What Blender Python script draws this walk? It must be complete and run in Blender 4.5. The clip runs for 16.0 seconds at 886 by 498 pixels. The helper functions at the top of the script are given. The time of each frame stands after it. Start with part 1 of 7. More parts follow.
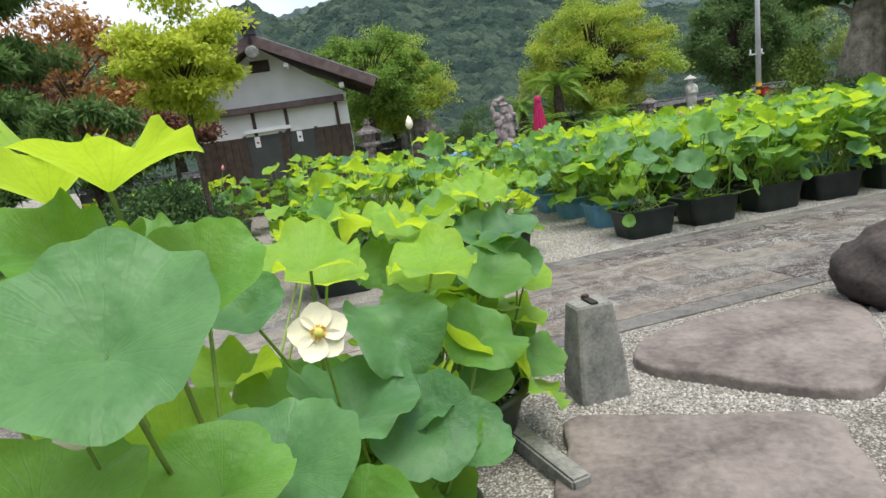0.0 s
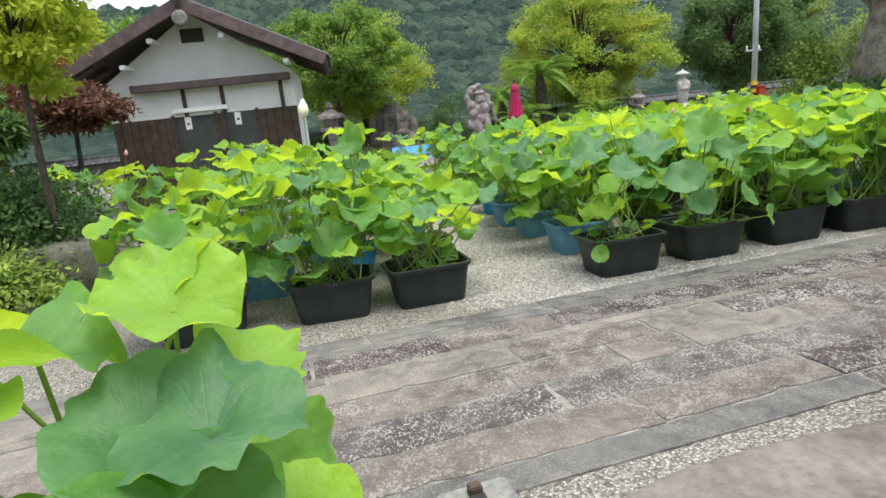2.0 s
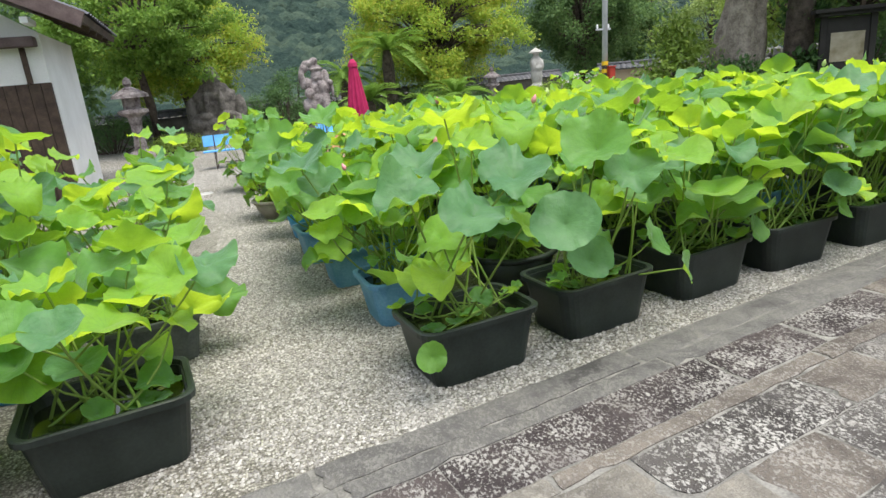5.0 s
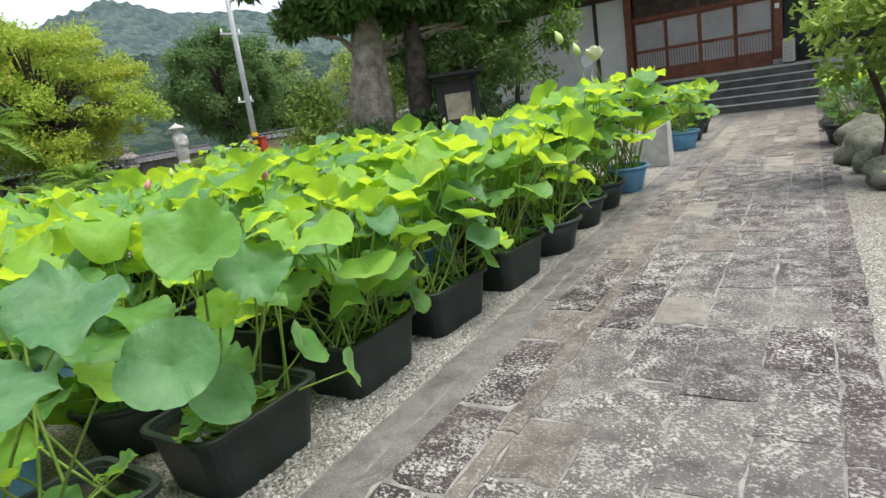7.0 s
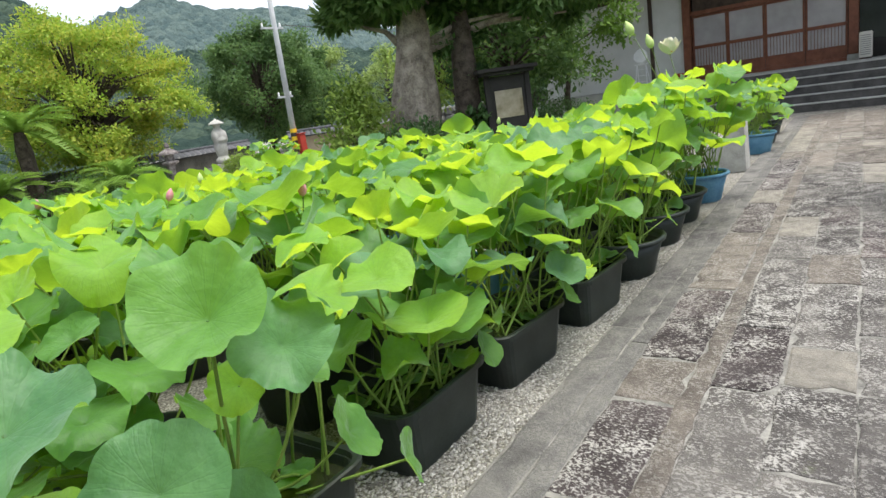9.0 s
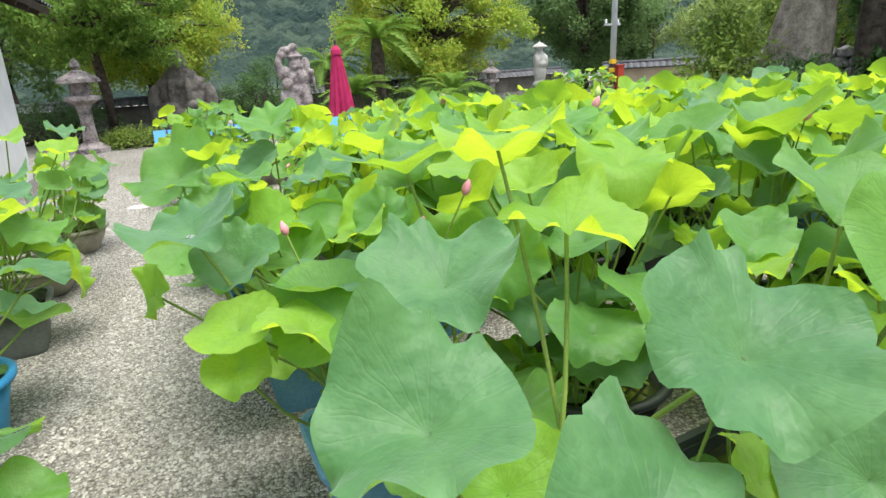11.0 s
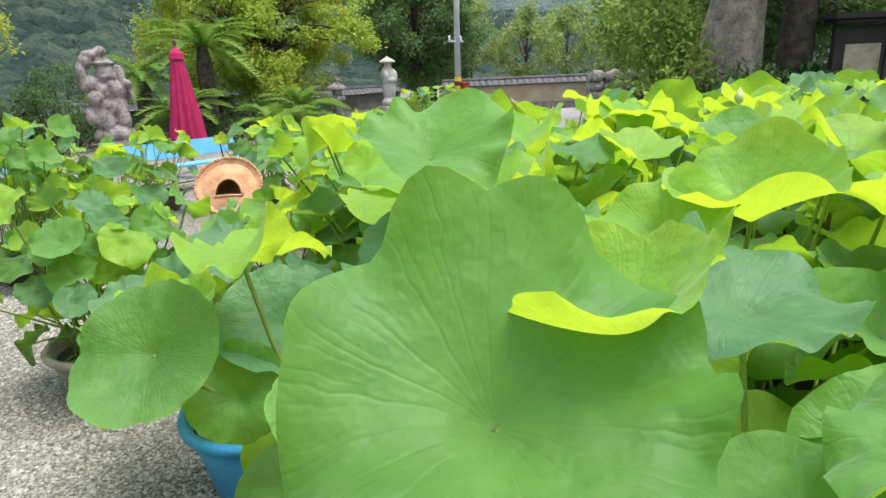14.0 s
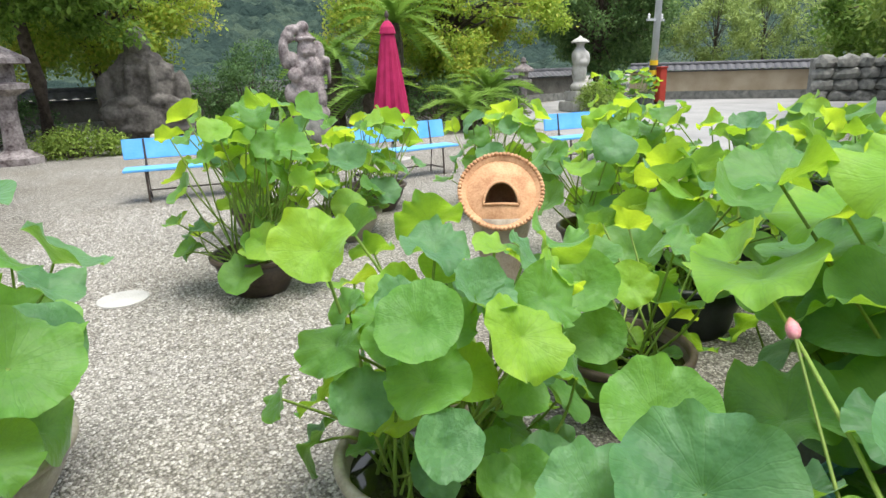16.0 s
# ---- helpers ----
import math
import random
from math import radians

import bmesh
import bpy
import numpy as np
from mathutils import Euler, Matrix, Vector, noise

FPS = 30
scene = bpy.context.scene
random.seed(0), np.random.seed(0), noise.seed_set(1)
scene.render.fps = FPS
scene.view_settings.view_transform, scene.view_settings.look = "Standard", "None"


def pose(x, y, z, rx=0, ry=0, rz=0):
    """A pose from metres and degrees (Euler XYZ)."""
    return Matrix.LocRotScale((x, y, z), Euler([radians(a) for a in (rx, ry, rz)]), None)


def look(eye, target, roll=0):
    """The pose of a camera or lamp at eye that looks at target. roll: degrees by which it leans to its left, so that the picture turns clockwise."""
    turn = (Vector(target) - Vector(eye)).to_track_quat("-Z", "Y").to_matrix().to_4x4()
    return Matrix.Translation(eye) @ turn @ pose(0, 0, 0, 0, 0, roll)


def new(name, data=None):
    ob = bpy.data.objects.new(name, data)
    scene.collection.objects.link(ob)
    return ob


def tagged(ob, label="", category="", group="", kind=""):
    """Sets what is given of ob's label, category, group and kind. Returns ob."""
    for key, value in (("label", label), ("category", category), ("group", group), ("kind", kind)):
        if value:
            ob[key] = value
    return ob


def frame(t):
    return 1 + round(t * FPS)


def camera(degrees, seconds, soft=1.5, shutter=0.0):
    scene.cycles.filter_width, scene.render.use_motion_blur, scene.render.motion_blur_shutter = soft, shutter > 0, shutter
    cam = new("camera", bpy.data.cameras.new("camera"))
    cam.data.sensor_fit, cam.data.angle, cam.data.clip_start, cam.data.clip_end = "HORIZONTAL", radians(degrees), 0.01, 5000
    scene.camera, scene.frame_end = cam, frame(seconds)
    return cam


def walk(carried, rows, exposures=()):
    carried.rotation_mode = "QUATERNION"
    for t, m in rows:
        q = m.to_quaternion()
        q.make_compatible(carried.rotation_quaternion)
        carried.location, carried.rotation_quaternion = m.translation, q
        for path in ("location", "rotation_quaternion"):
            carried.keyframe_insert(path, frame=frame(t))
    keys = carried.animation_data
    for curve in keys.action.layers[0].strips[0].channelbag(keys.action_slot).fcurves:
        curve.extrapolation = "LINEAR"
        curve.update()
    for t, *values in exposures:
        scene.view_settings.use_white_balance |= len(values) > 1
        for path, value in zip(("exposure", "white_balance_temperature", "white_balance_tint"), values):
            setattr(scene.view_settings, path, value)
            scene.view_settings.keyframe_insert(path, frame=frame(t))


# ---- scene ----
cam = camera(71.9, 16.0)
PATH = [
    (0, (0.284, -0.029, 1.761), (0.3, 1.93, 1.36), -8.4),
    (0.5, (0.431, 0.492, 1.785), (0.579, 2.453, 1.419), -7.4),
    (1, (0.661, 0.973, 1.75), (0.841, 2.928, 1.369), -7.7),
    (1.5, (0.827, 1.451, 1.716), (0.991, 3.401, 1.303), -5.7),
    (2, (1.053, 1.935, 1.699), (1.114, 3.884, 1.252), -6.0),
    (2.5, (1.232, 2.398, 1.675), (1.187, 4.332, 1.167), -4.8),
    (3, (1.433, 2.897, 1.651), (1.348, 4.821, 1.113), -6.6),
    (3.2, (1.522, 3.104, 1.659), (1.417, 5.022, 1.103), -5.0),
    (5.3, (2.053, 4.404, 1.715), (2.704, 6.212, 1.159), -6.0),
    (5.5, (2.08, 4.395, 1.723), (2.853, 6.154, 1.166), -6.4),
    (6, (2.133, 4.414, 1.72), (3.152, 6.052, 1.191), -7.7),
    (6.5, (2.404, 4.564, 1.729), (3.628, 6.066, 1.233), -8.9),
    (7, (2.673, 4.962, 1.667), (4.037, 6.346, 1.192), -8.9),
    (7.5, (2.98, 5.382, 1.66), (4.368, 6.745, 1.192), -8.4),
    (8, (3.117, 5.607, 1.689), (4.488, 6.983, 1.212), -4.9),
    (8.5, (3.158, 5.668, 1.693), (4.542, 7.022, 1.191), -6.8),
    (9, (3.103, 5.666, 1.715), (4.384, 7.128, 1.245), -8.6),
    (9.5, (2.902, 5.859, 1.687), (3.968, 7.474, 1.183), -6.4),
    (10, (2.908, 6.062, 1.654), (3.598, 7.846, 1.071), -3.3),
    (10.2, (2.864, 6.133, 1.664), (3.372, 7.979, 1.089), -3.4),
    (12.3, (1.832, 7.61, 1.545), (2.585, 9.362, 0.943), -5.3),
    (12.5, (1.829, 7.834, 1.529), (2.766, 9.492, 0.917), -4.5),
    (13, (1.744, 8.31, 1.552), (2.992, 9.765, 0.979), -5.0),
    (13.5, (1.736, 8.793, 1.543), (3.032, 10.218, 1.006), -6.0),
    (14, (1.671, 9.309, 1.541), (2.766, 10.892, 0.995), -2.6),
    (14.5, (1.502, 9.765, 1.511), (2.29, 11.506, 0.921), -2.0),
    (15, (1.375, 10.198, 1.497), (1.95, 12.015, 0.891), -1.5),
    (15.5, (1.296, 10.688, 1.492), (1.85, 12.515, 0.899), -1.3),
    (16, (1.334, 11.15, 1.514), (2.032, 12.934, 0.937), -1.7),
]
EXPOSURES = [(0, 0.56), (1.5, 0.7), (3, 0.84), (6, 0.83), (8.5, 0.88), (9.5, 0.9), (10.2, 0.97), (12.5, 1.05), (13.5, 0.96), (14.5, 0.9), (16, 0.98)]
walk(cam, [(t, look(eye, target, roll)) for t, eye, target, roll in PATH], EXPOSURES)

# ---- world and sun: bright overcast ----
SUN_ELEV, SUN_AZ = radians(73), radians(140)
world = bpy.data.worlds.new("sky")
scene.world = world
world.use_nodes = True
wn, wl = world.node_tree.nodes, world.node_tree.links
wn.clear()
w_out = wn.new("ShaderNodeOutputWorld")
w_bg = wn.new("ShaderNodeBackground")
w_bg.inputs["Strength"].default_value = 0.145
w_sky = wn.new("ShaderNodeTexSky")
w_sky.sky_type = "NISHITA"
w_sky.sun_disc = False
w_sky.sun_elevation, w_sky.sun_rotation = SUN_ELEV, SUN_AZ
w_co = wn.new("ShaderNodeTexCoord")
w_no = wn.new("ShaderNodeTexNoise")
w_no.inputs["Scale"].default_value = 3.0
w_no.inputs["Detail"].default_value = 6
w_ra = wn.new("ShaderNodeValToRGB")
w_ra.color_ramp.elements[0].position, w_ra.color_ramp.elements[1].position = 0.36, 0.6
w_ra.color_ramp.elements[0].color, w_ra.color_ramp.elements[1].color = (0.55, 0.55, 0.55, 1), (0.95, 0.95, 0.95, 1)
w_mix = wn.new("ShaderNodeMixRGB")
w_mix.inputs["Color2"].default_value = (5.0, 5.35, 5.95, 1)
wl.new(w_co.outputs["Generated"], w_no.inputs["Vector"])
wl.new(w_no.outputs["Fac"], w_ra.inputs["Fac"])
wl.new(w_ra.outputs["Color"], w_mix.inputs["Fac"])
wl.new(w_sky.outputs["Color"], w_mix.inputs["Color1"])
wl.new(w_mix.outputs["Color"], w_bg.inputs["Color"])
wl.new(w_bg.outputs["Background"], w_out.inputs["Surface"])
sun = new("sun", bpy.data.lights.new("sun", "SUN"))
sun.data.energy, sun.data.angle, sun.data.color = 3.2, radians(38), (1.0, 0.96, 0.9)
sun_dir = Vector((math.sin(SUN_AZ) * math.cos(SUN_ELEV), math.cos(SUN_AZ) * math.cos(SUN_ELEV), math.sin(SUN_ELEV)))
sun.matrix_world = look(sun_dir * 60, (0, 0, 0))


# ---- materials ----
class Mat:
    """A small builder of node materials."""

    def __init__(self, name, rough=0.8, metal=0.0, spec=0.3):
        self.m = bpy.data.materials.new(name)
        self.m.use_nodes = True
        self.n, self.l = self.m.node_tree.nodes, self.m.node_tree.links
        self.b = self.n["Principled BSDF"]
        self.b.inputs["Roughness"].default_value = rough
        self.b.inputs["Metallic"].default_value = metal
        self.b.inputs["Specular IOR Level"].default_value = spec
        self.co = self.n.new("ShaderNodeTexCoord")

    def noise(self, scale, detail=4, rough=0.55, vec=None, warp=0.0):
        x = self.n.new("ShaderNodeTexNoise")
        x.inputs["Scale"].default_value, x.inputs["Detail"].default_value = scale, detail
        x.inputs["Roughness"].default_value, x.inputs["Distortion"].default_value = rough, warp
        self.l.new(vec or self.co.outputs["Object"], x.inputs["Vector"])
        return x.outputs["Fac"]

    def cells(self, scale, vec=None, feature="F1", out="Distance"):
        x = self.n.new("ShaderNodeTexVoronoi")
        x.feature = feature
        x.inputs["Scale"].default_value = scale
        self.l.new(vec or self.co.outputs["Object"], x.inputs["Vector"])
        return x.outputs[out]

    def ramp(self, fac, *stops):
        x = self.n.new("ShaderNodeValToRGB")
        e = x.color_ramp.elements
        while len(e) < len(stops):
            e.new(0.5)
        for el, (p, c) in zip(e, stops):
            el.position, el.color = p, (*c, 1)
        self.l.new(fac, x.inputs["Fac"])
        return x.outputs["Color"]

    def mix(self, fac, a, b, kind="MIX"):
        x = self.n.new("ShaderNodeMixRGB")
        x.blend_type = kind
        for key, v in (("Fac", fac), ("Color1", a), ("Color2", b)):
            if isinstance(v, (int, float)):
                x.inputs[key].default_value = v
            elif isinstance(v, tuple):
                x.inputs[key].default_value = (*v, 1)
            else:
                self.l.new(v, x.inputs[key])
        return x.outputs["Color"]

    def math(self, op, a, b=None):
        x = self.n.new("ShaderNodeMath")
        x.operation = op
        for k, v in enumerate((a, b)):
            if v is None:
                continue
            if isinstance(v, (int, float)):
                x.inputs[k].default_value = v
            else:
                self.l.new(v, x.inputs[k])
        return x.outputs[0]

    def n_sep(self, col):
        x = self.n.new("ShaderNodeSeparateColor")
        self.l.new(col, x.inputs[0])
        return x.outputs[0]

    def random(self):
        return self.n.new("ShaderNodeObjectInfo").outputs["Random"]

    def island(self):
        return self.n.new("ShaderNodeNewGeometry").outputs["Random Per Island"]

    def world_co(self):
        return self.n.new("ShaderNodeNewGeometry").outputs["Position"]

    def colour(self, c):
        if isinstance(c, tuple):
            self.b.inputs["Base Color"].default_value = (*c, 1)
        else:
            self.l.new(c, self.b.inputs["Base Color"])
        return self

    def bump(self, h, strength=0.5, dist=0.01):
        x = self.n.new("ShaderNodeBump")
        x.inputs["Strength"].default_value, x.inputs["Distance"].default_value = strength, dist
        self.l.new(h, x.inputs["Height"])
        self.l.new(x.outputs["Normal"], self.b.inputs["Normal"])
        self.normal = x.outputs["Normal"]
        return self

    def through_light(self, colour, share):
        """Lets light through a thin leaf or petal."""
        t = self.n.new("ShaderNodeBsdfTranslucent")
        if isinstance(colour, tuple):
            t.inputs["Color"].default_value = (*colour, 1)
        else:
            self.l.new(colour, t.inputs["Color"])
        mx = self.n.new("ShaderNodeMixShader")
        mx.inputs["Fac"].default_value = share
        self.l.new(self.b.outputs["BSDF"], mx.inputs[1])
        self.l.new(t.outputs["BSDF"], mx.inputs[2])
        self.l.new(mx.outputs["Shader"], self.n["Material Output"].inputs["Surface"])
        return self


def simple(name, a, b, scale=8, rough=0.8, bump=0.3, dist=0.01, metal=0.0, spec=0.3, fine=60, rand=0.0):
    m = Mat(name, rough, metal, spec)
    big, small = m.noise(scale, 5), m.noise(fine, 3)
    f = m.math("ADD", m.math("MULTIPLY", big, 0.65), m.math("MULTIPLY", small, 0.35))
    c = m.ramp(f, (0.36, a), (0.64, b))
    if rand:
        v = m.math("ADD", m.math("MULTIPLY", m.random(), rand), 1 - rand / 2)
        c = m.mix(1.0, c, m.ramp(v, (0.0, (0, 0, 0)), (1.0, (1, 1, 1))), "MULTIPLY")
    m.colour(c).bump(f, bump, dist)
    return m.m


def leaf_mat(name, blue, yellow, glow, share=0.42):
    """A lotus leaf: waxy, faintly ribbed by veins that run out from its middle and fork."""
    m = Mat(name, 0.5, 0, 0.4)
    m.b.inputs["Sheen Weight"].default_value = 0.28
    m.b.inputs["Sheen Roughness"].default_value = 0.4
    m.b.inputs["Sheen Tint"].default_value = (0.8, 0.95, 0.92, 1)
    grad = m.n.new("ShaderNodeTexGradient")
    grad.gradient_type = "RADIAL"
    m.l.new(m.co.outputs["Object"], grad.inputs["Vector"])
    ln = m.n.new("ShaderNodeVectorMath")
    ln.operation = "LENGTH"
    m.l.new(m.co.outputs["Object"], ln.inputs[0])
    rad = ln.outputs["Value"]
    wob = m.math("MULTIPLY", m.noise(2.4, 2), 0.045)

    def ribs(count):
        ang = m.math("MULTIPLY", m.math("ADD", grad.outputs["Fac"], wob), float(count))
        off = m.math("ABSOLUTE", m.math("SUBTRACT", m.math("FRACT", ang), 0.5))
        far = m.math("MULTIPLY", off, m.math("MULTIPLY", rad, 6.28 / count))
        return m.math("MAXIMUM", m.math("SUBTRACT", 1.0, m.math("DIVIDE", far, 0.016)), 0.0)

    vein = ribs(21)
    fork = ribs(42)
    outer = m.n_sep(m.ramp(rad, (0.5, (0, 0, 0)), (0.68, (1, 1, 1))))
    vein = m.math("MAXIMUM", vein, m.math("MULTIPLY", m.math("MULTIPLY", fork, outer), 0.6))
    shift = m.n.new("ShaderNodeVectorMath")
    shift.operation = "ADD"
    m.l.new(m.co.outputs["Object"], shift.inputs[0])
    own = m.n.new("ShaderNodeCombineXYZ")
    m.l.new(m.math("MULTIPLY", m.random(), 37.0), own.inputs[0])
    m.l.new(own.outputs[0], shift.inputs[1])
    big = m.math("SUBTRACT", m.noise(1.5, 3, 0.55, shift.outputs[0]), 0.3)
    rim = m.math("MULTIPLY", m.math("POWER", rad, 7.0), 0.22)
    base = m.mix(m.math("ADD", m.math("MULTIPLY", m.random(), 0.6), m.math("ADD", m.math("MULTIPLY", big, 0.7), rim)), blue, yellow)
    mott = m.noise(8, 6, 0.68, shift.outputs[0], 0.4)
    base = m.mix(0.5, base, m.ramp(mott, (0.3, (0.55, 0.62, 0.55)), (0.5, (0.92, 0.94, 0.9)), (0.7, (1.15, 1.1, 1.0))), "MULTIPLY")
    speck = m.ramp(m.noise(34, 2, 0.5, shift.outputs[0]), (0.70, (0, 0, 0)), (0.74, (1, 1, 1)))
    base = m.mix(m.math("MULTIPLY", m.n_sep(speck), 0.2), base, (0.20, 0.22, 0.05))
    # Pale wax bloom that also paints the sky's glaze into the leaf colour.
    wax_sheen = m.n_sep(m.ramp(m.noise(1.1, 4, 0.6, shift.outputs[0], 0.6), (0.42, (0, 0, 0)), (0.68, (1, 1, 1))))
    base = m.mix(m.math("MULTIPLY", wax_sheen, 0.36), base, tuple(0.6 * v + w for v, w in zip(yellow, (0.11, 0.19, 0.08))))
    base = m.mix(m.math("MULTIPLY", vein, 0.06), base, (0.34, 0.50, 0.16))
    heart = m.math("LESS_THAN", rad, 0.04)
    base = m.mix(heart, base, (0.50, 0.62, 0.22))
    m.colour(base)
    m.l.new(m.math("ADD", m.math("MULTIPLY", mott, 0.2), 0.44), m.b.inputs["Roughness"])
    h = m.math("ADD", m.math("MULTIPLY", vein, -0.04), m.math("MULTIPLY", m.noise(3.4, 3, 0.5, shift.outputs[0]), 0.8))
    m.bump(h, 0.3, 0.05)
    g = m.mix(m.math("MULTIPLY", vein, 0.35), glow, (glow[0] * 0.5, glow[1] * 0.55, glow[2] * 0.6))
    m.through_light(m.mix(0.4, g, m.ramp(mott, (0.3, (0.7, 0.75, 0.6)), (0.6, (1, 1, 1))), "MULTIPLY"), share)
    return m.m


M = {}
M["leaf"] = leaf_mat("lotus_leaf", (0.030, 0.122, 0.022), (0.105, 0.265, 0.036), (0.46, 0.74, 0.04), 0.36)
# Yellow of young leaves, and of back-lit undersides painted into the base colour.
M["leaf_young"] = leaf_mat("lotus_leaf_young_backlit", (0.13, 0.35, 0.04), (0.29, 0.48, 0.035), (0.60, 0.78, 0.04), 0.5)
M["leaf_old"] = leaf_mat("lotus_leaf_blue", (0.030, 0.110, 0.042), (0.078, 0.200, 0.075), (0.34, 0.62, 0.05), 0.28)
M["stem"] = simple("lotus_stem", (0.12, 0.22, 0.04), (0.26, 0.34, 0.07), 6, 0.6, 0.3, 0.002, fine=120, rand=0.6)
M["black_tub"] = simple("black_plastic", (0.009, 0.014, 0.011), (0.024, 0.033, 0.028), 5, 0.45, 0.25, 0.004, spec=0.4, rand=0.5)
M["grey_tub"] = simple("grey_plastic", (0.06, 0.07, 0.065), (0.13, 0.14, 0.13), 5, 0.6, 0.25, 0.004, rand=0.4)
M["blue_tub"] = simple("blue_plastic", (0.07, 0.20, 0.32), (0.16, 0.33, 0.47), 4, 0.55, 0.2, 0.004, rand=0.4)
M["vivid_tub"] = simple("bright_blue_plastic", (0.03, 0.22, 0.50), (0.06, 0.33, 0.62), 4, 0.45, 0.2, 0.004)
M["ceramic"] = simple("glazed_ceramic", (0.22, 0.19, 0.15), (0.42, 0.38, 0.31), 7, 0.4, 0.3, 0.006, fine=50, rand=0.5)
M["dark_ceramic"] = simple("dark_ceramic", (0.05, 0.035, 0.028), (0.11, 0.08, 0.065), 7, 0.45, 0.3, 0.006, fine=50, rand=0.5)
M["terracotta"] = simple("terracotta", (0.34, 0.17, 0.085), (0.56, 0.33, 0.18), 9, 0.85, 0.5, 0.01, fine=70)
M["terracotta_pale"] = simple("pale_clay", (0.26, 0.21, 0.16), (0.42, 0.36, 0.28), 9, 0.85, 0.5, 0.01, fine=70)
M["water"] = simple("pond_water", (0.010, 0.013, 0.008), (0.03, 0.035, 0.018), 6, 0.08, 0.1, 0.004, spec=0.5)
M["yard_concrete"] = simple("worn_yard_concrete", (0.20, 0.20, 0.195), (0.31, 0.305, 0.295), 0.8, 0.9, 0.4, 0.01, fine=30)
M["concrete"] = simple("concrete", (0.30, 0.30, 0.28), (0.46, 0.45, 0.42), 3, 0.9, 0.4, 0.01, fine=90)


def gravel_mat():
    m = Mat("gravel", 0.9, 0, 0.2)
    p = m.world_co()
    cell = m.cells(74, p, "F1", "Color")
    d = m.cells(74, p)
    d2 = m.cells(170, p)
    big = m.noise(0.55, 6, 0.6, p)
    tone = m.ramp(m.n_sep(cell), (0.0, (0.22, 0.21, 0.185)), (0.35, (0.36, 0.345, 0.305)), (0.7, (0.45, 0.43, 0.385)), (1.0, (0.66, 0.64, 0.59)))
    dirt = m.ramp(big, (0.35, (0.78, 0.76, 0.72)), (0.65, (1, 1, 1)))
    c = m.mix(1.0, tone, dirt, "MULTIPLY")
    # Crevice shade between the chips is painted: each cell darkens toward its edge.
    gap_shade = m.ramp(d, (0.3, (1.1, 1.1, 1.1)), (0.7, (0.42, 0.41, 0.4)))
    c = m.mix(0.9, c, gap_shade, "MULTIPLY")
    m.colour(c)
    m.bump(m.math("SUBTRACT", m.math("MULTIPLY", d2, -0.4), d), 0.9, 0.02)
    return m.m


M["gravel"] = gravel_mat()


def chip_mat():
    m = Mat("gravel_chip", 0.9, 0, 0.2)
    tone = m.ramp(m.island(), (0.0, (0.23, 0.22, 0.20)), (0.4, (0.33, 0.315, 0.285)), (0.75, (0.45, 0.43, 0.39)), (1.0, (0.54, 0.52, 0.48)))
    m.colour(m.mix(0.4, tone, m.ramp(m.noise(90, 3), (0.35, (0.6, 0.6, 0.6)), (0.65, (1.1, 1.1, 1.1))), "MULTIPLY"))
    return m.m


M["pebble"] = chip_mat()


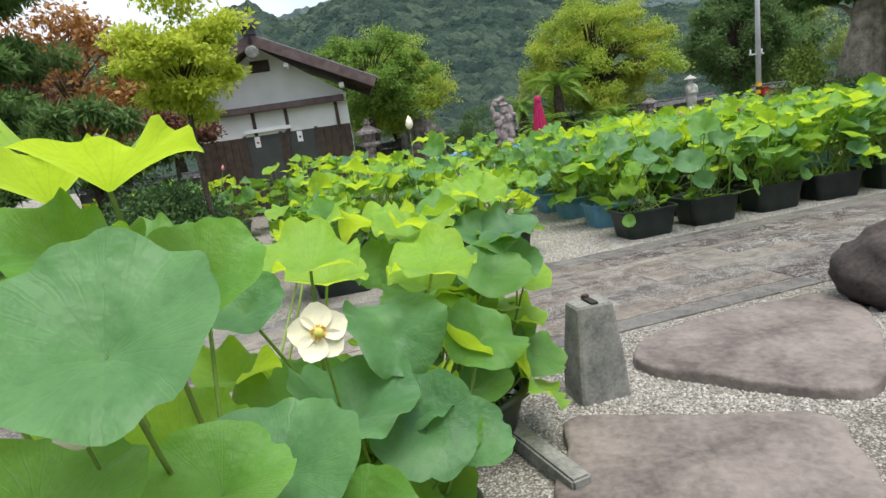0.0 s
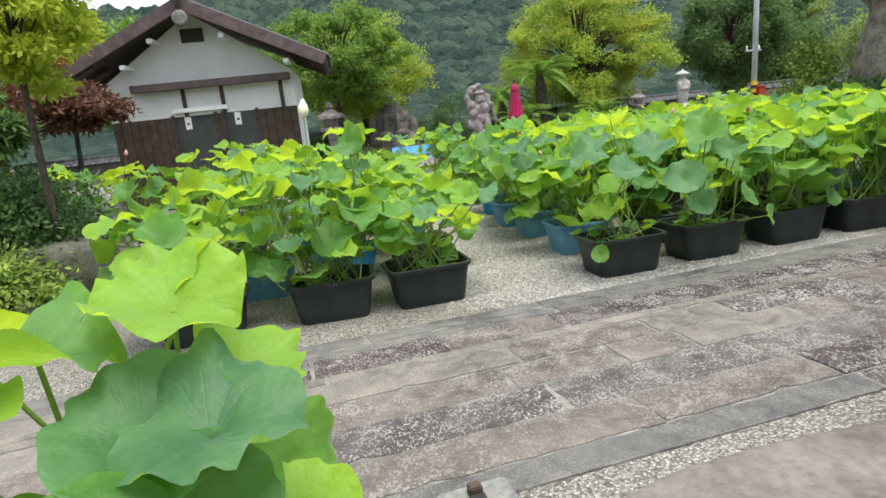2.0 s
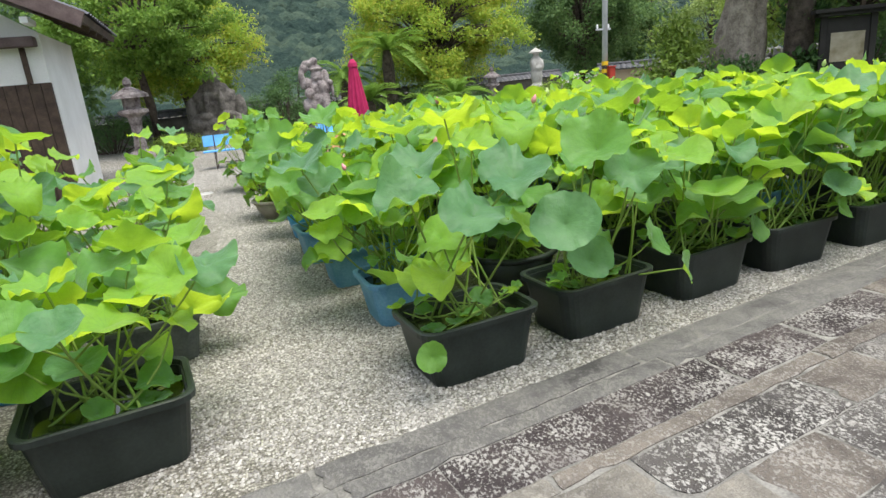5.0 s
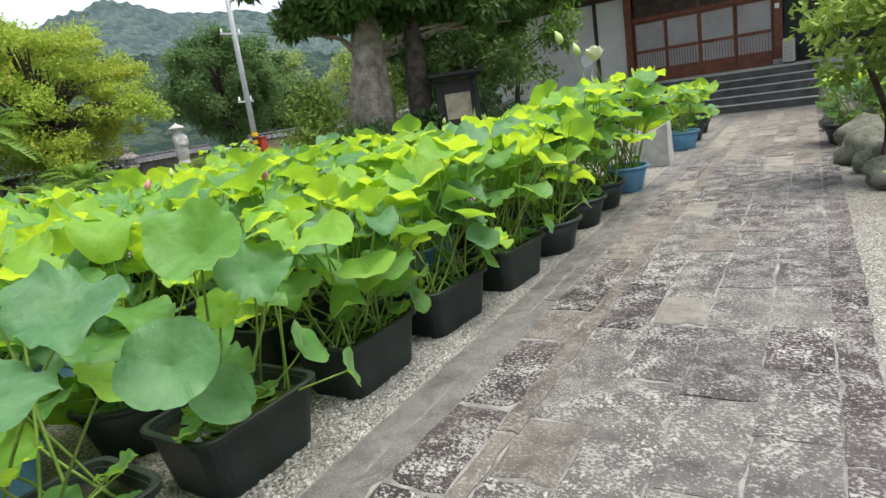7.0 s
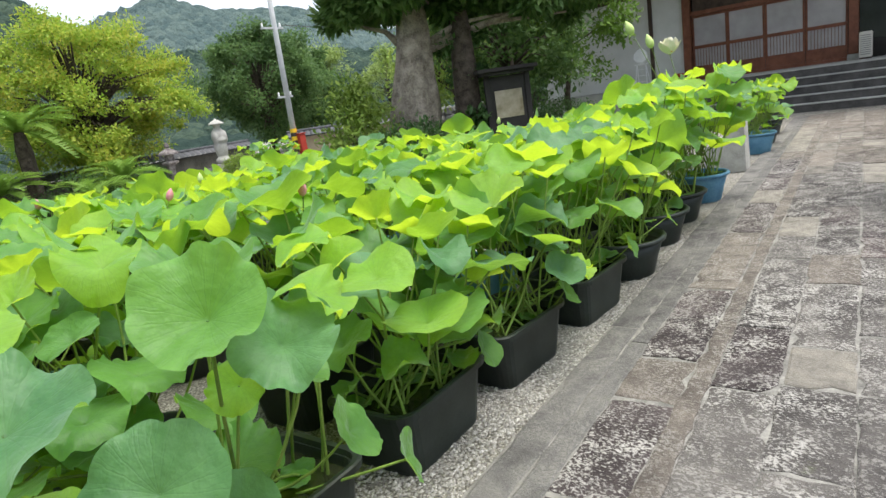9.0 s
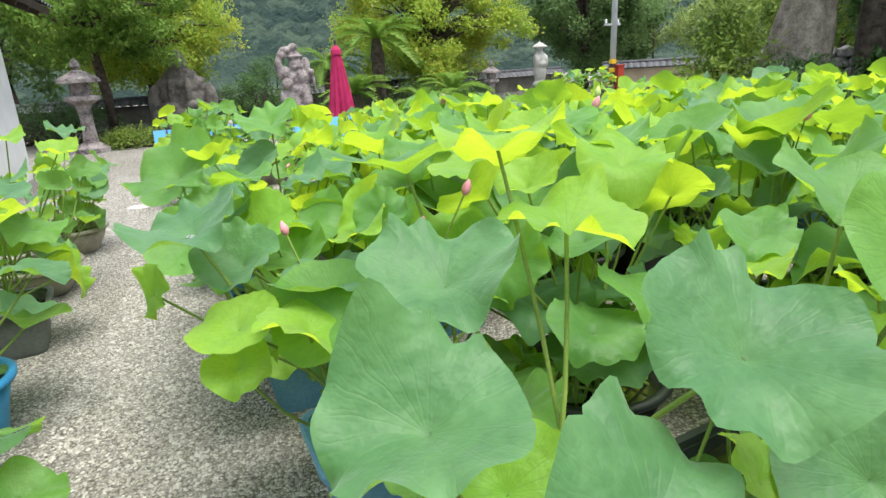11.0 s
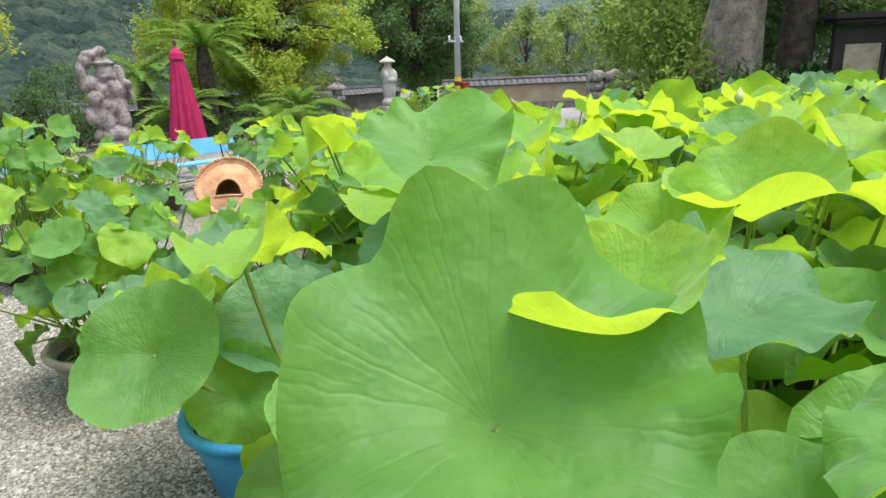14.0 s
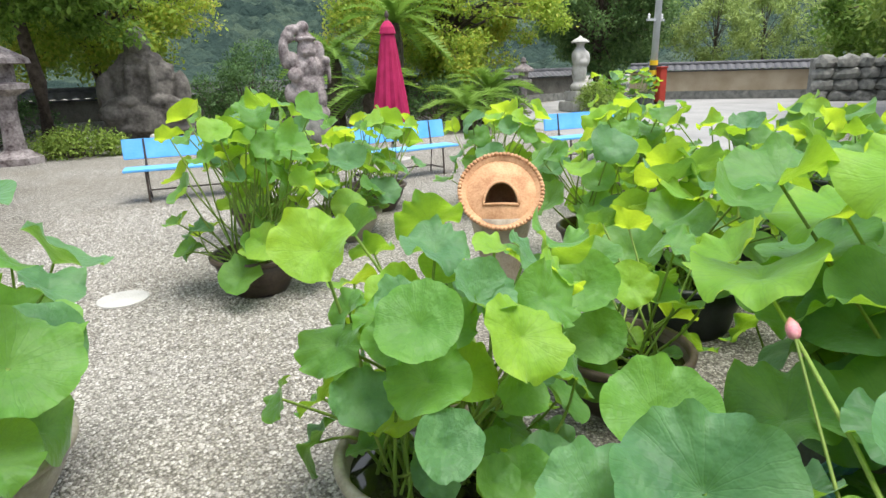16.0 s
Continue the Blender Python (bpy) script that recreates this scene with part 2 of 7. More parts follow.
def slab_mat(name="paving_stone", dark=(0.085, 0.078, 0.075), pale=(0.205, 0.193, 0.178), pecks=1.0):
    """Granite dressed by hand: pale chisel flakes over darker hollows, worn smooth in patches."""
    m = Mat(name, 0.88, 0, 0.25)
    p = m.world_co()
    big, mid = m.noise(1.1, 6, 0.65, p, 0.8), m.noise(5, 8, 0.7, p, 0.6)
    mp = m.n.new("ShaderNodeMapping")
    mp.inputs["Rotation"].default_value = (0, 0, radians(-24))
    mp.inputs["Scale"].default_value = (1.2, 0.8, 1)
    m.l.new(p, mp.inputs["Vector"])
    peck = m.noise(56, 5, 0.66, mp.outputs["Vector"], 0.5)
    grit = m.noise(170, 3, 0.6, p)
    r = m.random()
    base = m.mix(m.math("ADD", m.math("MULTIPLY", r, 0.7), m.math("MULTIPLY", m.math("SUBTRACT", big, 0.35), 0.9)), dark, pale)
    stain = m.ramp(m.math("ADD", m.math("MULTIPLY", mid, 0.6), m.math("MULTIPLY", big, 0.4)), (0.38, (0.5, 0.48, 0.48)), (0.5, (0.95, 0.93, 0.91)), (0.64, (1.25, 1.2, 1.12)))
    c = m.mix(0.85, base, stain, "MULTIPLY")
    crest = m.n_sep(m.ramp(m.math("ADD", peck, m.math("MULTIPLY", m.math("SUBTRACT", mid, 0.5), 0.55)), (0.5, (0, 0, 0)), (0.56, (1, 1, 1))))
    worn = m.n_sep(m.ramp(m.noise(1.7, 4, 0.6, p, 0.5), (0.42, (1, 1, 1)), (0.6, (0.45, 0.45, 0.45))))
    share = m.math("MULTIPLY", worn, m.math("MULTIPLY", m.math("ADD", m.math("MULTIPLY", m.math("FRACT", m.math("MULTIPLY", r, 7.3)), 0.4), 0.6), pecks))
    hollow = m.mix(m.math("MULTIPLY", share, 0.85), c, m.mix(1.0, c, (0.4, 0.38, 0.39), "MULTIPLY"))
    c = m.mix(m.math("MULTIPLY", crest, share), hollow, (0.46, 0.44, 0.405))
    c = m.mix(0.45, c, m.ramp(grit, (0.35, (0.5, 0.5, 0.5)), (0.6, (1.15, 1.15, 1.15))), "MULTIPLY")
    moss = m.ramp(m.noise(2.6, 5, 0.65, p), (0.68, (0, 0, 0)), (0.73, (1, 1, 1)))
    c = m.mix(m.math("MULTIPLY", m.n_sep(moss), 0.35), c, (0.08, 0.10, 0.03))
    m.colour(c)
    m.bump(m.math("ADD", m.math("MULTIPLY", mid, 0.5), m.math("ADD", m.math("MULTIPLY", crest, m.math("MULTIPLY", share, 0.35)), m.math("MULTIPLY", peck, 0.5))), 0.9, 0.02)
    return m.m


M["slab"] = slab_mat()
M["slab_purple"] = slab_mat("purplish_paving_stone", (0.07, 0.058, 0.059), (0.15, 0.125, 0.12), 1.0)
M["slab_pale"] = slab_mat("pale_worn_paving_stone", (0.17, 0.158, 0.138), (0.31, 0.29, 0.25), 0.35)
M["slab_tan"] = slab_mat("brownish_worn_paving_stone", (0.13, 0.113, 0.098), (0.245, 0.218, 0.188), 0.55)
M["slab_grey"] = slab_mat("grey_concrete_edge", (0.115, 0.112, 0.107), (0.21, 0.206, 0.195), 0.2)
M["mortar"] = simple("pale_mortar_joint", (0.09, 0.086, 0.078), (0.27, 0.258, 0.232), 6, 0.95, 0.6, 0.01, fine=70)
M["pink_stone"] = simple("pinkish_stepping_stone", (0.085, 0.072, 0.066), (0.225, 0.192, 0.172), 2.2, 0.88, 1.0, 0.03, fine=20)
M["mossy_rock"] = simple("mossy_rock", (0.05, 0.06, 0.03), (0.17, 0.165, 0.14), 5, 0.95, 0.9, 0.02, fine=28)
M["grey_stone"] = simple("weathered_grey_stone", (0.10, 0.105, 0.095), (0.27, 0.265, 0.24), 6, 0.9, 0.7, 0.012, fine=45)
M["dark_boulder"] = simple("dark_boulder", (0.02, 0.017, 0.015), (0.075, 0.062, 0.055), 4, 0.9, 0.7, 0.02, fine=30)
M["statue_stone"] = simple("dark_statue_stone", (0.055, 0.038, 0.040), (0.38, 0.34, 0.33), 4.2, 0.9, 0.7, 0.02, fine=22)
M["pale_statue"] = simple("pale_granite", (0.28, 0.27, 0.25), (0.46, 0.45, 0.42), 5, 0.9, 0.4, 0.01, fine=60)
M["plaster"] = simple("white_plaster", (0.66, 0.65, 0.62), (0.80, 0.79, 0.77), 1.5, 0.9, 0.1, 0.004, fine=40)
M["dark_wood"] = simple("dark_weathered_wood", (0.035, 0.024, 0.018), (0.095, 0.065, 0.05), 5, 0.75, 0.4, 0.004, fine=70)
M["door_wood"] = simple("red_brown_wood", (0.12, 0.042, 0.024), (0.22, 0.085, 0.048), 5, 0.5, 0.3, 0.003, fine=70)
M["roof_tile"] = simple("grey_roof_tile", (0.035, 0.037, 0.042), (0.10, 0.10, 0.11), 4, 0.5, 0.3, 0.01, fine=50)
M["ochre_wall"] = simple("ochre_earth_wall", (0.34, 0.27, 0.18), (0.48, 0.40, 0.29), 1.6, 0.92, 0.3, 0.01, fine=40)
M["bench_blue"] = simple("light_blue_paint", (0.10, 0.36, 0.72), (0.17, 0.46, 0.82), 5, 0.5, 0.2, 0.003, fine=60)
M["iron"] = simple("dark_iron", (0.03, 0.026, 0.024), (0.085, 0.06, 0.05), 12, 0.6, 0.3, 0.002)
M["umbrella"] = simple("crimson_cloth", (0.28, 0.008, 0.055), (0.42, 0.02, 0.10), 5, 0.8, 0.2, 0.004, fine=180)
M["red_paint"] = simple("red_paint", (0.32, 0.035, 0.024), (0.42, 0.055, 0.036), 5, 0.5, 0.1, 0.002)
M["yellow_paint"] = simple("yellow_paint", (0.70, 0.42, 0.02), (0.80, 0.52, 0.04), 5, 0.5, 0.1, 0.002)
M["white_paint"] = simple("white_paint", (0.72, 0.72, 0.72), (0.84, 0.84, 0.84), 5, 0.5, 0.1, 0.002)
M["pole"] = simple("concrete_pole", (0.36, 0.37, 0.38), (0.50, 0.51, 0.52), 2, 0.8, 0.2, 0.004)
M["dark_glass"] = simple("dark_glass", (0.012, 0.014, 0.014), (0.03, 0.034, 0.034), 1.2, 0.15, 0.05, 0.002, spec=0.5)
M["grey_screen"] = simple("grey_screen", (0.13, 0.13, 0.135), (0.20, 0.20, 0.205), 1.2, 0.5, 0.1, 0.002)
# Near-black that puts indoor and slot dimness into the colour; also dark board wood.
M["interior"] = simple("dim_interior", (0.02, 0.018, 0.017), (0.04, 0.036, 0.034), 2, 0.9, 0.1, 0.01)
M["bark"] = simple("bark", (0.035, 0.026, 0.02), (0.12, 0.095, 0.075), 8, 0.95, 1.0, 0.03, fine=40)
M["pale_bark"] = simple("pale_bark", (0.13, 0.105, 0.085), (0.40, 0.34, 0.28), 5, 0.95, 1.0, 0.03, fine=30)


def foliage(name, dark, mid, light, share=0.3, scale=0.5):
    m = Mat(name, 0.6, 0, 0.3)
    f = m.math("ADD", m.math("MULTIPLY", m.island(), 0.4), m.math("MULTIPLY", m.noise(scale, 3, 0.5, m.world_co()), 0.6))
    c = m.ramp(f, (0.2, dark), (0.5, mid), (0.8, light))
    m.colour(c)
    m.through_light(c, share)
    return m.m


M["f_yellow"] = foliage("yellow_green_maple_leaves", (0.36, 0.46, 0.05), (0.48, 0.56, 0.06), (0.60, 0.61, 0.095), 0.6)
M["f_autumn"] = foliage("turning_leaves", (0.20, 0.33, 0.04), (0.31, 0.43, 0.05), (0.52, 0.47, 0.075), 0.5)
M["f_green"] = foliage("green_leaves", (0.10, 0.19, 0.03), (0.15, 0.27, 0.04), (0.24, 0.36, 0.06), 0.42)
M["f_dark"] = foliage("dark_conifer_leaves", (0.06, 0.125, 0.042), (0.10, 0.18, 0.056), (0.16, 0.25, 0.072), 0.5)
M["f_pine"] = foliage("pine_needles", (0.062, 0.125, 0.036), (0.10, 0.185, 0.05), (0.165, 0.26, 0.07), 0.45)
M["f_red"] = foliage("reddish_maple_leaves", (0.07, 0.035, 0.025), (0.15, 0.06, 0.04), (0.20, 0.13, 0.06))
M["f_orange"] = foliage("orange_leaves", (0.22, 0.10, 0.03), (0.34, 0.16, 0.05), (0.40, 0.26, 0.08))
M["f_bamboo"] = foliage("pale_bamboo_leaves", (0.14, 0.21, 0.05), (0.25, 0.34, 0.09), (0.38, 0.46, 0.14))
M["f_bush"] = foliage("glossy_bush_leaves", (0.035, 0.08, 0.026), (0.07, 0.145, 0.042), (0.13, 0.225, 0.062), 0.32, 1.2)
M["f_bright"] = foliage("bright_bush_leaves", (0.10, 0.17, 0.03), (0.20, 0.30, 0.05), (0.33, 0.42, 0.08), 0.35, 1.0)


def forest_mat(name, dark, mid, light):
    """Tree crowns seen from far off: rounded heads with leafy breakup."""
    m = Mat(name, 0.95, 0, 0.05)
    p = m.world_co()
    wob = m.n.new("ShaderNodeVectorMath")
    wob.operation = "ADD"
    bend = m.n.new("ShaderNodeTexNoise")
    bend.inputs["Scale"].default_value = 0.5
    m.l.new(p, bend.inputs["Vector"])
    up = m.n.new("ShaderNodeVectorMath")
    up.operation = "SCALE"
    up.inputs["Scale"].default_value = 1.1
    m.l.new(bend.outputs["Color"], up.inputs[0])
    m.l.new(p, wob.inputs[0])
    m.l.new(up.outputs[0], wob.inputs[1])
    q = wob.outputs[0]
    cell = m.n_sep(m.cells(0.17, q, "F1", "Color"))
    crown = m.cells(0.17, q)
    twig = m.cells(0.6, q)
    leafy = m.noise(1.0, 5, 0.7, p)
    f = m.math("ADD", m.math("MULTIPLY", cell, 0.28), m.math("ADD", m.math("MULTIPLY", m.noise(0.015, 3, 0.5, p), 0.22), m.math("MULTIPLY", leafy, 0.5)))
    m.colour(m.ramp(f, (0.34, dark), (0.5, mid), (0.64, light)))
    h = m.math("ADD", m.math("MULTIPLY", crown, -1.0), m.math("ADD", m.math("MULTIPLY", twig, -0.35), m.math("MULTIPLY", leafy, 0.5)))
    m.bump(h, 1.0, 4.2)
    return m.m


# Aerial haze is put into these greens: bluish near, paler and bluer far.
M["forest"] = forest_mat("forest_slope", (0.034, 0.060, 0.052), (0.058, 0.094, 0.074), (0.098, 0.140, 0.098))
M["forest_far"] = forest_mat("far_forest_haze_tint", (0.075, 0.115, 0.115), (0.105, 0.15, 0.145), (0.14, 0.19, 0.17))
M["petal_white"] = simple("cream_petal", (0.70, 0.66, 0.46), (0.82, 0.80, 0.66), 3, 0.6, 0.1, 0.002)
M["petal_pink"] = simple("pink_petal", (0.55, 0.16, 0.22), (0.75, 0.42, 0.42), 4, 0.6, 0.1, 0.002)
M["bud_green"] = simple("pale_green_bud", (0.35, 0.48, 0.12), (0.58, 0.66, 0.30), 4, 0.6, 0.1, 0.002)
M["seed_pod"] = simple("yellow_seed_head", (0.45, 0.42, 0.08), (0.62, 0.58, 0.16), 20, 0.6, 0.3, 0.003)
M["stamen"] = simple("golden_stamens", (0.70, 0.38, 0.03), (0.85, 0.55, 0.08), 30, 0.7, 0.3, 0.003)


# ---- building helpers ----
def bm_mesh(name, bm, material, smooth=False):
    me = bpy.data.meshes.new(name)
    bm.normal_update()
    bm.to_mesh(me)
    bm.free()
    if material:
        me.materials.append(material)
    if smooth:
        me.polygons.foreach_set("use_smooth", [True] * len(me.polygons))
    return me


def part(name, bm, material, parent=None, label="", smooth=False, at=None):
    """Links a bmesh as one mesh object under a thing or a part."""
    ob = new(name, bm_mesh(name, bm, material, smooth))
    if parent:
        ob.parent = parent
    if at is not None:
        ob.matrix_local = at
    if label:
        ob["label"] = label
    return ob


def raw(name, verts, faces, material, parent=None, smooth=False):
    me = bpy.data.meshes.new(name)
    me.from_pydata(verts, [], faces)
    me.materials.append(material)
    if smooth:
        me.polygons.foreach_set("use_smooth", [True] * len(me.polygons))
    ob = new(name, me)
    if parent:
        ob.parent = parent
    return ob


def thing(name, m, label, category, group="", kind=""):
    ob = new(name)
    ob.empty_display_size = 0.1
    ob.matrix_world = m
    return tagged(ob, label, category, group, kind)


def box(bm, x0, y0, z0, x1, y1, z1, bev=0.0, m=None):
    """A box between two corners, its edges bevelled."""
    r = bmesh.ops.create_cube(bm, size=1.0)
    vs = r["verts"]
    for v in vs:
        v.co = Vector((x0 + (v.co.x + 0.5) * (x1 - x0), y0 + (v.co.y + 0.5) * (y1 - y0), z0 + (v.co.z + 0.5) * (z1 - z0)))
    if bev > 0:
        es = list({e for v in vs for e in v.link_edges})
        out = bmesh.ops.bevel(bm, geom=es, offset=bev, segments=2, affect="EDGES")
        vs = list({v for f in out["faces"] for v in f.verts} | {v for v in vs if v.is_valid})
    if m is not None:
        bmesh.ops.transform(bm, matrix=m, verts=vs)
    return vs


def boxed(*a, **k):
    bm = bmesh.new()
    box(bm, *a, **k)
    return bm


def lathe(bm, profile, seg=24, cap_low=True, cap_top=True, wob=None):
    """Turns (radius, z) pairs round the z axis."""
    rings = []
    for r, z in profile:
        ring = []
        for k in range(seg):
            a = 2 * math.pi * k / seg
            rr = r * (1 + (wob(a, z) if wob else 0))
            ring.append(bm.verts.new((rr * math.cos(a), rr * math.sin(a), z)))
        rings.append(ring)
    for a, b in zip(rings, rings[1:]):
        for k in range(seg):
            bm.faces.new((a[k], a[(k + 1) % seg], b[(k + 1) % seg], b[k]))
    if cap_low:
        bm.faces.new(rings[0][::-1])
    if cap_top:
        bm.faces.new(rings[-1])
    return rings


def tube(bm, pts, radii, seg=6):
    """A tapered tube through points."""
    rings = []
    n = len(pts)
    pts = [Vector(p) for p in pts]
    for i, p in enumerate(pts):
        d = (pts[min(i + 1, n - 1)] - pts[max(i - 1, 0)]).normalized()
        q = d.to_track_quat("Z", "Y")
        rings.append([bm.verts.new(p + q @ Vector((radii[i] * math.cos(2 * math.pi * k / seg), radii[i] * math.sin(2 * math.pi * k / seg), 0))) for k in range(seg)])
    for a, b in zip(rings, rings[1:]):
        for k in range(seg):
            bm.faces.new((a[k], a[(k + 1) % seg], b[(k + 1) % seg], b[k]))
    bm.faces.new(rings[0][::-1])
    bm.faces.new(rings[-1])


def gnarled(bm, pts, radii, seg=26, rings=34):
    """An old trunk: fluted, twisted and swollen along a bent line."""
    pts = [Vector(p) for p in pts]
    loops = []
    for i in range(rings):
        u = i / (rings - 1) * (len(pts) - 1)
        k = min(int(u), len(pts) - 2)
        c = pts[k].lerp(pts[k + 1], u - k)
        r = radii[k] + (radii[k + 1] - radii[k]) * (u - k)
        lp = []
        for j in range(seg):
            a = 2 * math.pi * j / seg
            w = 1 + 0.13 * math.sin(3 * a + c.z * 1.1) + 0.07 * math.sin(7 * a - c.z * 1.6) + 0.16 * noise.noise(Vector((math.cos(a) * 1.6, math.sin(a) * 1.6, c.z * 0.9))) + 0.3 * max(0, 0.35 - c.z) * math.sin(5 * a) ** 2
            lp.append((c.x + r * w * math.cos(a), c.y + r * w * math.sin(a), c.z))
        loops.append(lp)
    loft(bm, loops, True, True)


def rrect(hx, hy, r, seg=4):
    pts = []
    for cx, cy, a0 in ((hx - r, hy - r, 0), (-hx + r, hy - r, 90), (-hx + r, -hy + r, 180), (hx - r, -hy + r, 270)):
        for k in range(seg + 1):
            a = radians(a0 + 90 * k / seg)
            pts.append((cx + r * math.cos(a), cy + r * math.sin(a)))
    return pts


def loft(bm, loops, close_low=True, close_top=True):
    rings = [[bm.verts.new(p) for p in lp] for lp in loops]
    n = len(rings[0])
    for a, b in zip(rings, rings[1:]):
        for k in range(n):
            bm.faces.new((a[k], a[(k + 1) % n], b[(k + 1) % n], b[k]))
    if close_low:
        bm.faces.new(rings[0][::-1])
    if close_top:
        bm.faces.new(rings[-1])


def rock_bm(sx, sy, sz, seed, sub=3, rough=0.25, flat=0.0):
    """An uneven stone that stands on z = 0."""
    bm = bmesh.new()
    bmesh.ops.create_icosphere(bm, subdivisions=sub, radius=1)
    off = Vector((seed * 3.7, seed * 1.3, seed * 2.1))
    for v in bm.verts:
        n = v.co.normalized()
        d = 1 + rough * noise.fractal(n * 1.2 + off, 1.0, 2.0, 4) + 0.25 * rough * noise.noise(n * 5 + off)
        c = n * d
        if flat:
            c.z = min(c.z, flat + 0.05 * noise.noise(n * 3 + off))
        v.co = Vector((c.x * sx, c.y * sy, c.z * sz))
    low = min(v.co.z for v in bm.verts) * 0.55
    for v in bm.verts:
        v.co.z = max(v.co.z, low) - low
    return bm


# ---- ground ----
def ground():
    xs = sorted({-900, -300, -120, 120, 300, 900, *range(-60, 61, 4)})
    verts = [(x, y, 0.0) for y in xs for x in xs]
    n = len(xs)
    faces = [(j * n + i, j * n + i + 1, (j + 1) * n + i + 1, (j + 1) * n + i) for j in range(n - 1) for i in range(n - 1)]
    ob = raw("ground", verts, faces, M["gravel"])
    tagged(ob, "pale grey crushed gravel ground of the garden", "ground", kind="structure")


ground()


# ---- mountains ----
def ridge(name, label, mat, r0, r1, elev, az0, az1, na, nr, seed, clump):
    """A wooded slope: heights grow from r0 to r1 metres away, its skyline given in degrees over azimuth."""
    az = np.radians(np.linspace(az0, az1, na))
    top = np.interp(np.degrees(az), *zip(*elev))
    verts, faces = [], []
    for j in range(nr + 3):
        s = min(j / (nr - 1), 1.0)
        r = r0 + (r1 - r0) * (j / (nr - 1))
        for a, e in zip(az, top):
            h = (r1 * math.tan(math.radians(e))) * (0.15 + 0.85 * s) * s ** 0.85
            gul = 0.9 + 0.1 * math.sin(a * 16 + seed + 2.5 * noise.noise(Vector((a * 7, s * 2, seed))))
            h *= gul + (1 - gul) * s ** 3
            if j >= nr:
                h *= 1 - 0.25 * (j - nr + 1)
            x, y = r * math.sin(a), r * math.cos(a)
            d = noise.voronoi(Vector((x, y, h * 0.6)) / clump)[0][0]
            big = noise.voronoi(Vector((x, y, h * 0.6)) / (clump * 2.3))[0][0]
            h += clump * (1.0 * (1 - d) + 0.5 * (1 - big)) * min(1, s * 6) + 0.05 * h * noise.noise(Vector((x / 45, y / 45, seed)))
            verts.append((x, y, h - 0.5))
    for j in range(nr + 2):
        for i in range(na - 1):
            k = j * na + i
            faces.append((k, k + 1, k + na + 1, k + na))
    ob = raw(name, verts, faces, mat, smooth=True)
    tagged(ob, label, "mountain", kind="structure")


ridge("backdrop_mountain_near", "steep mountain slope covered in green forest", M["forest"], 75, 260,
      ((-75, 9), (-30, 10), (-19, 10.2), (-13, 12.0), (-10, 10.2), (-7, 11.6), (0, 14.5), (8, 14), (13, 10.5), (16, 8.5), (20, 7), (30, 6.3), (38, 5), (48, 4.5), (60, 5), (80, 6)), -46, 60, 620, 160, 3.0, 3.2)
ridge("backdrop_mountain_far", "distant wooded mountain ridge with bluish haze in its colour", M["forest_far"], 330, 620,
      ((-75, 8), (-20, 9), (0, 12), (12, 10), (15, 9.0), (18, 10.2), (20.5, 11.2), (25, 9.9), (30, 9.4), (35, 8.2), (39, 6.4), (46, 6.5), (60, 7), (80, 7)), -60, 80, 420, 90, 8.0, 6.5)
ridge("backdrop_mountain_behind", "wooded hills that close the valley behind", M["forest"], 110, 260,
      ((58, 6), (150, 9), (200, 7), (316, 9)), 58, 316, 170, 20, 5.0, 9)

# ---- paving: strips of worn granite slabs ----
PAVE = pose(0, 4.02, 0, 0, 0, 13.2)


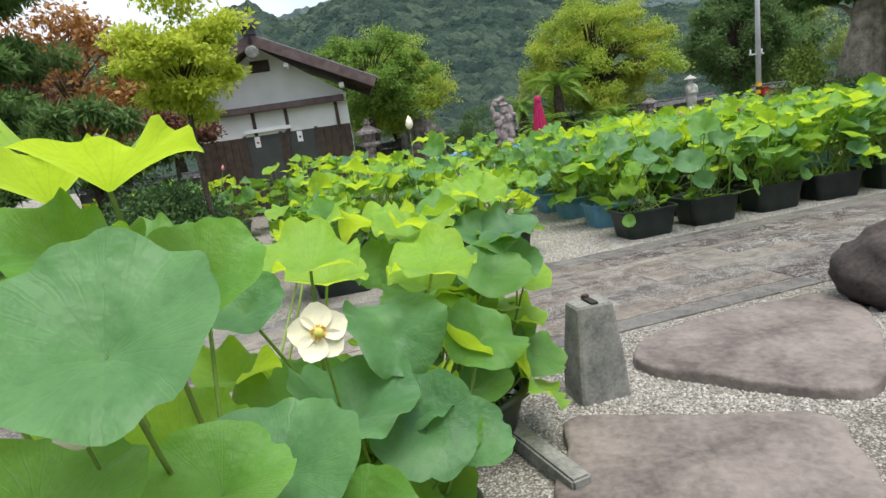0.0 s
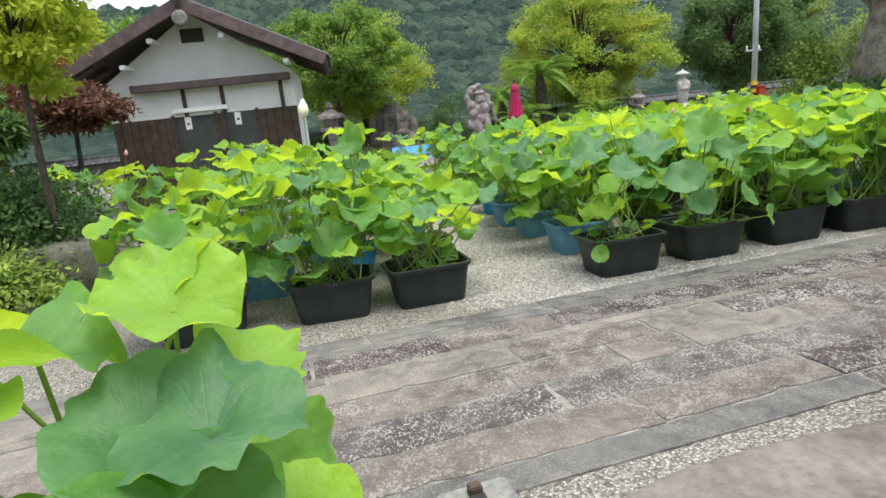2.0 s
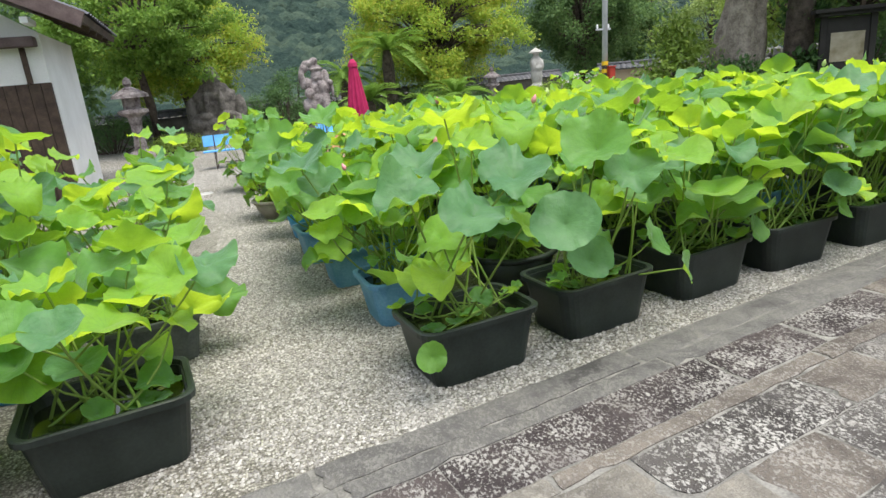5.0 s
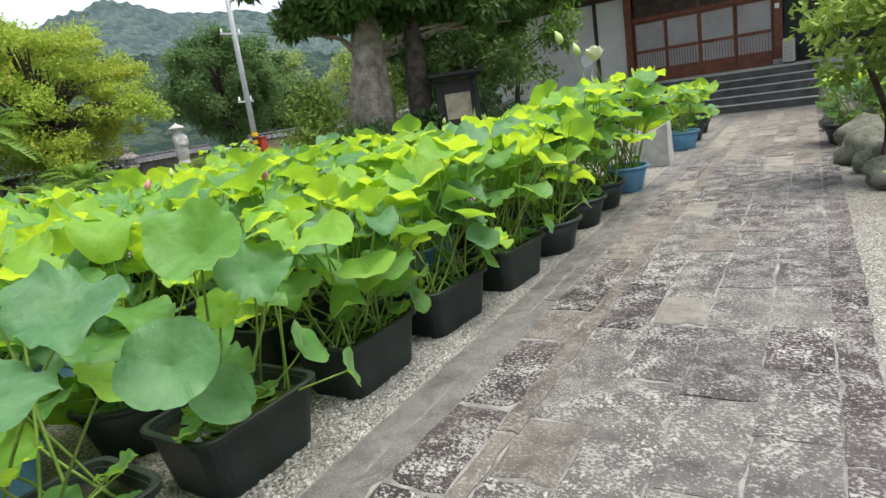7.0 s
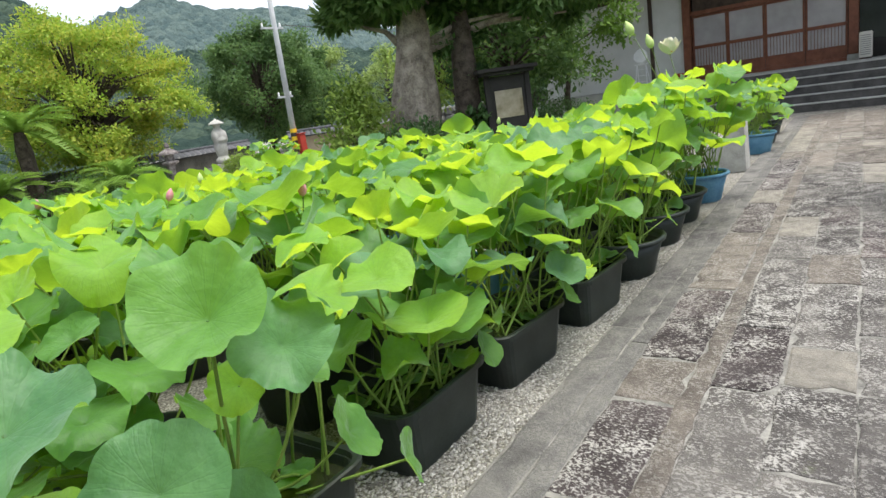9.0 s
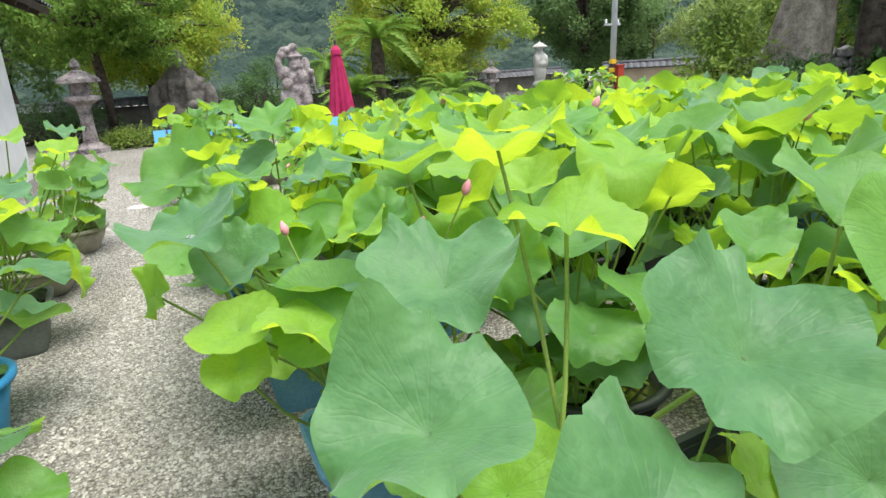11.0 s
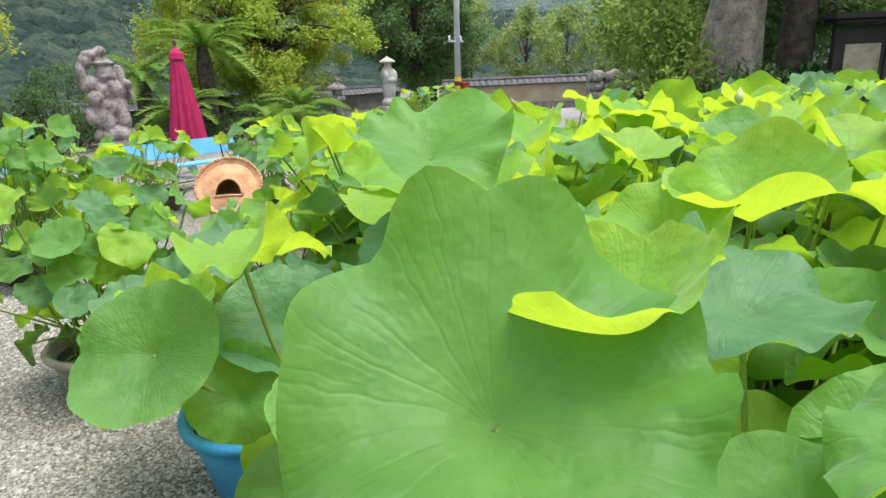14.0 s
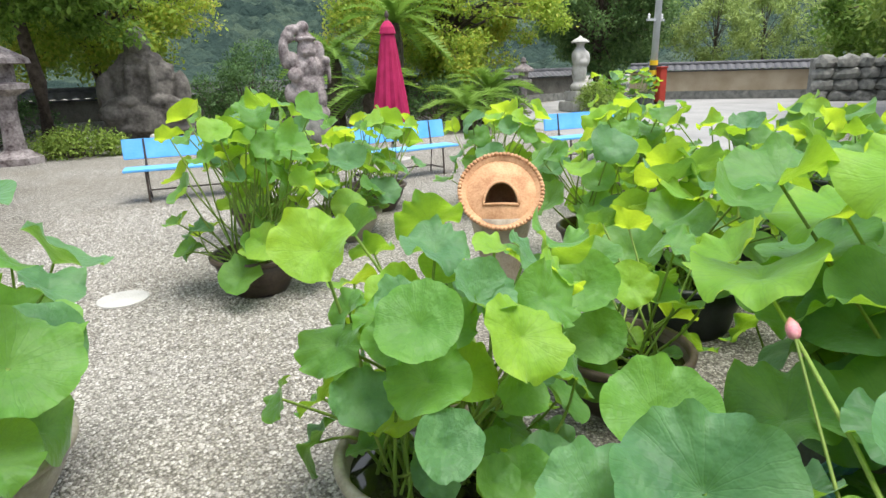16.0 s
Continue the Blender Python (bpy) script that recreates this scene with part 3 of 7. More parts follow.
def paving():
    base = new("pavement", bm_mesh("pavement", boxed(-9, 0.0, -0.03, 21.3, 2.34, 0.013), M["mortar"]))
    base.matrix_world = PAVE
    tagged(base, "worn granite slab paving that leads to the temple steps", "pavement", kind="structure")
    rnd = random.Random(5)
    q = 0.0
    # strips from the near edge to the tubs: width, kinds before and beyond the bend of the walk
    strips = ((0.2, "slab_grey", "slab_purple"), (0.34, "slab_tan", "slab"), (0.36, "slab", "slab"), (0.34, "slab_tan", "slab"), (0.32, "slab_pale", "slab"), (0.12, "slab_pale", "slab_tan"),
              (0.33, "slab_purple", "slab_purple"), (0.13, "slab_grey", "slab_grey"), (0.2, "slab_grey", "slab_grey"))
    for w, near, beyond in strips:
        p = -9 + rnd.uniform(0, 0.6)
        while p < 21.0:
            ln = rnd.choice((rnd.uniform(0.5, 0.9), rnd.uniform(0.9, 1.9))) if w > 0.3 else rnd.uniform(1.4, 3.0)
            ln = min(ln, 21.28 - p)
            if ln < 0.2:
                break
            kind = near if p + ln / 2 < 3.4 + rnd.uniform(-0.8, 0.8) else beyond
            if w > 0.3 and rnd.random() < 0.28:
                kind = rnd.choice(("slab_pale", "slab_tan", "slab_purple"))
            if p > 13 and w > 0.3:
                kind = rnd.choice(("slab_pale", "slab_tan", "slab_tan"))
            ge, gs = rnd.choice((0.004, 0.008, 0.02)), rnd.choice((0.002, 0.004, 0.01))
            x0, x1, y0, y1 = p + ge, p + ln - ge, q + gs * rnd.uniform(0.4, 1.3), q + w - gs * rnd.uniform(0.4, 1.3)
            k = max(5, int((x1 - x0) / 0.09))
            rim = [(x0 + (x1 - x0) * i / k, y0) for i in range(k)] + [(x1, y0 + (y1 - y0) * i / 4) for i in range(4)]
            rim += [(x1 - (x1 - x0) * i / k, y1) for i in range(k)] + [(x0, y1 - (y1 - y0) * i / 4) for i in range(4)]
            chip = rnd.randrange(len(rim))
            jit = [(rnd.uniform(-1, 1) * 0.011, rnd.uniform(-1, 1) * 0.009) for _ in rim]
            h = 0.017 + rnd.uniform(0, 0.007)
            cx, cy = (x0 + x1) / 2, (y0 + y1) / 2
            tx, ty = rnd.uniform(-0.004, 0.004), rnd.uniform(-0.01, 0.01)
            loops = []
            for zz, ins in ((-0.02, 0.0), (h - 0.004, 0.0), (h, 0.012)):
                lp = []
                for n, ((px, py), (jx, jy)) in enumerate(zip(rim, jit)):
                    dx, dy = cx - px, cy - py
                    bite = 0.03 if n == chip else 0.0
                    lp.append((px + jx + (ins + bite) * (1 if dx > 0 else -1) - cx, py + jy + (ins + bite) * (1 if dy > 0 else -1) - cy, zz + (tx * (px - cx) + ty * (py - cy) if zz > 0 else 0)))
                loops.append(lp)
            bm = bmesh.new()
            loft(bm, loops, close_low=False)
            part("slab", bm, M[kind], base, at=Matrix.Translation((cx, cy, 0)))
            p += ln
        q += w


# ---- lotus ----
def leaf_mesh(seed, cup, wave, fold, droop, far=False):
    """A round leaf of radius 1, held at its middle: a smooth dish with a scalloped, rolling rim, folded or drooping lobes."""
    rnd = random.Random(seed)
    na, radii = (32, (0.1, 0.36, 0.62, 0.82, 0.94, 1.0)) if far else (64, (0.04, 0.12, 0.26, 0.42, 0.58, 0.72, 0.84, 0.93, 1.0))
    ph = [rnd.uniform(0, 6.28) for _ in range(16)]
    lobes = rnd.choice((9, 10, 11, 12, 13))
    amp = [rnd.uniform(0.5, 1.0) for _ in range(6)]
    verts, faces = [(0, 0, -0.06)], []
    for r in radii:
        for k in range(na):
            a = 2 * math.pi * k / na
            warp = a + 0.22 * math.sin(2 * a + ph[12]) + 0.12 * math.sin(3 * a + ph[13])
            scallop = abs(math.sin(lobes * warp / 2 + ph[2])) ** 0.7
            edge = 0.03 * math.sin(2 * a + ph[0]) + 0.02 * math.sin(3 * a + ph[1]) + 0.045 * (scallop - 0.7)
            notch = 0.10 * math.exp(-((math.sin((a - ph[3]) / 2) / 0.05) ** 2)) + 0.06 * math.exp(-((math.sin((a - ph[3] - math.pi) / 2) / 0.045) ** 2))
            rr = r * (1 + edge * r ** 4) * (1 - notch * r ** 5)
            broad = amp[0] * math.sin(2 * a + ph[4]) + amp[1] * math.sin(3 * a + ph[5]) + 0.6 * amp[2] * math.sin(4 * a + ph[9])
            ruffle = 0.55 * amp[3] * math.sin(5 * a + ph[10]) + 0.6 * amp[4] * math.sin(8 * warp + ph[11]) + 0.45 * (scallop - 0.6)
            z = cup * r ** 1.45 + 0.09 * (1 - math.exp(-((r / 0.28) ** 2))) + 0.55 * wave * broad * r ** 2.2 + 1.05 * wave * ruffle * r ** 5
            dip = max(0, math.cos(a + ph[7])) ** 1.6
            z += fold * r ** 1.7 * math.cos(2 * a + ph[6]) - droop * dip * r ** 2.2
            z -= 0.10 * r ** 5 * max(0, math.sin(a + ph[14])) + 0.05 * math.exp(-((r / 0.11) ** 2))
            pull = 1 - 0.25 * abs(fold) * r ** 2 * abs(math.cos(2 * a + ph[6])) - 0.28 * droop * dip * r - 0.14 * cup * r
            verts.append((rr * pull * math.cos(a), rr * pull * math.sin(a), z))
    for k in range(na):
        faces.append((0, 1 + k, 1 + (k + 1) % na))
    for j in range(len(radii) - 1):
        for k in range(na):
            a, b = 1 + j * na + k, 1 + j * na + (k + 1) % na
            faces.append((a, a + na, b + na, b))
    me = bpy.data.meshes.new("leaf")
    me.from_pydata(verts, [], faces)
    me.polygons.foreach_set("use_smooth", [True] * len(me.polygons))
    return me


SHAPES = [(0.34, 0.11, 0.0, 0.0), (0.26, 0.20, 0.10, 0.0), (0.12, 0.17, 0.30, 0.1), (0.40, 0.15, 0.10, 0.0), (0.22, 0.17, 0.0, 0.55), (0.10, 0.17, 0.38, 0.0),
          (0.24, 0.24, 0.08, 0.3), (0.55, 0.14, 0.06, 0.0), (0.20, 0.09, 0.04, 0.05), (0.16, 0.18, 0.2, 0.8), (0.34, 0.18, 0.28, 0.1), (0.12, 0.16, 0.10, 0.3)]
L0, LY, LO = "leaf", "leaf_young", "leaf_old"
LEAVES = {}
for kind in (L0, LY, LO):
    for far in (False, True):
        LEAVES[kind, far] = []
        for n, sh in enumerate(SHAPES):
            me = leaf_mesh(n + 3, *sh, far)
            me.materials.append(M[kind])
            LEAVES[kind, far].append(me)


STEMS = []
for s in range(6):
    rnd = random.Random(s + 40)
    bx, by = rnd.uniform(-0.06, 0.06), rnd.uniform(-0.06, 0.06)
    verts, faces = [], []
    for j, t in enumerate((0, 0.2, 0.4, 0.6, 0.8, 1.0)):
        for k in range(6):
            a = math.pi / 3 * k
            r = 0.0072 - 0.0022 * t
            verts.append((bx * math.sin(math.pi * t) + r * math.cos(a), by * math.sin(math.pi * t) + r * math.sin(a), t))
    for j in range(5):
        for k in range(6):
            a, b = j * 6 + k, j * 6 + (k + 1) % 6
            faces.append((a, b, b + 6, a + 6))
    me = bpy.data.meshes.new("stem")
    me.from_pydata(verts, [], faces)
    me.polygons.foreach_set("use_smooth", [True] * len(me.polygons))
    me.materials.append(M["stem"])
    STEMS.append(me)


def put_stem(root, foot, head, rnd, thick=1.0):
    d = head - foot
    ob = new("stem", rnd.choice(STEMS))
    ob.parent = root
    q = d.to_track_quat("Z", "Y")
    ob.matrix_local = Matrix.LocRotScale(foot, q, (thick, thick, d.length))
    return ob


def put_leaf(root, foot, head, radius, normal, rnd, kind=None, shape=None, stem=True):
    """One leaf on its stem. head: the middle of the leaf; normal: the way its upper side looks."""
    kind = kind or rnd.choices(("leaf", "leaf_young", "leaf_old"), (0.56, 0.22, 0.22))[0]
    far = root.location.y > 13.4 or root.location.x > (4.7 if root.location.y < 10.5 else 3.6) or (root.location.x < 0 and root.location.y > 7.5)
    ob = new("leaf", LEAVES[kind, far][shape if shape is not None else rnd.randrange(len(SHAPES))])
    ob.parent = root
    n = Vector(normal).normalized()
    q = n.to_track_quat("Z", "Y") @ Euler((0, 0, rnd.uniform(0, 6.28))).to_quaternion()
    ob.matrix_local = Matrix.LocRotScale(Vector(head), q, (radius,) * 3)
    if stem:
        put_stem(root, Vector(foot), Vector(head) - n * 0.045 * radius, rnd, 0.8 + radius * 1.6)
    return ob


def bud_bm(r, h):
    bm = bmesh.new()
    lathe(bm, [(r * 0.2, 0), (r * 0.75, h * 0.12), (r, h * 0.35), (r * 0.86, h * 0.6), (r * 0.45, h * 0.85), (r * 0.05, h)], 10,
          wob=lambda a, z: 0.06 * math.sin(5 * a + z * 20))
    return bm


BUDS = {"petal_pink": None, "bud_green": None, "petal_white": None}
for key in BUDS:
    BUDS[key] = bm_mesh("bud", bud_bm(0.036, 0.13), M[key], True)


def put_bud(root, foot, head, rnd, key="petal_pink", size=1.0):
    ob = new("bud", BUDS[key])
    ob.parent = root
    d = (Vector(head) - Vector(foot)).normalized()
    ob.matrix_local = Matrix.LocRotScale(Vector(head), d.to_track_quat("Z", "Y"), (size,) * 3)
    put_stem(root, Vector(foot), Vector(head) + d * 0.01, rnd, 0.8)


def petal_mesh(mat, length=0.11, width=0.05, curl=0.35):
    verts, faces = [], []
    nu, nv = 6, 5
    for i in range(nu):
        s = i / (nu - 1)
        w = width * math.sin(math.pi * (0.12 + 0.83 * s)) ** 0.8
        for j in range(nv):
            t = j / (nv - 1) * 2 - 1
            verts.append((t * w, length * s, curl * length * s * s + 0.25 * w * t * t))
    for i in range(nu - 1):
        for j in range(nv - 1):
            a = i * nv + j
            faces.append((a, a + 1, a + nv + 1, a + nv))
    me = bpy.data.meshes.new("petal")
    me.from_pydata(verts, [], faces)
    me.polygons.foreach_set("use_smooth", [True] * len(me.polygons))
    me.materials.append(mat)
    return me


PETALS = {k: petal_mesh(M[k]) for k in ("petal_white", "petal_pink")}


def put_flower(root, foot, head, rnd, key="petal_white", opened=40, size=1.0, rows=2, lean=(0, 0, 1), drop=0.0):
    """An open flower: rings of petals, stamens and a seed head."""
    centre = new("flower", bm_mesh("flower", seed_head(), M["seed_pod"], True))
    centre.parent = root
    q = Vector(lean).normalized().to_track_quat("Z", "Y")
    centre.matrix_local = Matrix.LocRotScale(Vector(head), q, (size,) * 3)
    bm = bmesh.new()
    for k in range(40):
        a = rnd.uniform(0, 6.28)
        tube(bm, [(0.012 * math.cos(a), 0.012 * math.sin(a), 0.002), (0.034 * math.cos(a), 0.034 * math.sin(a), 0.022 + rnd.uniform(-0.006, 0.006))], [0.0015, 0.002], 4)
    part("stamens", bm, M["stamen"], centre)
    for row in range(rows):
        n = 7 if rows > 1 else 5
        for k in range(n):
            if drop and rnd.random() < drop:
                continue
            p = new("petal", PETALS[key])
            p.parent = centre
            a = 360 / n * k + row * 25 + rnd.uniform(-6, 6)
            p.matrix_local = pose(0, 0, 0.002 - row * 0.002, 0, 0, a) @ pose(0, 0.012, 0, opened + 22 * (rows - 1 - row) + rnd.uniform(-9, 9), 0, 0) @ Matrix.Diagonal((1.0 if rows > 1 else 1.35, 1.0, 1.0, 1.0))
    put_stem(root, Vector(foot), Vector(head), rnd, 0.9)


def seed_head():
    bm = bmesh.new()
    lathe(bm, [(0.008, -0.004), (0.013, 0.012), (0.021, 0.026), (0.019, 0.031)], 12)
    return bm


def rect_tub(root, mat, hx=0.37, hy=0.26, h=0.365, taper=0.8):
    bm = bmesh.new()
    t = 0.012
    lps = [[(x * taper, y * taper, 0) for x, y in rrect(hx, hy, 0.09)], [(x * (taper + 0.02), y * (taper + 0.02), 0.02) for x, y in rrect(hx, hy, 0.09)],
           [(x, y, h - 0.03) for x, y in rrect(hx - 0.012, hy - 0.012, 0.09)], [(x, y, h - 0.03) for x, y in rrect(hx - 0.03, hy - 0.03, 0.08)],
           [(x, y, 0.22) for x, y in rrect(hx - 0.05, hy - 0.05, 0.08)]]
    loft(bm, lps, True, False)
    part("tub", bm, mat, root, smooth=False)
    bm = bmesh.new()
    lps = [[(x, y, h - 0.034) for x, y in rrect(hx - 0.013, hy - 0.013, 0.09)], [(x, y, h - 0.036) for x, y in rrect(hx + 0.012, hy + 0.012, 0.1)],
           [(x, y, h - 0.006) for x, y in rrect(hx + 0.014, hy + 0.014, 0.1)], [(x, y, h) for x, y in rrect(hx + 0.004, hy + 0.004, 0.1)],
           [(x, y, h - 0.004) for x, y in rrect(hx - 0.018, hy - 0.018, 0.085)], [(x, y, h - 0.06) for x, y in rrect(hx - 0.03, hy - 0.03, 0.08)]]
    loft(bm, lps, False, False)
    part("rim", bm, mat, root)
    bm = bmesh.new()
    bm.faces.new([bm.verts.new((x, y, h - 0.075)) for x, y in rrect(hx - 0.034, hy - 0.034, 0.08)])
    part("water", bm, M["water"], root)
    return h - 0.075, hx * 0.75, hy * 0.75


def round_tub(root, mat, r=0.33, h=0.34, foot=0.72, lip=0.02, seg=28, belly=0.0):
    bm = bmesh.new()
    mid = (1 + foot) / 2 + belly
    lathe(bm, [(r * foot, 0), (r * (foot + 0.03), 0.015), (r * mid, h * 0.5), (r * 0.985, h - 0.035), (r - 0.02, h - 0.035), (r * 0.8, 0.1)], seg, True, False)
    part("tub", bm, mat, root, smooth=True)
    bm = bmesh.new()
    lathe(bm, [(r * 0.98, h - 0.045), (r + lip, h - 0.035), (r + lip + 0.004, h - 0.012), (r + lip * 0.4, h), (r - 0.014, h - 0.004), (r - 0.022, h - 0.07)], seg, False, False)
    part("rim", bm, mat, root, smooth=True)
    bm = bmesh.new()
    lathe(bm, [(r - 0.024, h - 0.07)], seg, False, True)
    part("water", bm, M["water"], root)
    return h - 0.07, r * 0.6, r * 0.6


TUBS = {
    "black": (lambda root: rect_tub(root, M["black_tub"]), "black rectangular plastic tub"),
    "grey": (lambda root: rect_tub(root, M["grey_tub"], 0.34, 0.25, 0.33), "dark grey rectangular plastic tub"),
    "blue": (lambda root: rect_tub(root, M["blue_tub"], 0.33, 0.25, 0.34), "faded blue plastic tub"),
    "vivid": (lambda root: round_tub(root, M["vivid_tub"], 0.30, 0.34), "bright blue round plastic tub"),
    "roundblack": (lambda root: round_tub(root, M["black_tub"], 0.35, 0.34), "black round plastic tub"),
    "roundgrey": (lambda root: round_tub(root, M["blue_tub"], 0.31, 0.36, 0.7), "blue-grey round plastic tub"),
    "bowl": (lambda root: round_tub(root, M["ceramic"], 0.33, 0.27, 0.62, 0.018, 32, 0.06), "shallow beige glazed ceramic bowl"),
    "darkbowl": (lambda root: round_tub(root, M["dark_ceramic"], 0.31, 0.29, 0.6, 0.015, 32, 0.07), "dark brown ceramic bowl"),
}
lotus_count = [0]


def lotus(x, y, tub, n=20, low=0.55, high=1.2, spread=0.52, size=0.17, turn=11.0, buds=(), dense_low=5, heroes=(), group="potted lotuses in the garden", flowers=(), outward=0.38, keep=-99.0, young_lit=0.5):
    """A lotus in a tub: leaves at many heights on thin stems. heroes: leaves (x, y, z, radius, normal, kind, shape) in the world."""
    lotus_count[0] += 1
    rnd = random.Random(1000 + lotus_count[0] * 17)
    make, words = TUBS[tub]
    m = pose(x, y, 0, 0, 0, turn + rnd.uniform(-4, 4))
    root = thing("potted_lotus", m, "broad-leaved green lotus growing in a " + words, "potted plant", group)
    level, fx, fy = make(root)
    inv = m.inverted()

    def foot():
        return Vector((rnd.uniform(-fx, fx), rnd.uniform(-fy, fy), level - 0.01))

    spots = []
    for k in range(n):
        for _ in range(12):
            a, d = rnd.uniform(0, 6.28), spread * math.sqrt(rnd.random())
            f = rnd.random() ** 0.75
            p = Vector((d * math.cos(a) * 1.1, d * math.sin(a), low + (high - low) * f - 0.12 * d))
            if (m @ p).x > keep and all((p - s).length > size * 0.95 for s in spots):
                break
        if (m @ p).x < keep:
            continue
        spots.append(p)
        out = Vector((p.x, p.y, 0)) / spread
        tilt = rnd.uniform(0.05, 0.45) if rnd.random() < 0.76 else rnd.uniform(0.6, 1.4)
        b = rnd.uniform(0, 6.28)
        nrm = Vector((out.x * outward + tilt * 0.75 * math.cos(b), out.y * outward + tilt * 0.75 * math.sin(b), 1.0))
        kind = None
        if young_lit < 0.3:
            kind = rnd.choices((L0, LO, LY), (0.66, 0.24, 0.1))[0]
        # Top leaves often take the brighter yellow, painted back-light included.
        if f > 0.75 and rnd.random() < young_lit:
            kind = "leaf_young"
        put_leaf(root, foot(), p, size * rnd.uniform(0.66, 1.25), nrm, rnd, kind)
    for k in range(dense_low):
        p = Vector((rnd.uniform(-fx, fx) * 1.35, rnd.uniform(-fy, fy) * 1.35, rnd.uniform(level + 0.05, level + 0.22)))
        if k % 2:
            put_leaf(root, foot(), p, size * rnd.uniform(0.38, 0.62), (rnd.uniform(-0.5, 0.5), rnd.uniform(-0.5, 0.5), 1), rnd, "leaf")
        else:
            q = foot()
            put_leaf(root, q, Vector((q.x, q.y, level + 0.012)), size * rnd.uniform(0.4, 0.55), (0.03, 0.02, 1), rnd, "leaf", 8, False)
    for hx, hy, hz, r, nrm, kind, shape in heroes:
        p = inv @ Vector((hx, hy, hz))
        put_leaf(root, foot(), p, r, inv.to_3x3() @ Vector(nrm), rnd, kind, shape)
    for bx, by, bz, key, s in buds:
        put_bud(root, foot(), inv @ Vector((bx, by, bz)), rnd, key, s)
    for bx, by, bz, key, opened, s, rows, lean in flowers:
        put_flower(root, foot(), inv @ Vector((bx, by, bz)), rnd, key, opened, s, rows, inv.to_3x3() @ Vector(lean))
    return root

# ---- foliage ----
def leaf_cloud(centres, radii, per, size, rnd_seed, flat=0.0, aspect=0.5, shell=0.75):
    """Vertices and faces of many small folded leaves that fill clumps; each leaf is an island of its own."""
    rng = np.random.default_rng(rnd_seed)
    c = np.repeat(np.asarray(centres, float), per, 0)
    r = np.repeat(np.asarray(radii, float), per, 0)
    n = len(c)
    d = rng.normal(size=(n, 3))
    d /= np.linalg.norm(d, axis=1)[:, None]
    dist = shell + (1.08 - shell) * rng.random(n) - (rng.random(n) < 0.25) * rng.random(n) * 0.5
    pos = c + d * (r * dist)[:, None] * np.array([1, 1, 1 - flat])
    ax = rng.normal(size=(n, 3)) + d * 0.7
    ax[:, 2] -= 0.25
    ax /= np.linalg.norm(ax, axis=1)[:, None]
    nr = rng.normal(size=(n, 3)) * 0.55 + d * 0.5 + np.array([0, 0, 1.0])
    side = np.cross(ax, nr)
    side /= np.linalg.norm(side, axis=1)[:, None] + 1e-9
    s = size * rng.uniform(0.6, 1.35, n)
    a = pos
    b = pos + ax * s[:, None]
    m1 = pos + ax * (s * 0.45)[:, None] + side * (s * aspect * 0.5)[:, None]
    m2 = pos + ax * (s * 0.45)[:, None] - side * (s * aspect * 0.5)[:, None]
    v = np.stack([a, m1, b, m2], 1).reshape(-1, 3)
    f = np.arange(4 * n).reshape(-1, 4)
    return v, f


def cloud_object(name, v, f, mat, parent=None):
    me = bpy.data.meshes.new(name)
    me.from_pydata(v.tolist(), [], f.tolist())
    me.materials.append(mat)
    ob = new(name, me)
    if parent:
        ob.parent = parent
    return ob


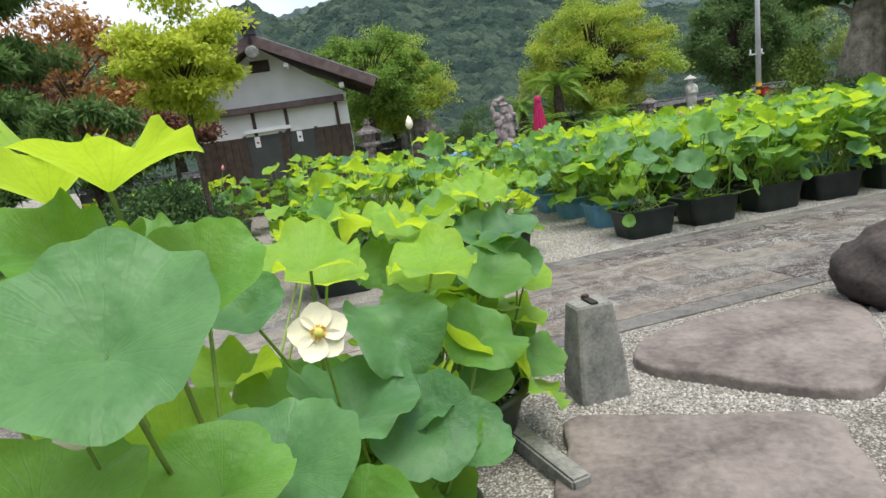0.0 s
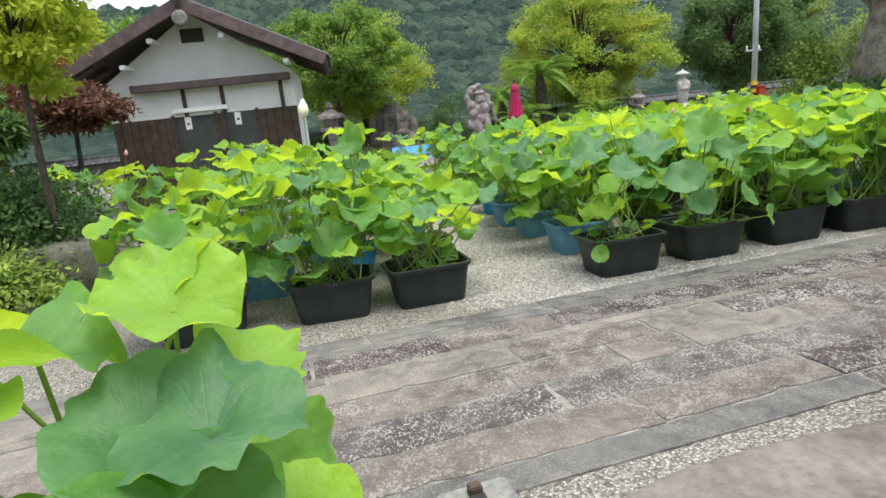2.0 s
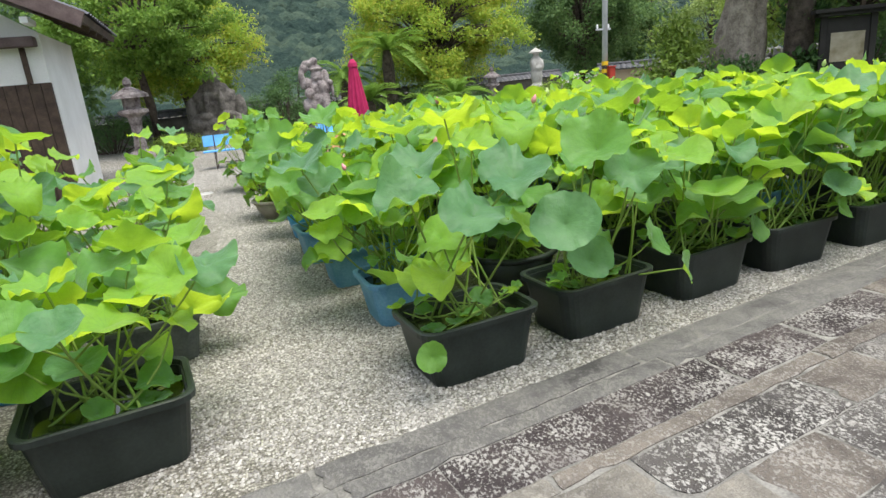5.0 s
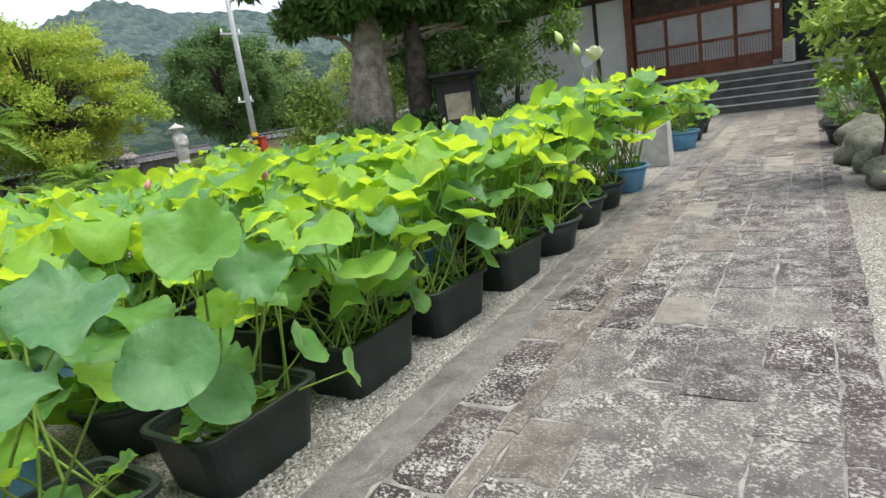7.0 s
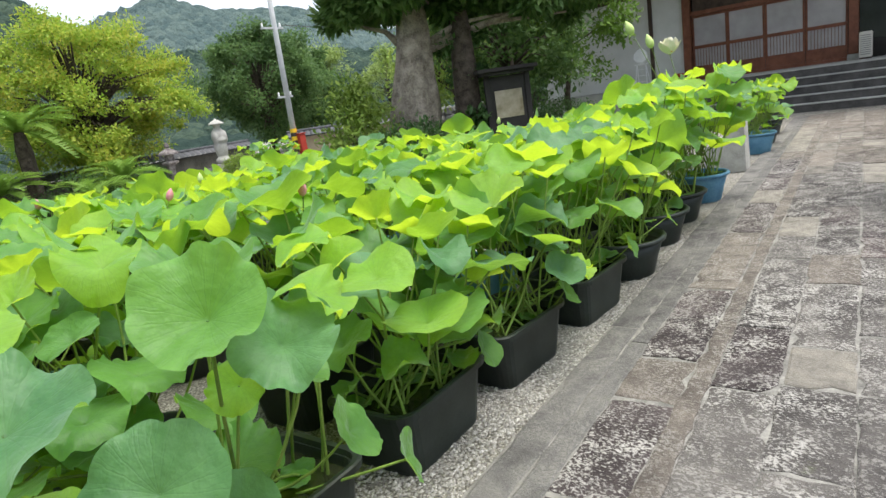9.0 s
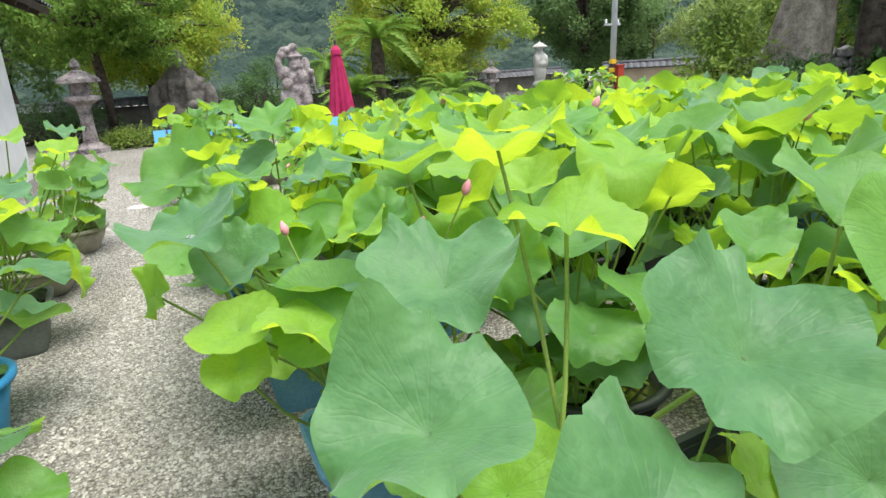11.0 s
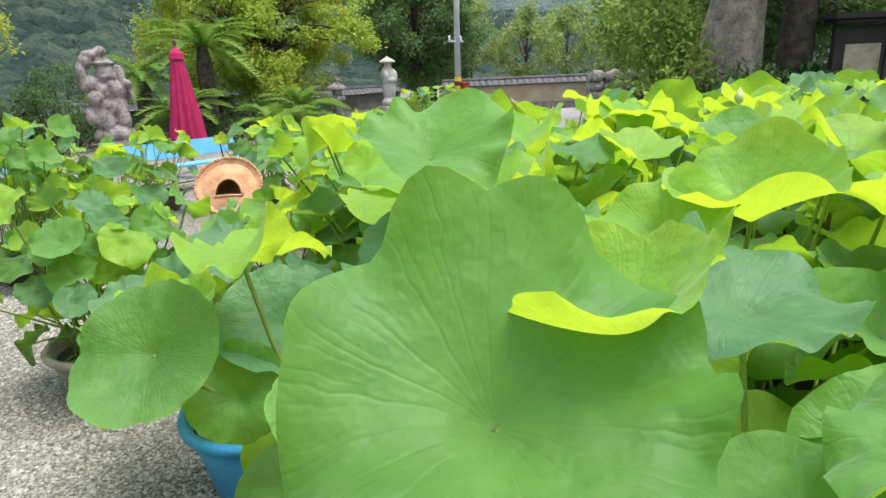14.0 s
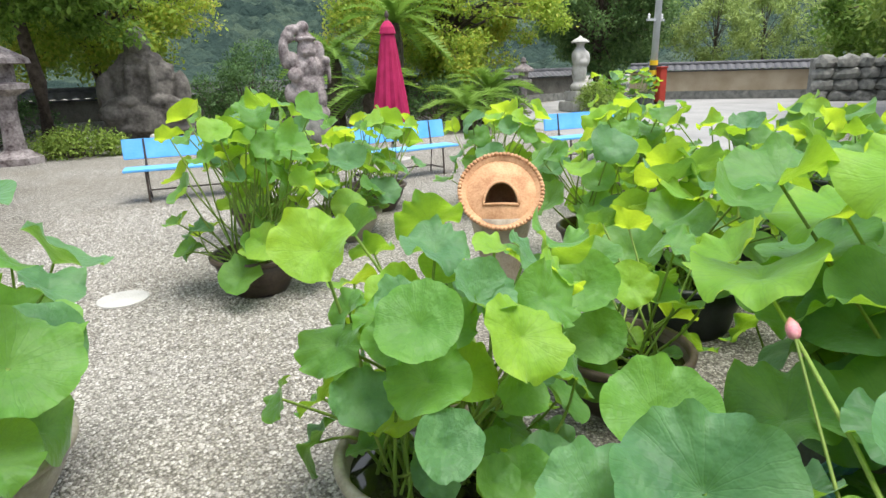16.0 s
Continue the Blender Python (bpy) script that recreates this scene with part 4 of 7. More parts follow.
def tree(x, y, label, mat, height, crown_r, crown_z, seed, clumps=60, per=90, leaf=0.16, trunk_r=0.18, bark="bark", clump_r=0.55, squash=0.8, lean=(0, 0), flat=0.25, aspect=0.5, name="tree", top_narrow=0.0, stems=1, fine=1.0, rough=0.22):
    """A tree: a tapered trunk that parts into limbs, and a crown of small leaves in uneven clumps."""
    rnd = random.Random(seed)
    root = thing(name, pose(x, y, 0), label, "tree")
    bm = bmesh.new()
    centres, radii = [], []
    top = Vector((lean[0], lean[1], height))
    mid = Vector((lean[0] * 0.5, lean[1] * 0.5, crown_z))
    base_h = max(crown_z - crown_r * squash * 0.6, height * 0.2)
    for s in range(stems):
        o = Vector((rnd.uniform(-1, 1), rnd.uniform(-1, 1), 0)) * (0.25 if stems > 1 else 0)
        pts = [o, o * 1.3 + Vector((rnd.uniform(-0.1, 0.1), rnd.uniform(-0.1, 0.1), base_h * 0.5)), o * 2 + mid * 0.6 + Vector((rnd.uniform(-0.2, 0.2), rnd.uniform(-0.2, 0.2), base_h - mid.z * 0.6)), mid + o * 2.5, mid * 0.3 + top * 0.65]
        tube(bm, pts, [trunk_r * 1.25, trunk_r, trunk_r * 0.8, trunk_r * 0.5, trunk_r * 0.15], 9)
    for k in range(clumps):
        for _ in range(20):
            d = Vector((rnd.gauss(0, 1), rnd.gauss(0, 1), rnd.gauss(0, 1))).normalized()
            q = rnd.uniform(0.45, 1.0) ** 0.6
            p = Vector((d.x * crown_r * q, d.y * crown_r * q, d.z * crown_r * squash * q))
            p.x *= 1 - top_narrow * max(0, d.z)
            p.y *= 1 - top_narrow * max(0, d.z)
            if noise.noise(d * 1.7 + Vector((seed, 0, 0))) > -0.22 or q < 0.8:
                break
        c = mid + p * (1 + rough * noise.noise(d * 2.3 + Vector((0, seed, 0))))
        c.z = max(c.z, 0.5)
        centres.append(c)
        radii.append(clump_r * rnd.uniform(0.55, 1.25))
        if k % 2 == 0:
            st = Vector((mid.x * 0.7, mid.y * 0.7, base_h + (c.z - base_h) * rnd.uniform(0.05, 0.45)))
            bend = (st + c) / 2 + Vector((0, 0, 0.15 * crown_r))
            tube(bm, [st, bend, c], [trunk_r * 0.32, trunk_r * 0.2, trunk_r * 0.05], 5)
    part("trunk", bm, M[bark], root, smooth=True)
    v, f = leaf_cloud([tuple(c) for c in centres], [r * 1.3 for r in radii], int(per * 1.35 * fine), leaf * 1.25 / math.sqrt(fine), seed, flat, aspect, 0.35)
    cloud_object("crown", v, f, M[mat], root)
    return root


def pad_tree(x, y, label, mat, pads, trunk, seed, per=420, leaf=0.19, aspect=0.22, bark="bark", name="pine_tree"):
    """A trained pine: a bent trunk with flat pads of needles. pads: (dx, dy, z, radius)."""
    rnd = random.Random(seed)
    root = thing(name, pose(x, y, 0), label, "tree")
    bm = bmesh.new()
    pts, rad = zip(*[(p[:3], p[3]) for p in trunk])
    if bark == "pale_bark":
        gnarled(bm, pts, rad)
    else:
        tube(bm, pts, rad, 10)
    centres, radii = [], []
    for dx, dy, z, r in pads:
        near = min(pts, key=lambda p: abs(p[2] - z + 0.3))
        tube(bm, [near, ((near[0] + dx) / 2, (near[1] + dy) / 2, (near[2] + z) / 2 + 0.1), (dx, dy, z - 0.15 * r)], [rad[-1] * 1.3 + 0.03, 0.05, 0.02], 6)
        for k in range(max(3, int(r * r * 7))):
            a, d = rnd.uniform(0, 6.28), r * math.sqrt(rnd.random())
            centres.append((dx + d * math.cos(a), dy + d * math.sin(a), z + 0.22 * r * (1 - (d / r) ** 2) + rnd.uniform(-0.08, 0.08)))
            radii.append(0.34 * rnd.uniform(0.7, 1.2) * (0.6 + 0.4 * r))
    part("trunk", bm, M[bark], root, smooth=True)
    v, f = leaf_cloud(centres, radii, per, leaf, seed, 0.4, aspect, 0.6)
    cloud_object("crown", v, f, M[mat], root)
    return root


def bush(x, y, z, sx, sy, sz, label, mat, seed, clumps=40, per=95, leaf=0.07, aspect=0.45, name="bush", clump=0.28):
    rnd = random.Random(seed)
    root = thing(name, pose(x, y, z), label, "bush")
    bm = bmesh.new()
    centres, radii = [], []
    for k in range(clumps):
        d = Vector((rnd.gauss(0, 1), rnd.gauss(0, 1), abs(rnd.gauss(0, 1)))).normalized() * rnd.uniform(0.5, 1) ** 0.5
        c = Vector((d.x * sx, d.y * sy, 0.12 + d.z * sz * 0.92))
        centres.append(tuple(c))
        radii.append(clump * rnd.uniform(0.7, 1.3))
        if k % 3 == 0:
            tube(bm, [(c.x * 0.2, c.y * 0.2, 0), (c.x * 0.6, c.y * 0.6, c.z * 0.7), tuple(c)], [0.025, 0.018, 0.006], 5)
    part("wood", bm, M["bark"], root)
    v, f = leaf_cloud(centres, radii, per, leaf, seed, 0.2, aspect, 0.55)
    cloud_object("foliage", v, f, M[mat], root)
    return root


def cycad(x, y, trunk_h, frond, seed, z=0.0):
    rnd = random.Random(seed)
    root = thing("cycad_palm", pose(x, y, z), "cycad palm with a shaggy trunk and arching green fronds", "palm")
    bm = bmesh.new()
    lathe(bm, [(0.24, 0), (0.2, trunk_h * 0.4), (0.21, trunk_h * 0.8), (0.12, trunk_h)], 12, wob=lambda a, h: 0.12 * math.sin(7 * a + h * 25))
    part("trunk", bm, M["bark"], root)
    for k in range(30):
        a = k * 2.4 + rnd.uniform(-0.2, 0.2)
        up = rnd.uniform(-0.1, 1.2)
        n = 22
        verts, faces = [], []
        for i in range(n + 1):
            t = i / n
            verts.append((frond * t * math.cos(up * (1 - 0.3 * t)), 0, trunk_h + frond * (math.sin(up) * t - 0.5 * t * t)))
        for i in range(n):
            t = (i + 0.5) / n
            w = 0.17 * frond * math.sin(math.pi * (0.06 + 0.92 * t)) ** 0.7
            px, _, pz = verts[i + 1]
            for s in (-1, 1):
                faces.append((i, i + 1, len(verts)))
                verts.append((px + 0.06 * frond, s * w, pz + w * rnd.uniform(0.15, 0.45)))
        c, s_ = math.cos(a), math.sin(a)
        verts = [(px * c - py * s_, px * s_ + py * c, pz) for px, py, pz in verts]
        raw("frond", verts, faces, M["f_green"], root)
    return root


# ---- trees and shrubs ----
tree(-1.6, 26.6, "green maple spreading over the stone statues", "f_green", 6.0, 2.7, 4.0, 28, 130, 92, 0.15, 0.15, clump_r=0.42, squash=0.72, flat=0.55, rough=0.45, name="maple_tree", fine=2.2)
tree(-0.9, 31.0, "yellow-green maple beside the stone wall", "f_autumn", 5.8, 3.1, 3.7, 12, 160, 90, 0.15, 0.17, clump_r=0.56, flat=0.42, rough=0.42, name="maple_tree", fine=2.2)
tree(9.3, 31.4, "broad maple with turning yellow-green leaves", "f_autumn", 6.4, 3.7, 3.7, 13, 240, 96, 0.15, 0.2, clump_r=0.56, squash=0.74, flat=0.42, rough=0.42, name="maple_tree", fine=2.2)
tree(19.0, 36.0, "tall dark green evergreen tree", "f_dark", 7.4, 3.3, 4.0, 14, 130, 120, 0.2, 0.25, squash=0.98, top_narrow=0.3, name="evergreen_tree", fine=2.4)
tree(24.0, 42.0, "dark green evergreen tree", "f_dark", 7.0, 3.0, 3.8, 15, 90, 110, 0.24, 0.25, squash=1.05, name="evergreen_tree")
tree(-2.7, 8.4, "slender maple with yellow-green leaves", "f_yellow", 4.2, 0.75, 3.05, 16, 46, 120, 0.09, 0.04, clump_r=0.24, squash=1.2, flat=0.55, rough=0.5, name="maple_tree", fine=2.2)
tree(-5.3, 13.9, "small maple with reddish-brown leaves", "f_red", 2.9, 1.0, 2.4, 17, 40, 110, 0.1, 0.06, clump_r=0.3, squash=0.42, flat=0.6, rough=0.4, name="maple_tree")
tree(-9.5, 18.5, "orange-tinged maple behind the pines", "f_orange", 6.4, 2.4, 4.6, 18, 60, 100, 0.15, 0.1, name="maple_tree")
tree(-9.6, 14.0, "dark red maple behind the hedge", "f_red", 4.6, 1.9, 3.2, 19, 50, 100, 0.13, 0.08, name="maple_tree")
pad_tree(11.0, 14.7, "huge old trained evergreen with pale hollow trunk", "f_pine",
         [(-0.75, 0.5, 3.35, 0.8), (-0.4, 0.1, 3.5, 1.0), (0.2, -0.4, 3.6, 1.2), (1.5, -1.0, 3.3, 1.2), (2.7, -1.6, 3.2, 1.2), (3.6, -2.2, 3.5, 1.0), (-0.2, -0.7, 4.3, 1.2), (0.8, 0.6, 4.5, 1.4), (-0.8, 0.8, 4.3, 1.0), (0.3, -0.3, 5.2, 1.3)],
         [(-0.2, 0.13, 0, 0.66), (-0.15, 0.1, 0.8, 0.54), (-0.05, 0.03, 1.8, 0.44), (0.0, 0.0, 2.6, 0.34), (0.1, 0.0, 3.8, 0.2), (0.15, 0, 5.0, 0.08)], 20, 620, 0.2, 0.34, "pale_bark")
pad_tree(11.75, 14.2, "dark ivy-covered evergreen trunk beside the old tree", "f_bush",
         [(0.0, 0.0, 1.2, 0.45), (0.05, 0.0, 2.0, 0.42), (0.1, 0.0, 2.8, 0.4), (0.6, -0.4, 3.7, 1.2), (1.8, -0.8, 3.9, 1.1)],
         [(0, 0, 0, 0.3), (0.03, 0, 1.0, 0.26), (0.05, 0, 2.2, 0.24), (0.1, 0, 4.0, 0.14)], 26, 300, 0.14, 0.4)
tree(16.0, 16.9, "old pine with spreading dark crown", "f_pine", 6.4, 2.6, 5.0, 21, 70, 140, 0.14, 0.2, clump_r=0.6, squash=0.6, aspect=0.25, name="pine_tree")
tree(14.9, 15.7, "dense green tree behind the notice board", "f_pine", 4.2, 1.7, 2.9, 29, 50, 120, 0.12, 0.09, clump_r=0.45, name="garden_tree")
tree(17.6, 15.9, "leafy green garden tree before the temple", "f_green", 4.6, 1.7, 3.3, 22, 50, 110, 0.11, 0.09, clump_r=0.45, name="garden_tree")
tree(17.5, 20.5, "yellow-green tree beside the temple", "f_bright", 4.6, 2.0, 3.0, 23, 45, 100, 0.13, 0.1, name="garden_tree")
tree(26.5, 27.5, "dense dark green tree above the stone wall", "f_green", 6.4, 2.8, 4.0, 24, 90, 110, 0.16, 0.18, name="garden_tree")
for k, (bx, by, bh) in enumerate(((24, 42, 6.5), (28, 43, 7.4), (32, 42, 6.2), (36, 42, 6.6), (40, 40, 6.0))):
    tree(bx, by, "pale feathery bamboo clump behind the wall", "f_bamboo", bh, 2.6, bh * 0.55, 30 + k, 50, 100, 0.22, 0.08, squash=1.0, top_narrow=0.5, aspect=0.25, name="bamboo")
for k, (bx, by, bh) in enumerate(((-16, 27, 7), (-12, 32, 8), (-7, 36, 7), (33, 32, 6), (-20, 16, 7), (31, 24, 7), (30, 4, 8))):
    tree(bx, by, "green broadleaf tree at the edge of the grounds", "f_green" if k % 2 else "f_dark", bh, 3.0, bh * 0.58, 50 + k, 60, 90, 0.24, 0.2, clump_r=0.8, name="garden_tree")
pad_tree(-6.9, 10.2, "trained pine with layered needle pads", "f_pine", [(0, 0, 4.3, 0.9), (-0.9, 0.3, 3.6, 0.9), (0.9, -0.2, 3.5, 0.8), (-0.6, -0.7, 2.8, 0.9), (0.7, 0.6, 2.7, 0.9), (1.1, -0.5, 2.1, 0.8), (-1.1, 0.5, 2.0, 0.9)],
         [(0, 0, 0, 0.16), (0.15, 0, 1.2, 0.13), (-0.15, 0.1, 2.4, 0.1), (0.05, 0, 4.2, 0.04)], 61)
pad_tree(-5.0, 10.0, "low trained pine with rounded needle pads", "f_pine", [(0, 0, 2.5, 0.75), (-0.8, 0.2, 2.1, 0.7), (0.7, 0.0, 1.9, 0.75), (-0.3, -0.6, 1.7, 0.8), (0.3, 0.6, 1.6, 0.8)],
         [(0, 0, 0, 0.12), (0.1, 0, 0.8, 0.1), (-0.05, 0.05, 1.7, 0.07), (0, 0, 2.4, 0.03)], 62)
pad_tree(-8.5, 12.5, "tall dark pine with flat needle pads", "f_pine", [(0, 0, 6.2, 0.9), (-1.0, 0.3, 5.3, 1.0), (1.1, -0.2, 5.2, 1.0), (-0.7, -0.7, 4.3, 1.0), (0.9, 0.6, 4.1, 1.1), (1.3, -0.5, 3.1, 1.0)],
         [(0, 0, 0, 0.2), (0.2, 0, 1.8, 0.17), (-0.2, 0.1, 3.6, 0.12), (0.05, 0, 6.1, 0.04)], 63)
for k, (bx, by, bz, sx, sy, sz, mat) in enumerate((
        (-4.0, 9.6, 0.1, 1.2, 1.1, 1.45, "f_bush"), (-3.55, 8.6, 0.1, 1.05, 0.95, 1.35, "f_bush"), (-3.0, 7.6, 0.1, 0.55, 0.6, 0.5, "f_bright"), (-3.6, 6.8, 0.05, 0.8, 0.8, 0.8, "f_green"), (-5.2, 8.4, 0.1, 1.1, 1.1, 1.2, "f_bush"), (-4.3, 7.0, 0.1, 0.9, 0.9, 0.8, "f_bush"),
        (-6.4, 7.0, 0, 1.2, 1.2, 1.3, "f_bush"), (9.6, 13.6, 0, 1.1, 0.8, 1.5, "f_bush"), (11.5, 15.2, 0, 1.0, 0.8, 1.2, "f_bush"), (14.2, 14.9, 0, 0.9, 0.9, 2.0, "f_bush"),
        (16.4, 15.2, 0, 1.0, 0.9, 1.3, "f_bush"), (2.6, 27.6, 0, 1.0, 0.8, 1.9, "f_bush"), (3.1, 29.4, 0, 1.2, 0.9, 2.4, "f_bush"),
        (-4.6, 28.3, 0, 1.6, 0.7, 1.4, "f_bush"), (-7.5, 27.8, 0, 1.8, 0.8, 1.6, "f_bush"), (1.9, 28.6, 0, 1.2, 0.7, 1.5, "f_bush"), (4.9, 29.6, 0, 1.5, 0.8, 1.7, "f_bush"), (7.6, 27.0, 0, 1.4, 1.0, 1.1, "f_bush"), (9.6, 28.4, 0, 1.5, 1.0, 1.0, "f_bush"), (-3.2, 27.5, 0, 1.8, 1.0, 1.3, "f_bush"), (12.9, 27.2, 0, 0.7, 0.6, 0.8, "f_bright"),
        (14.3, 6.1, 0, 0.9, 0.9, 1.1, "f_bright"), (16.5, 6.7, 0, 1.2, 1.0, 1.3, "f_bush"), (19.5, 7.6, 0, 1.0, 1.0, 1.0, "f_bright"), (-0.8, 24.8, 0, 0.8, 0.4, 0.35, "f_bright"), (10.2, 5.3, 0, 0.5, 0.5, 0.35, "f_bright"))):
    bush(bx, by, bz, sx, sy, sz, {"f_bright": "bright green leafy bush", "f_green": "clipped green leafy garden bush"}.get(mat, "dark green dense garden bush"), mat, 80 + k, clumps=int((30 + 25 * sx) * (1.8 if bx < -2.8 and by < 10 else 1.0)))
tree(11.4, 6.3, "low maple with pale green pointed leaves over the path", "f_bright", 2.5, 0.68, 1.75, 27, 30, 60, 0.1, 0.04, clump_r=0.26, squash=0.9, flat=0.5, rough=0.4, name="maple_tree")
cycad(6.5, 27.4, 2.6, 1.7, 71)
cycad(7.4, 24.8, 0.5, 1.3, 72)
cycad(5.5, 26.4, 0.9, 1.4, 73)
cycad(8.6, 26.0, 0.8, 1.4, 75)
cycad(4.9, 27.8, 1.9, 1.4, 76)
cycad(11.2, 13.2, 0.4, 0.8, 74)

# ---- gable house ----
HOUSE = pose(-4.06, 16.73, 0, 0, 0, 6.03)


def house():
    root = thing("house", HOUSE, "white plastered house with dark wood base and tiled gable roof", "house")
    xl, xr, xm, zt, zr, depth = -1.65, 2.5, 0.42, 2.95, 4.35, 3.2
    # gable wall: plaster above the dado, with thickness
    bm = bmesh.new()
    front = [(xl, 2.12), (xr, 2.12), (xr, zt), (xm, zr), (xl, zt)]
    a = [bm.verts.new((x, 0, z)) for x, z in front]
    b = [bm.verts.new((x, 0.15, z)) for x, z in front]
    bm.faces.new(a)
    bm.faces.new(b[::-1])
    for k in range(5):
        bm.faces.new((a[k], b[k], b[(k + 1) % 5], a[(k + 1) % 5]))
    part("gable_wall", bm, M["plaster"], root)
    for nm, x0, x1 in (("side_wall", xl, xl + 0.15), ("side_wall", xr - 0.15, xr)):
        part(nm, boxed(x0, 0.152, 0, x1, depth, zt), M["plaster"], root)
    part("back_wall", boxed(xl + 0.152, depth - 0.15, 0, xr - 0.152, depth, zt), M["plaster"], root)
    # boards of the dado, each one a plank
    doors = ((-0.31, 0.62), (0.81, 1.56))
    x = xl
    while x < xr - 0.01:
        w = min(0.19, xr - x)
        if not any(d0 - 0.02 < x + w / 2 < d1 + 0.02 for d0, d1 in doors):
            part("plank", boxed(x + 0.004, -0.02, 0.0, x + w - 0.004, 0.1, 2.12, 0.004), M["dark_wood"], root)
        x += w
    for d0, d1 in doors:
        d = part("door_frame", boxed(d0 - 0.05, -0.035, 0, d0 + 0.03, 0.05, 2.16), M["iron"], root)
        part("door_frame", boxed(d1 - 0.03, -0.035, 0, d1 + 0.05, 0.05, 2.16), M["iron"], root)
        part("door_panel", boxed(d0 + 0.032, 0.0, 0.85, d1 - 0.032, 0.04, 2.12), M["grey_screen_dark"], root, "dark grey screen door panel")
        part("door_panel", boxed(d0 + 0.032, -0.01, 0.05, d1 - 0.032, 0.04, 0.84, 0.004), M["iron"], root)
        bm = bmesh.new()
        bmesh.ops.create_icosphere(bm, subdivisions=2, radius=0.035)
        part("door_knob", bm, M["white_paint"], root, at=pose(d1 - 0.1 if d0 < 0 else d0 + 0.1, -0.04, 0.95))
    for px in (0.0, 1.12):
        s = part("paper_notice", boxed(px - 0.07, -0.012, 1.82, px + 0.07, -0.004, 2.1), M["white_paint"], root, "small white paper notice")
        part("mark", boxed(px - 0.03, -0.016, 1.92, px + 0.035, -0.0125, 1.97), M["red_paint"] if px < 0.5 else M["iron"], s)
    part("lintel", boxed(-0.28, -0.1, 2.2, 0.95, -0.003, 2.3, 0.01), M["white_paint"], root, "white painted lintel")
    part("beam", boxed(-1.05, -0.28, 2.72, 2.45, -0.003, 2.88, 0.01), M["dark_wood_pale"], root, "weathered purple-brown beam")
    for px in (0.0, 0.86, 2.2):
        part("post", boxed(px - 0.045, -0.05, 2.122, px + 0.045, -0.003, 2.718, 0.006), M["dark_wood"], root)
    v = part("vent", boxed(0.18, -0.03, 3.72, 0.68, -0.004, 4.02, 0.01), M["dark_wood"], root)
    for k in range(4):
        part("slat", boxed(0.21, -0.045, 3.75 + k * 0.065, 0.65, -0.031, 3.79 + k * 0.065), M["iron"], v)
    for px, pz in ((-1.0, 3.25), (1.15, 3.75), (2.45, 3.1), (-0.35, 3.75)):
        part("bracket", boxed(px - 0.06, -0.62, pz - 0.05, px + 0.06, -0.003, pz + 0.05, 0.008), M["white_paint"], root, "white plastered purlin end")
    # roof: two slopes with rows of tiles
    for side in (-1, 1):
        run, drop = 2.95, 1.42
        ang = math.degrees(math.atan2(drop, run))
        ln = math.hypot(run, drop)
        m = pose(xm, -0.75, 4.55, 0, ang * side, 0)
        r = part("roof", boxed(0 if side > 0 else -ln, 0, -0.14, ln if side > 0 else 0, depth + 1.3, -0.02), M["dark_wood"], root, at=m)
        for j in range(26):
            x0 = 0.02 + j * (ln / 26)
            bm = bmesh.new()
            for i in range(16):
                y0 = i * 0.28
                lathe_half(bm, x0 * side, y0, ln / 26 * 1.15 * side, 0.28)
            part("tile_row", bm, M["roof_tile"], r)
        bm = boxed(0 if side > 0 else -ln, -0.05, -0.24, ln if side > 0 else 0, -0.002, 0.02, 0.01)
        part("barge_board", bm, M["dark_wood_pale"], root, "weathered brown barge board", at=m)
        for j in range(5):
            part("rafter", boxed(side * 2.35 if side > 0 else -ln + 0.04, 0.2 + j * 0.9, -0.23, ln - 0.04 if side > 0 else -2.35, 0.28 + j * 0.9, -0.142), M["dark_wood"], root, at=m)
    bm = bmesh.new()
    box(bm, xm - 0.16, -0.85, 4.52, xm + 0.16, depth + 0.5, 4.72, 0.03)
    box(bm, xm - 0.11, -0.85, 4.72, xm + 0.11, depth + 0.5, 4.82, 0.03)
    part("ridge", bm, M["roof_tile"], root)
    bm = bmesh.new()
    lathe(bm, [(0.05, 0), (0.22, 0.05), (0.24, 0.18), (0.14, 0.32), (0.05, 0.36)], 14)
    part("ridge_ornament", bm, M["roof_tile"], root, at=pose(xm, -0.8, 4.68))
    bm = bmesh.new()
    lathe(bm, [(0.02, -0.06), (0.13, -0.05), (0.17, 0.0), (0.13, 0.05), (0.02, 0.06)], 14)
    part("gable_ornament", bm, M["grey_stone"], root, "carved grey gable pendant", at=pose(xm, -0.86, 4.12, 90))
    return root


def lathe_half(bm, x, y, w, d):
    """One curved roof tile."""
    n = 5
    a = []
    for k in range(n):
        t = k / (n - 1)
        z = 0.045 * math.sin(math.pi * t) + 0.0
        a.append((bm.verts.new((x, y + d * t, z + 0.02)), bm.verts.new((x + w, y + d * t, z + 0.005))))
    for (p, q), (r, s) in zip(a, a[1:]):
        bm.faces.new((p, q, s, r))


M["grey_screen_dark"] = simple("dark_screen", (0.04, 0.045, 0.042), (0.07, 0.075, 0.07), 2, 0.5, 0.1, 0.002)
M["dark_wood_pale"] = simple("weathered_brown_wood", (0.075, 0.05, 0.05), (0.15, 0.11, 0.105), 5, 0.75, 0.4, 0.004, fine=70)
house()

# ---- temple with steps and terrace ----
TEMPLE = pose(21.37, 11.0, 0, 0, 0, 11.3)


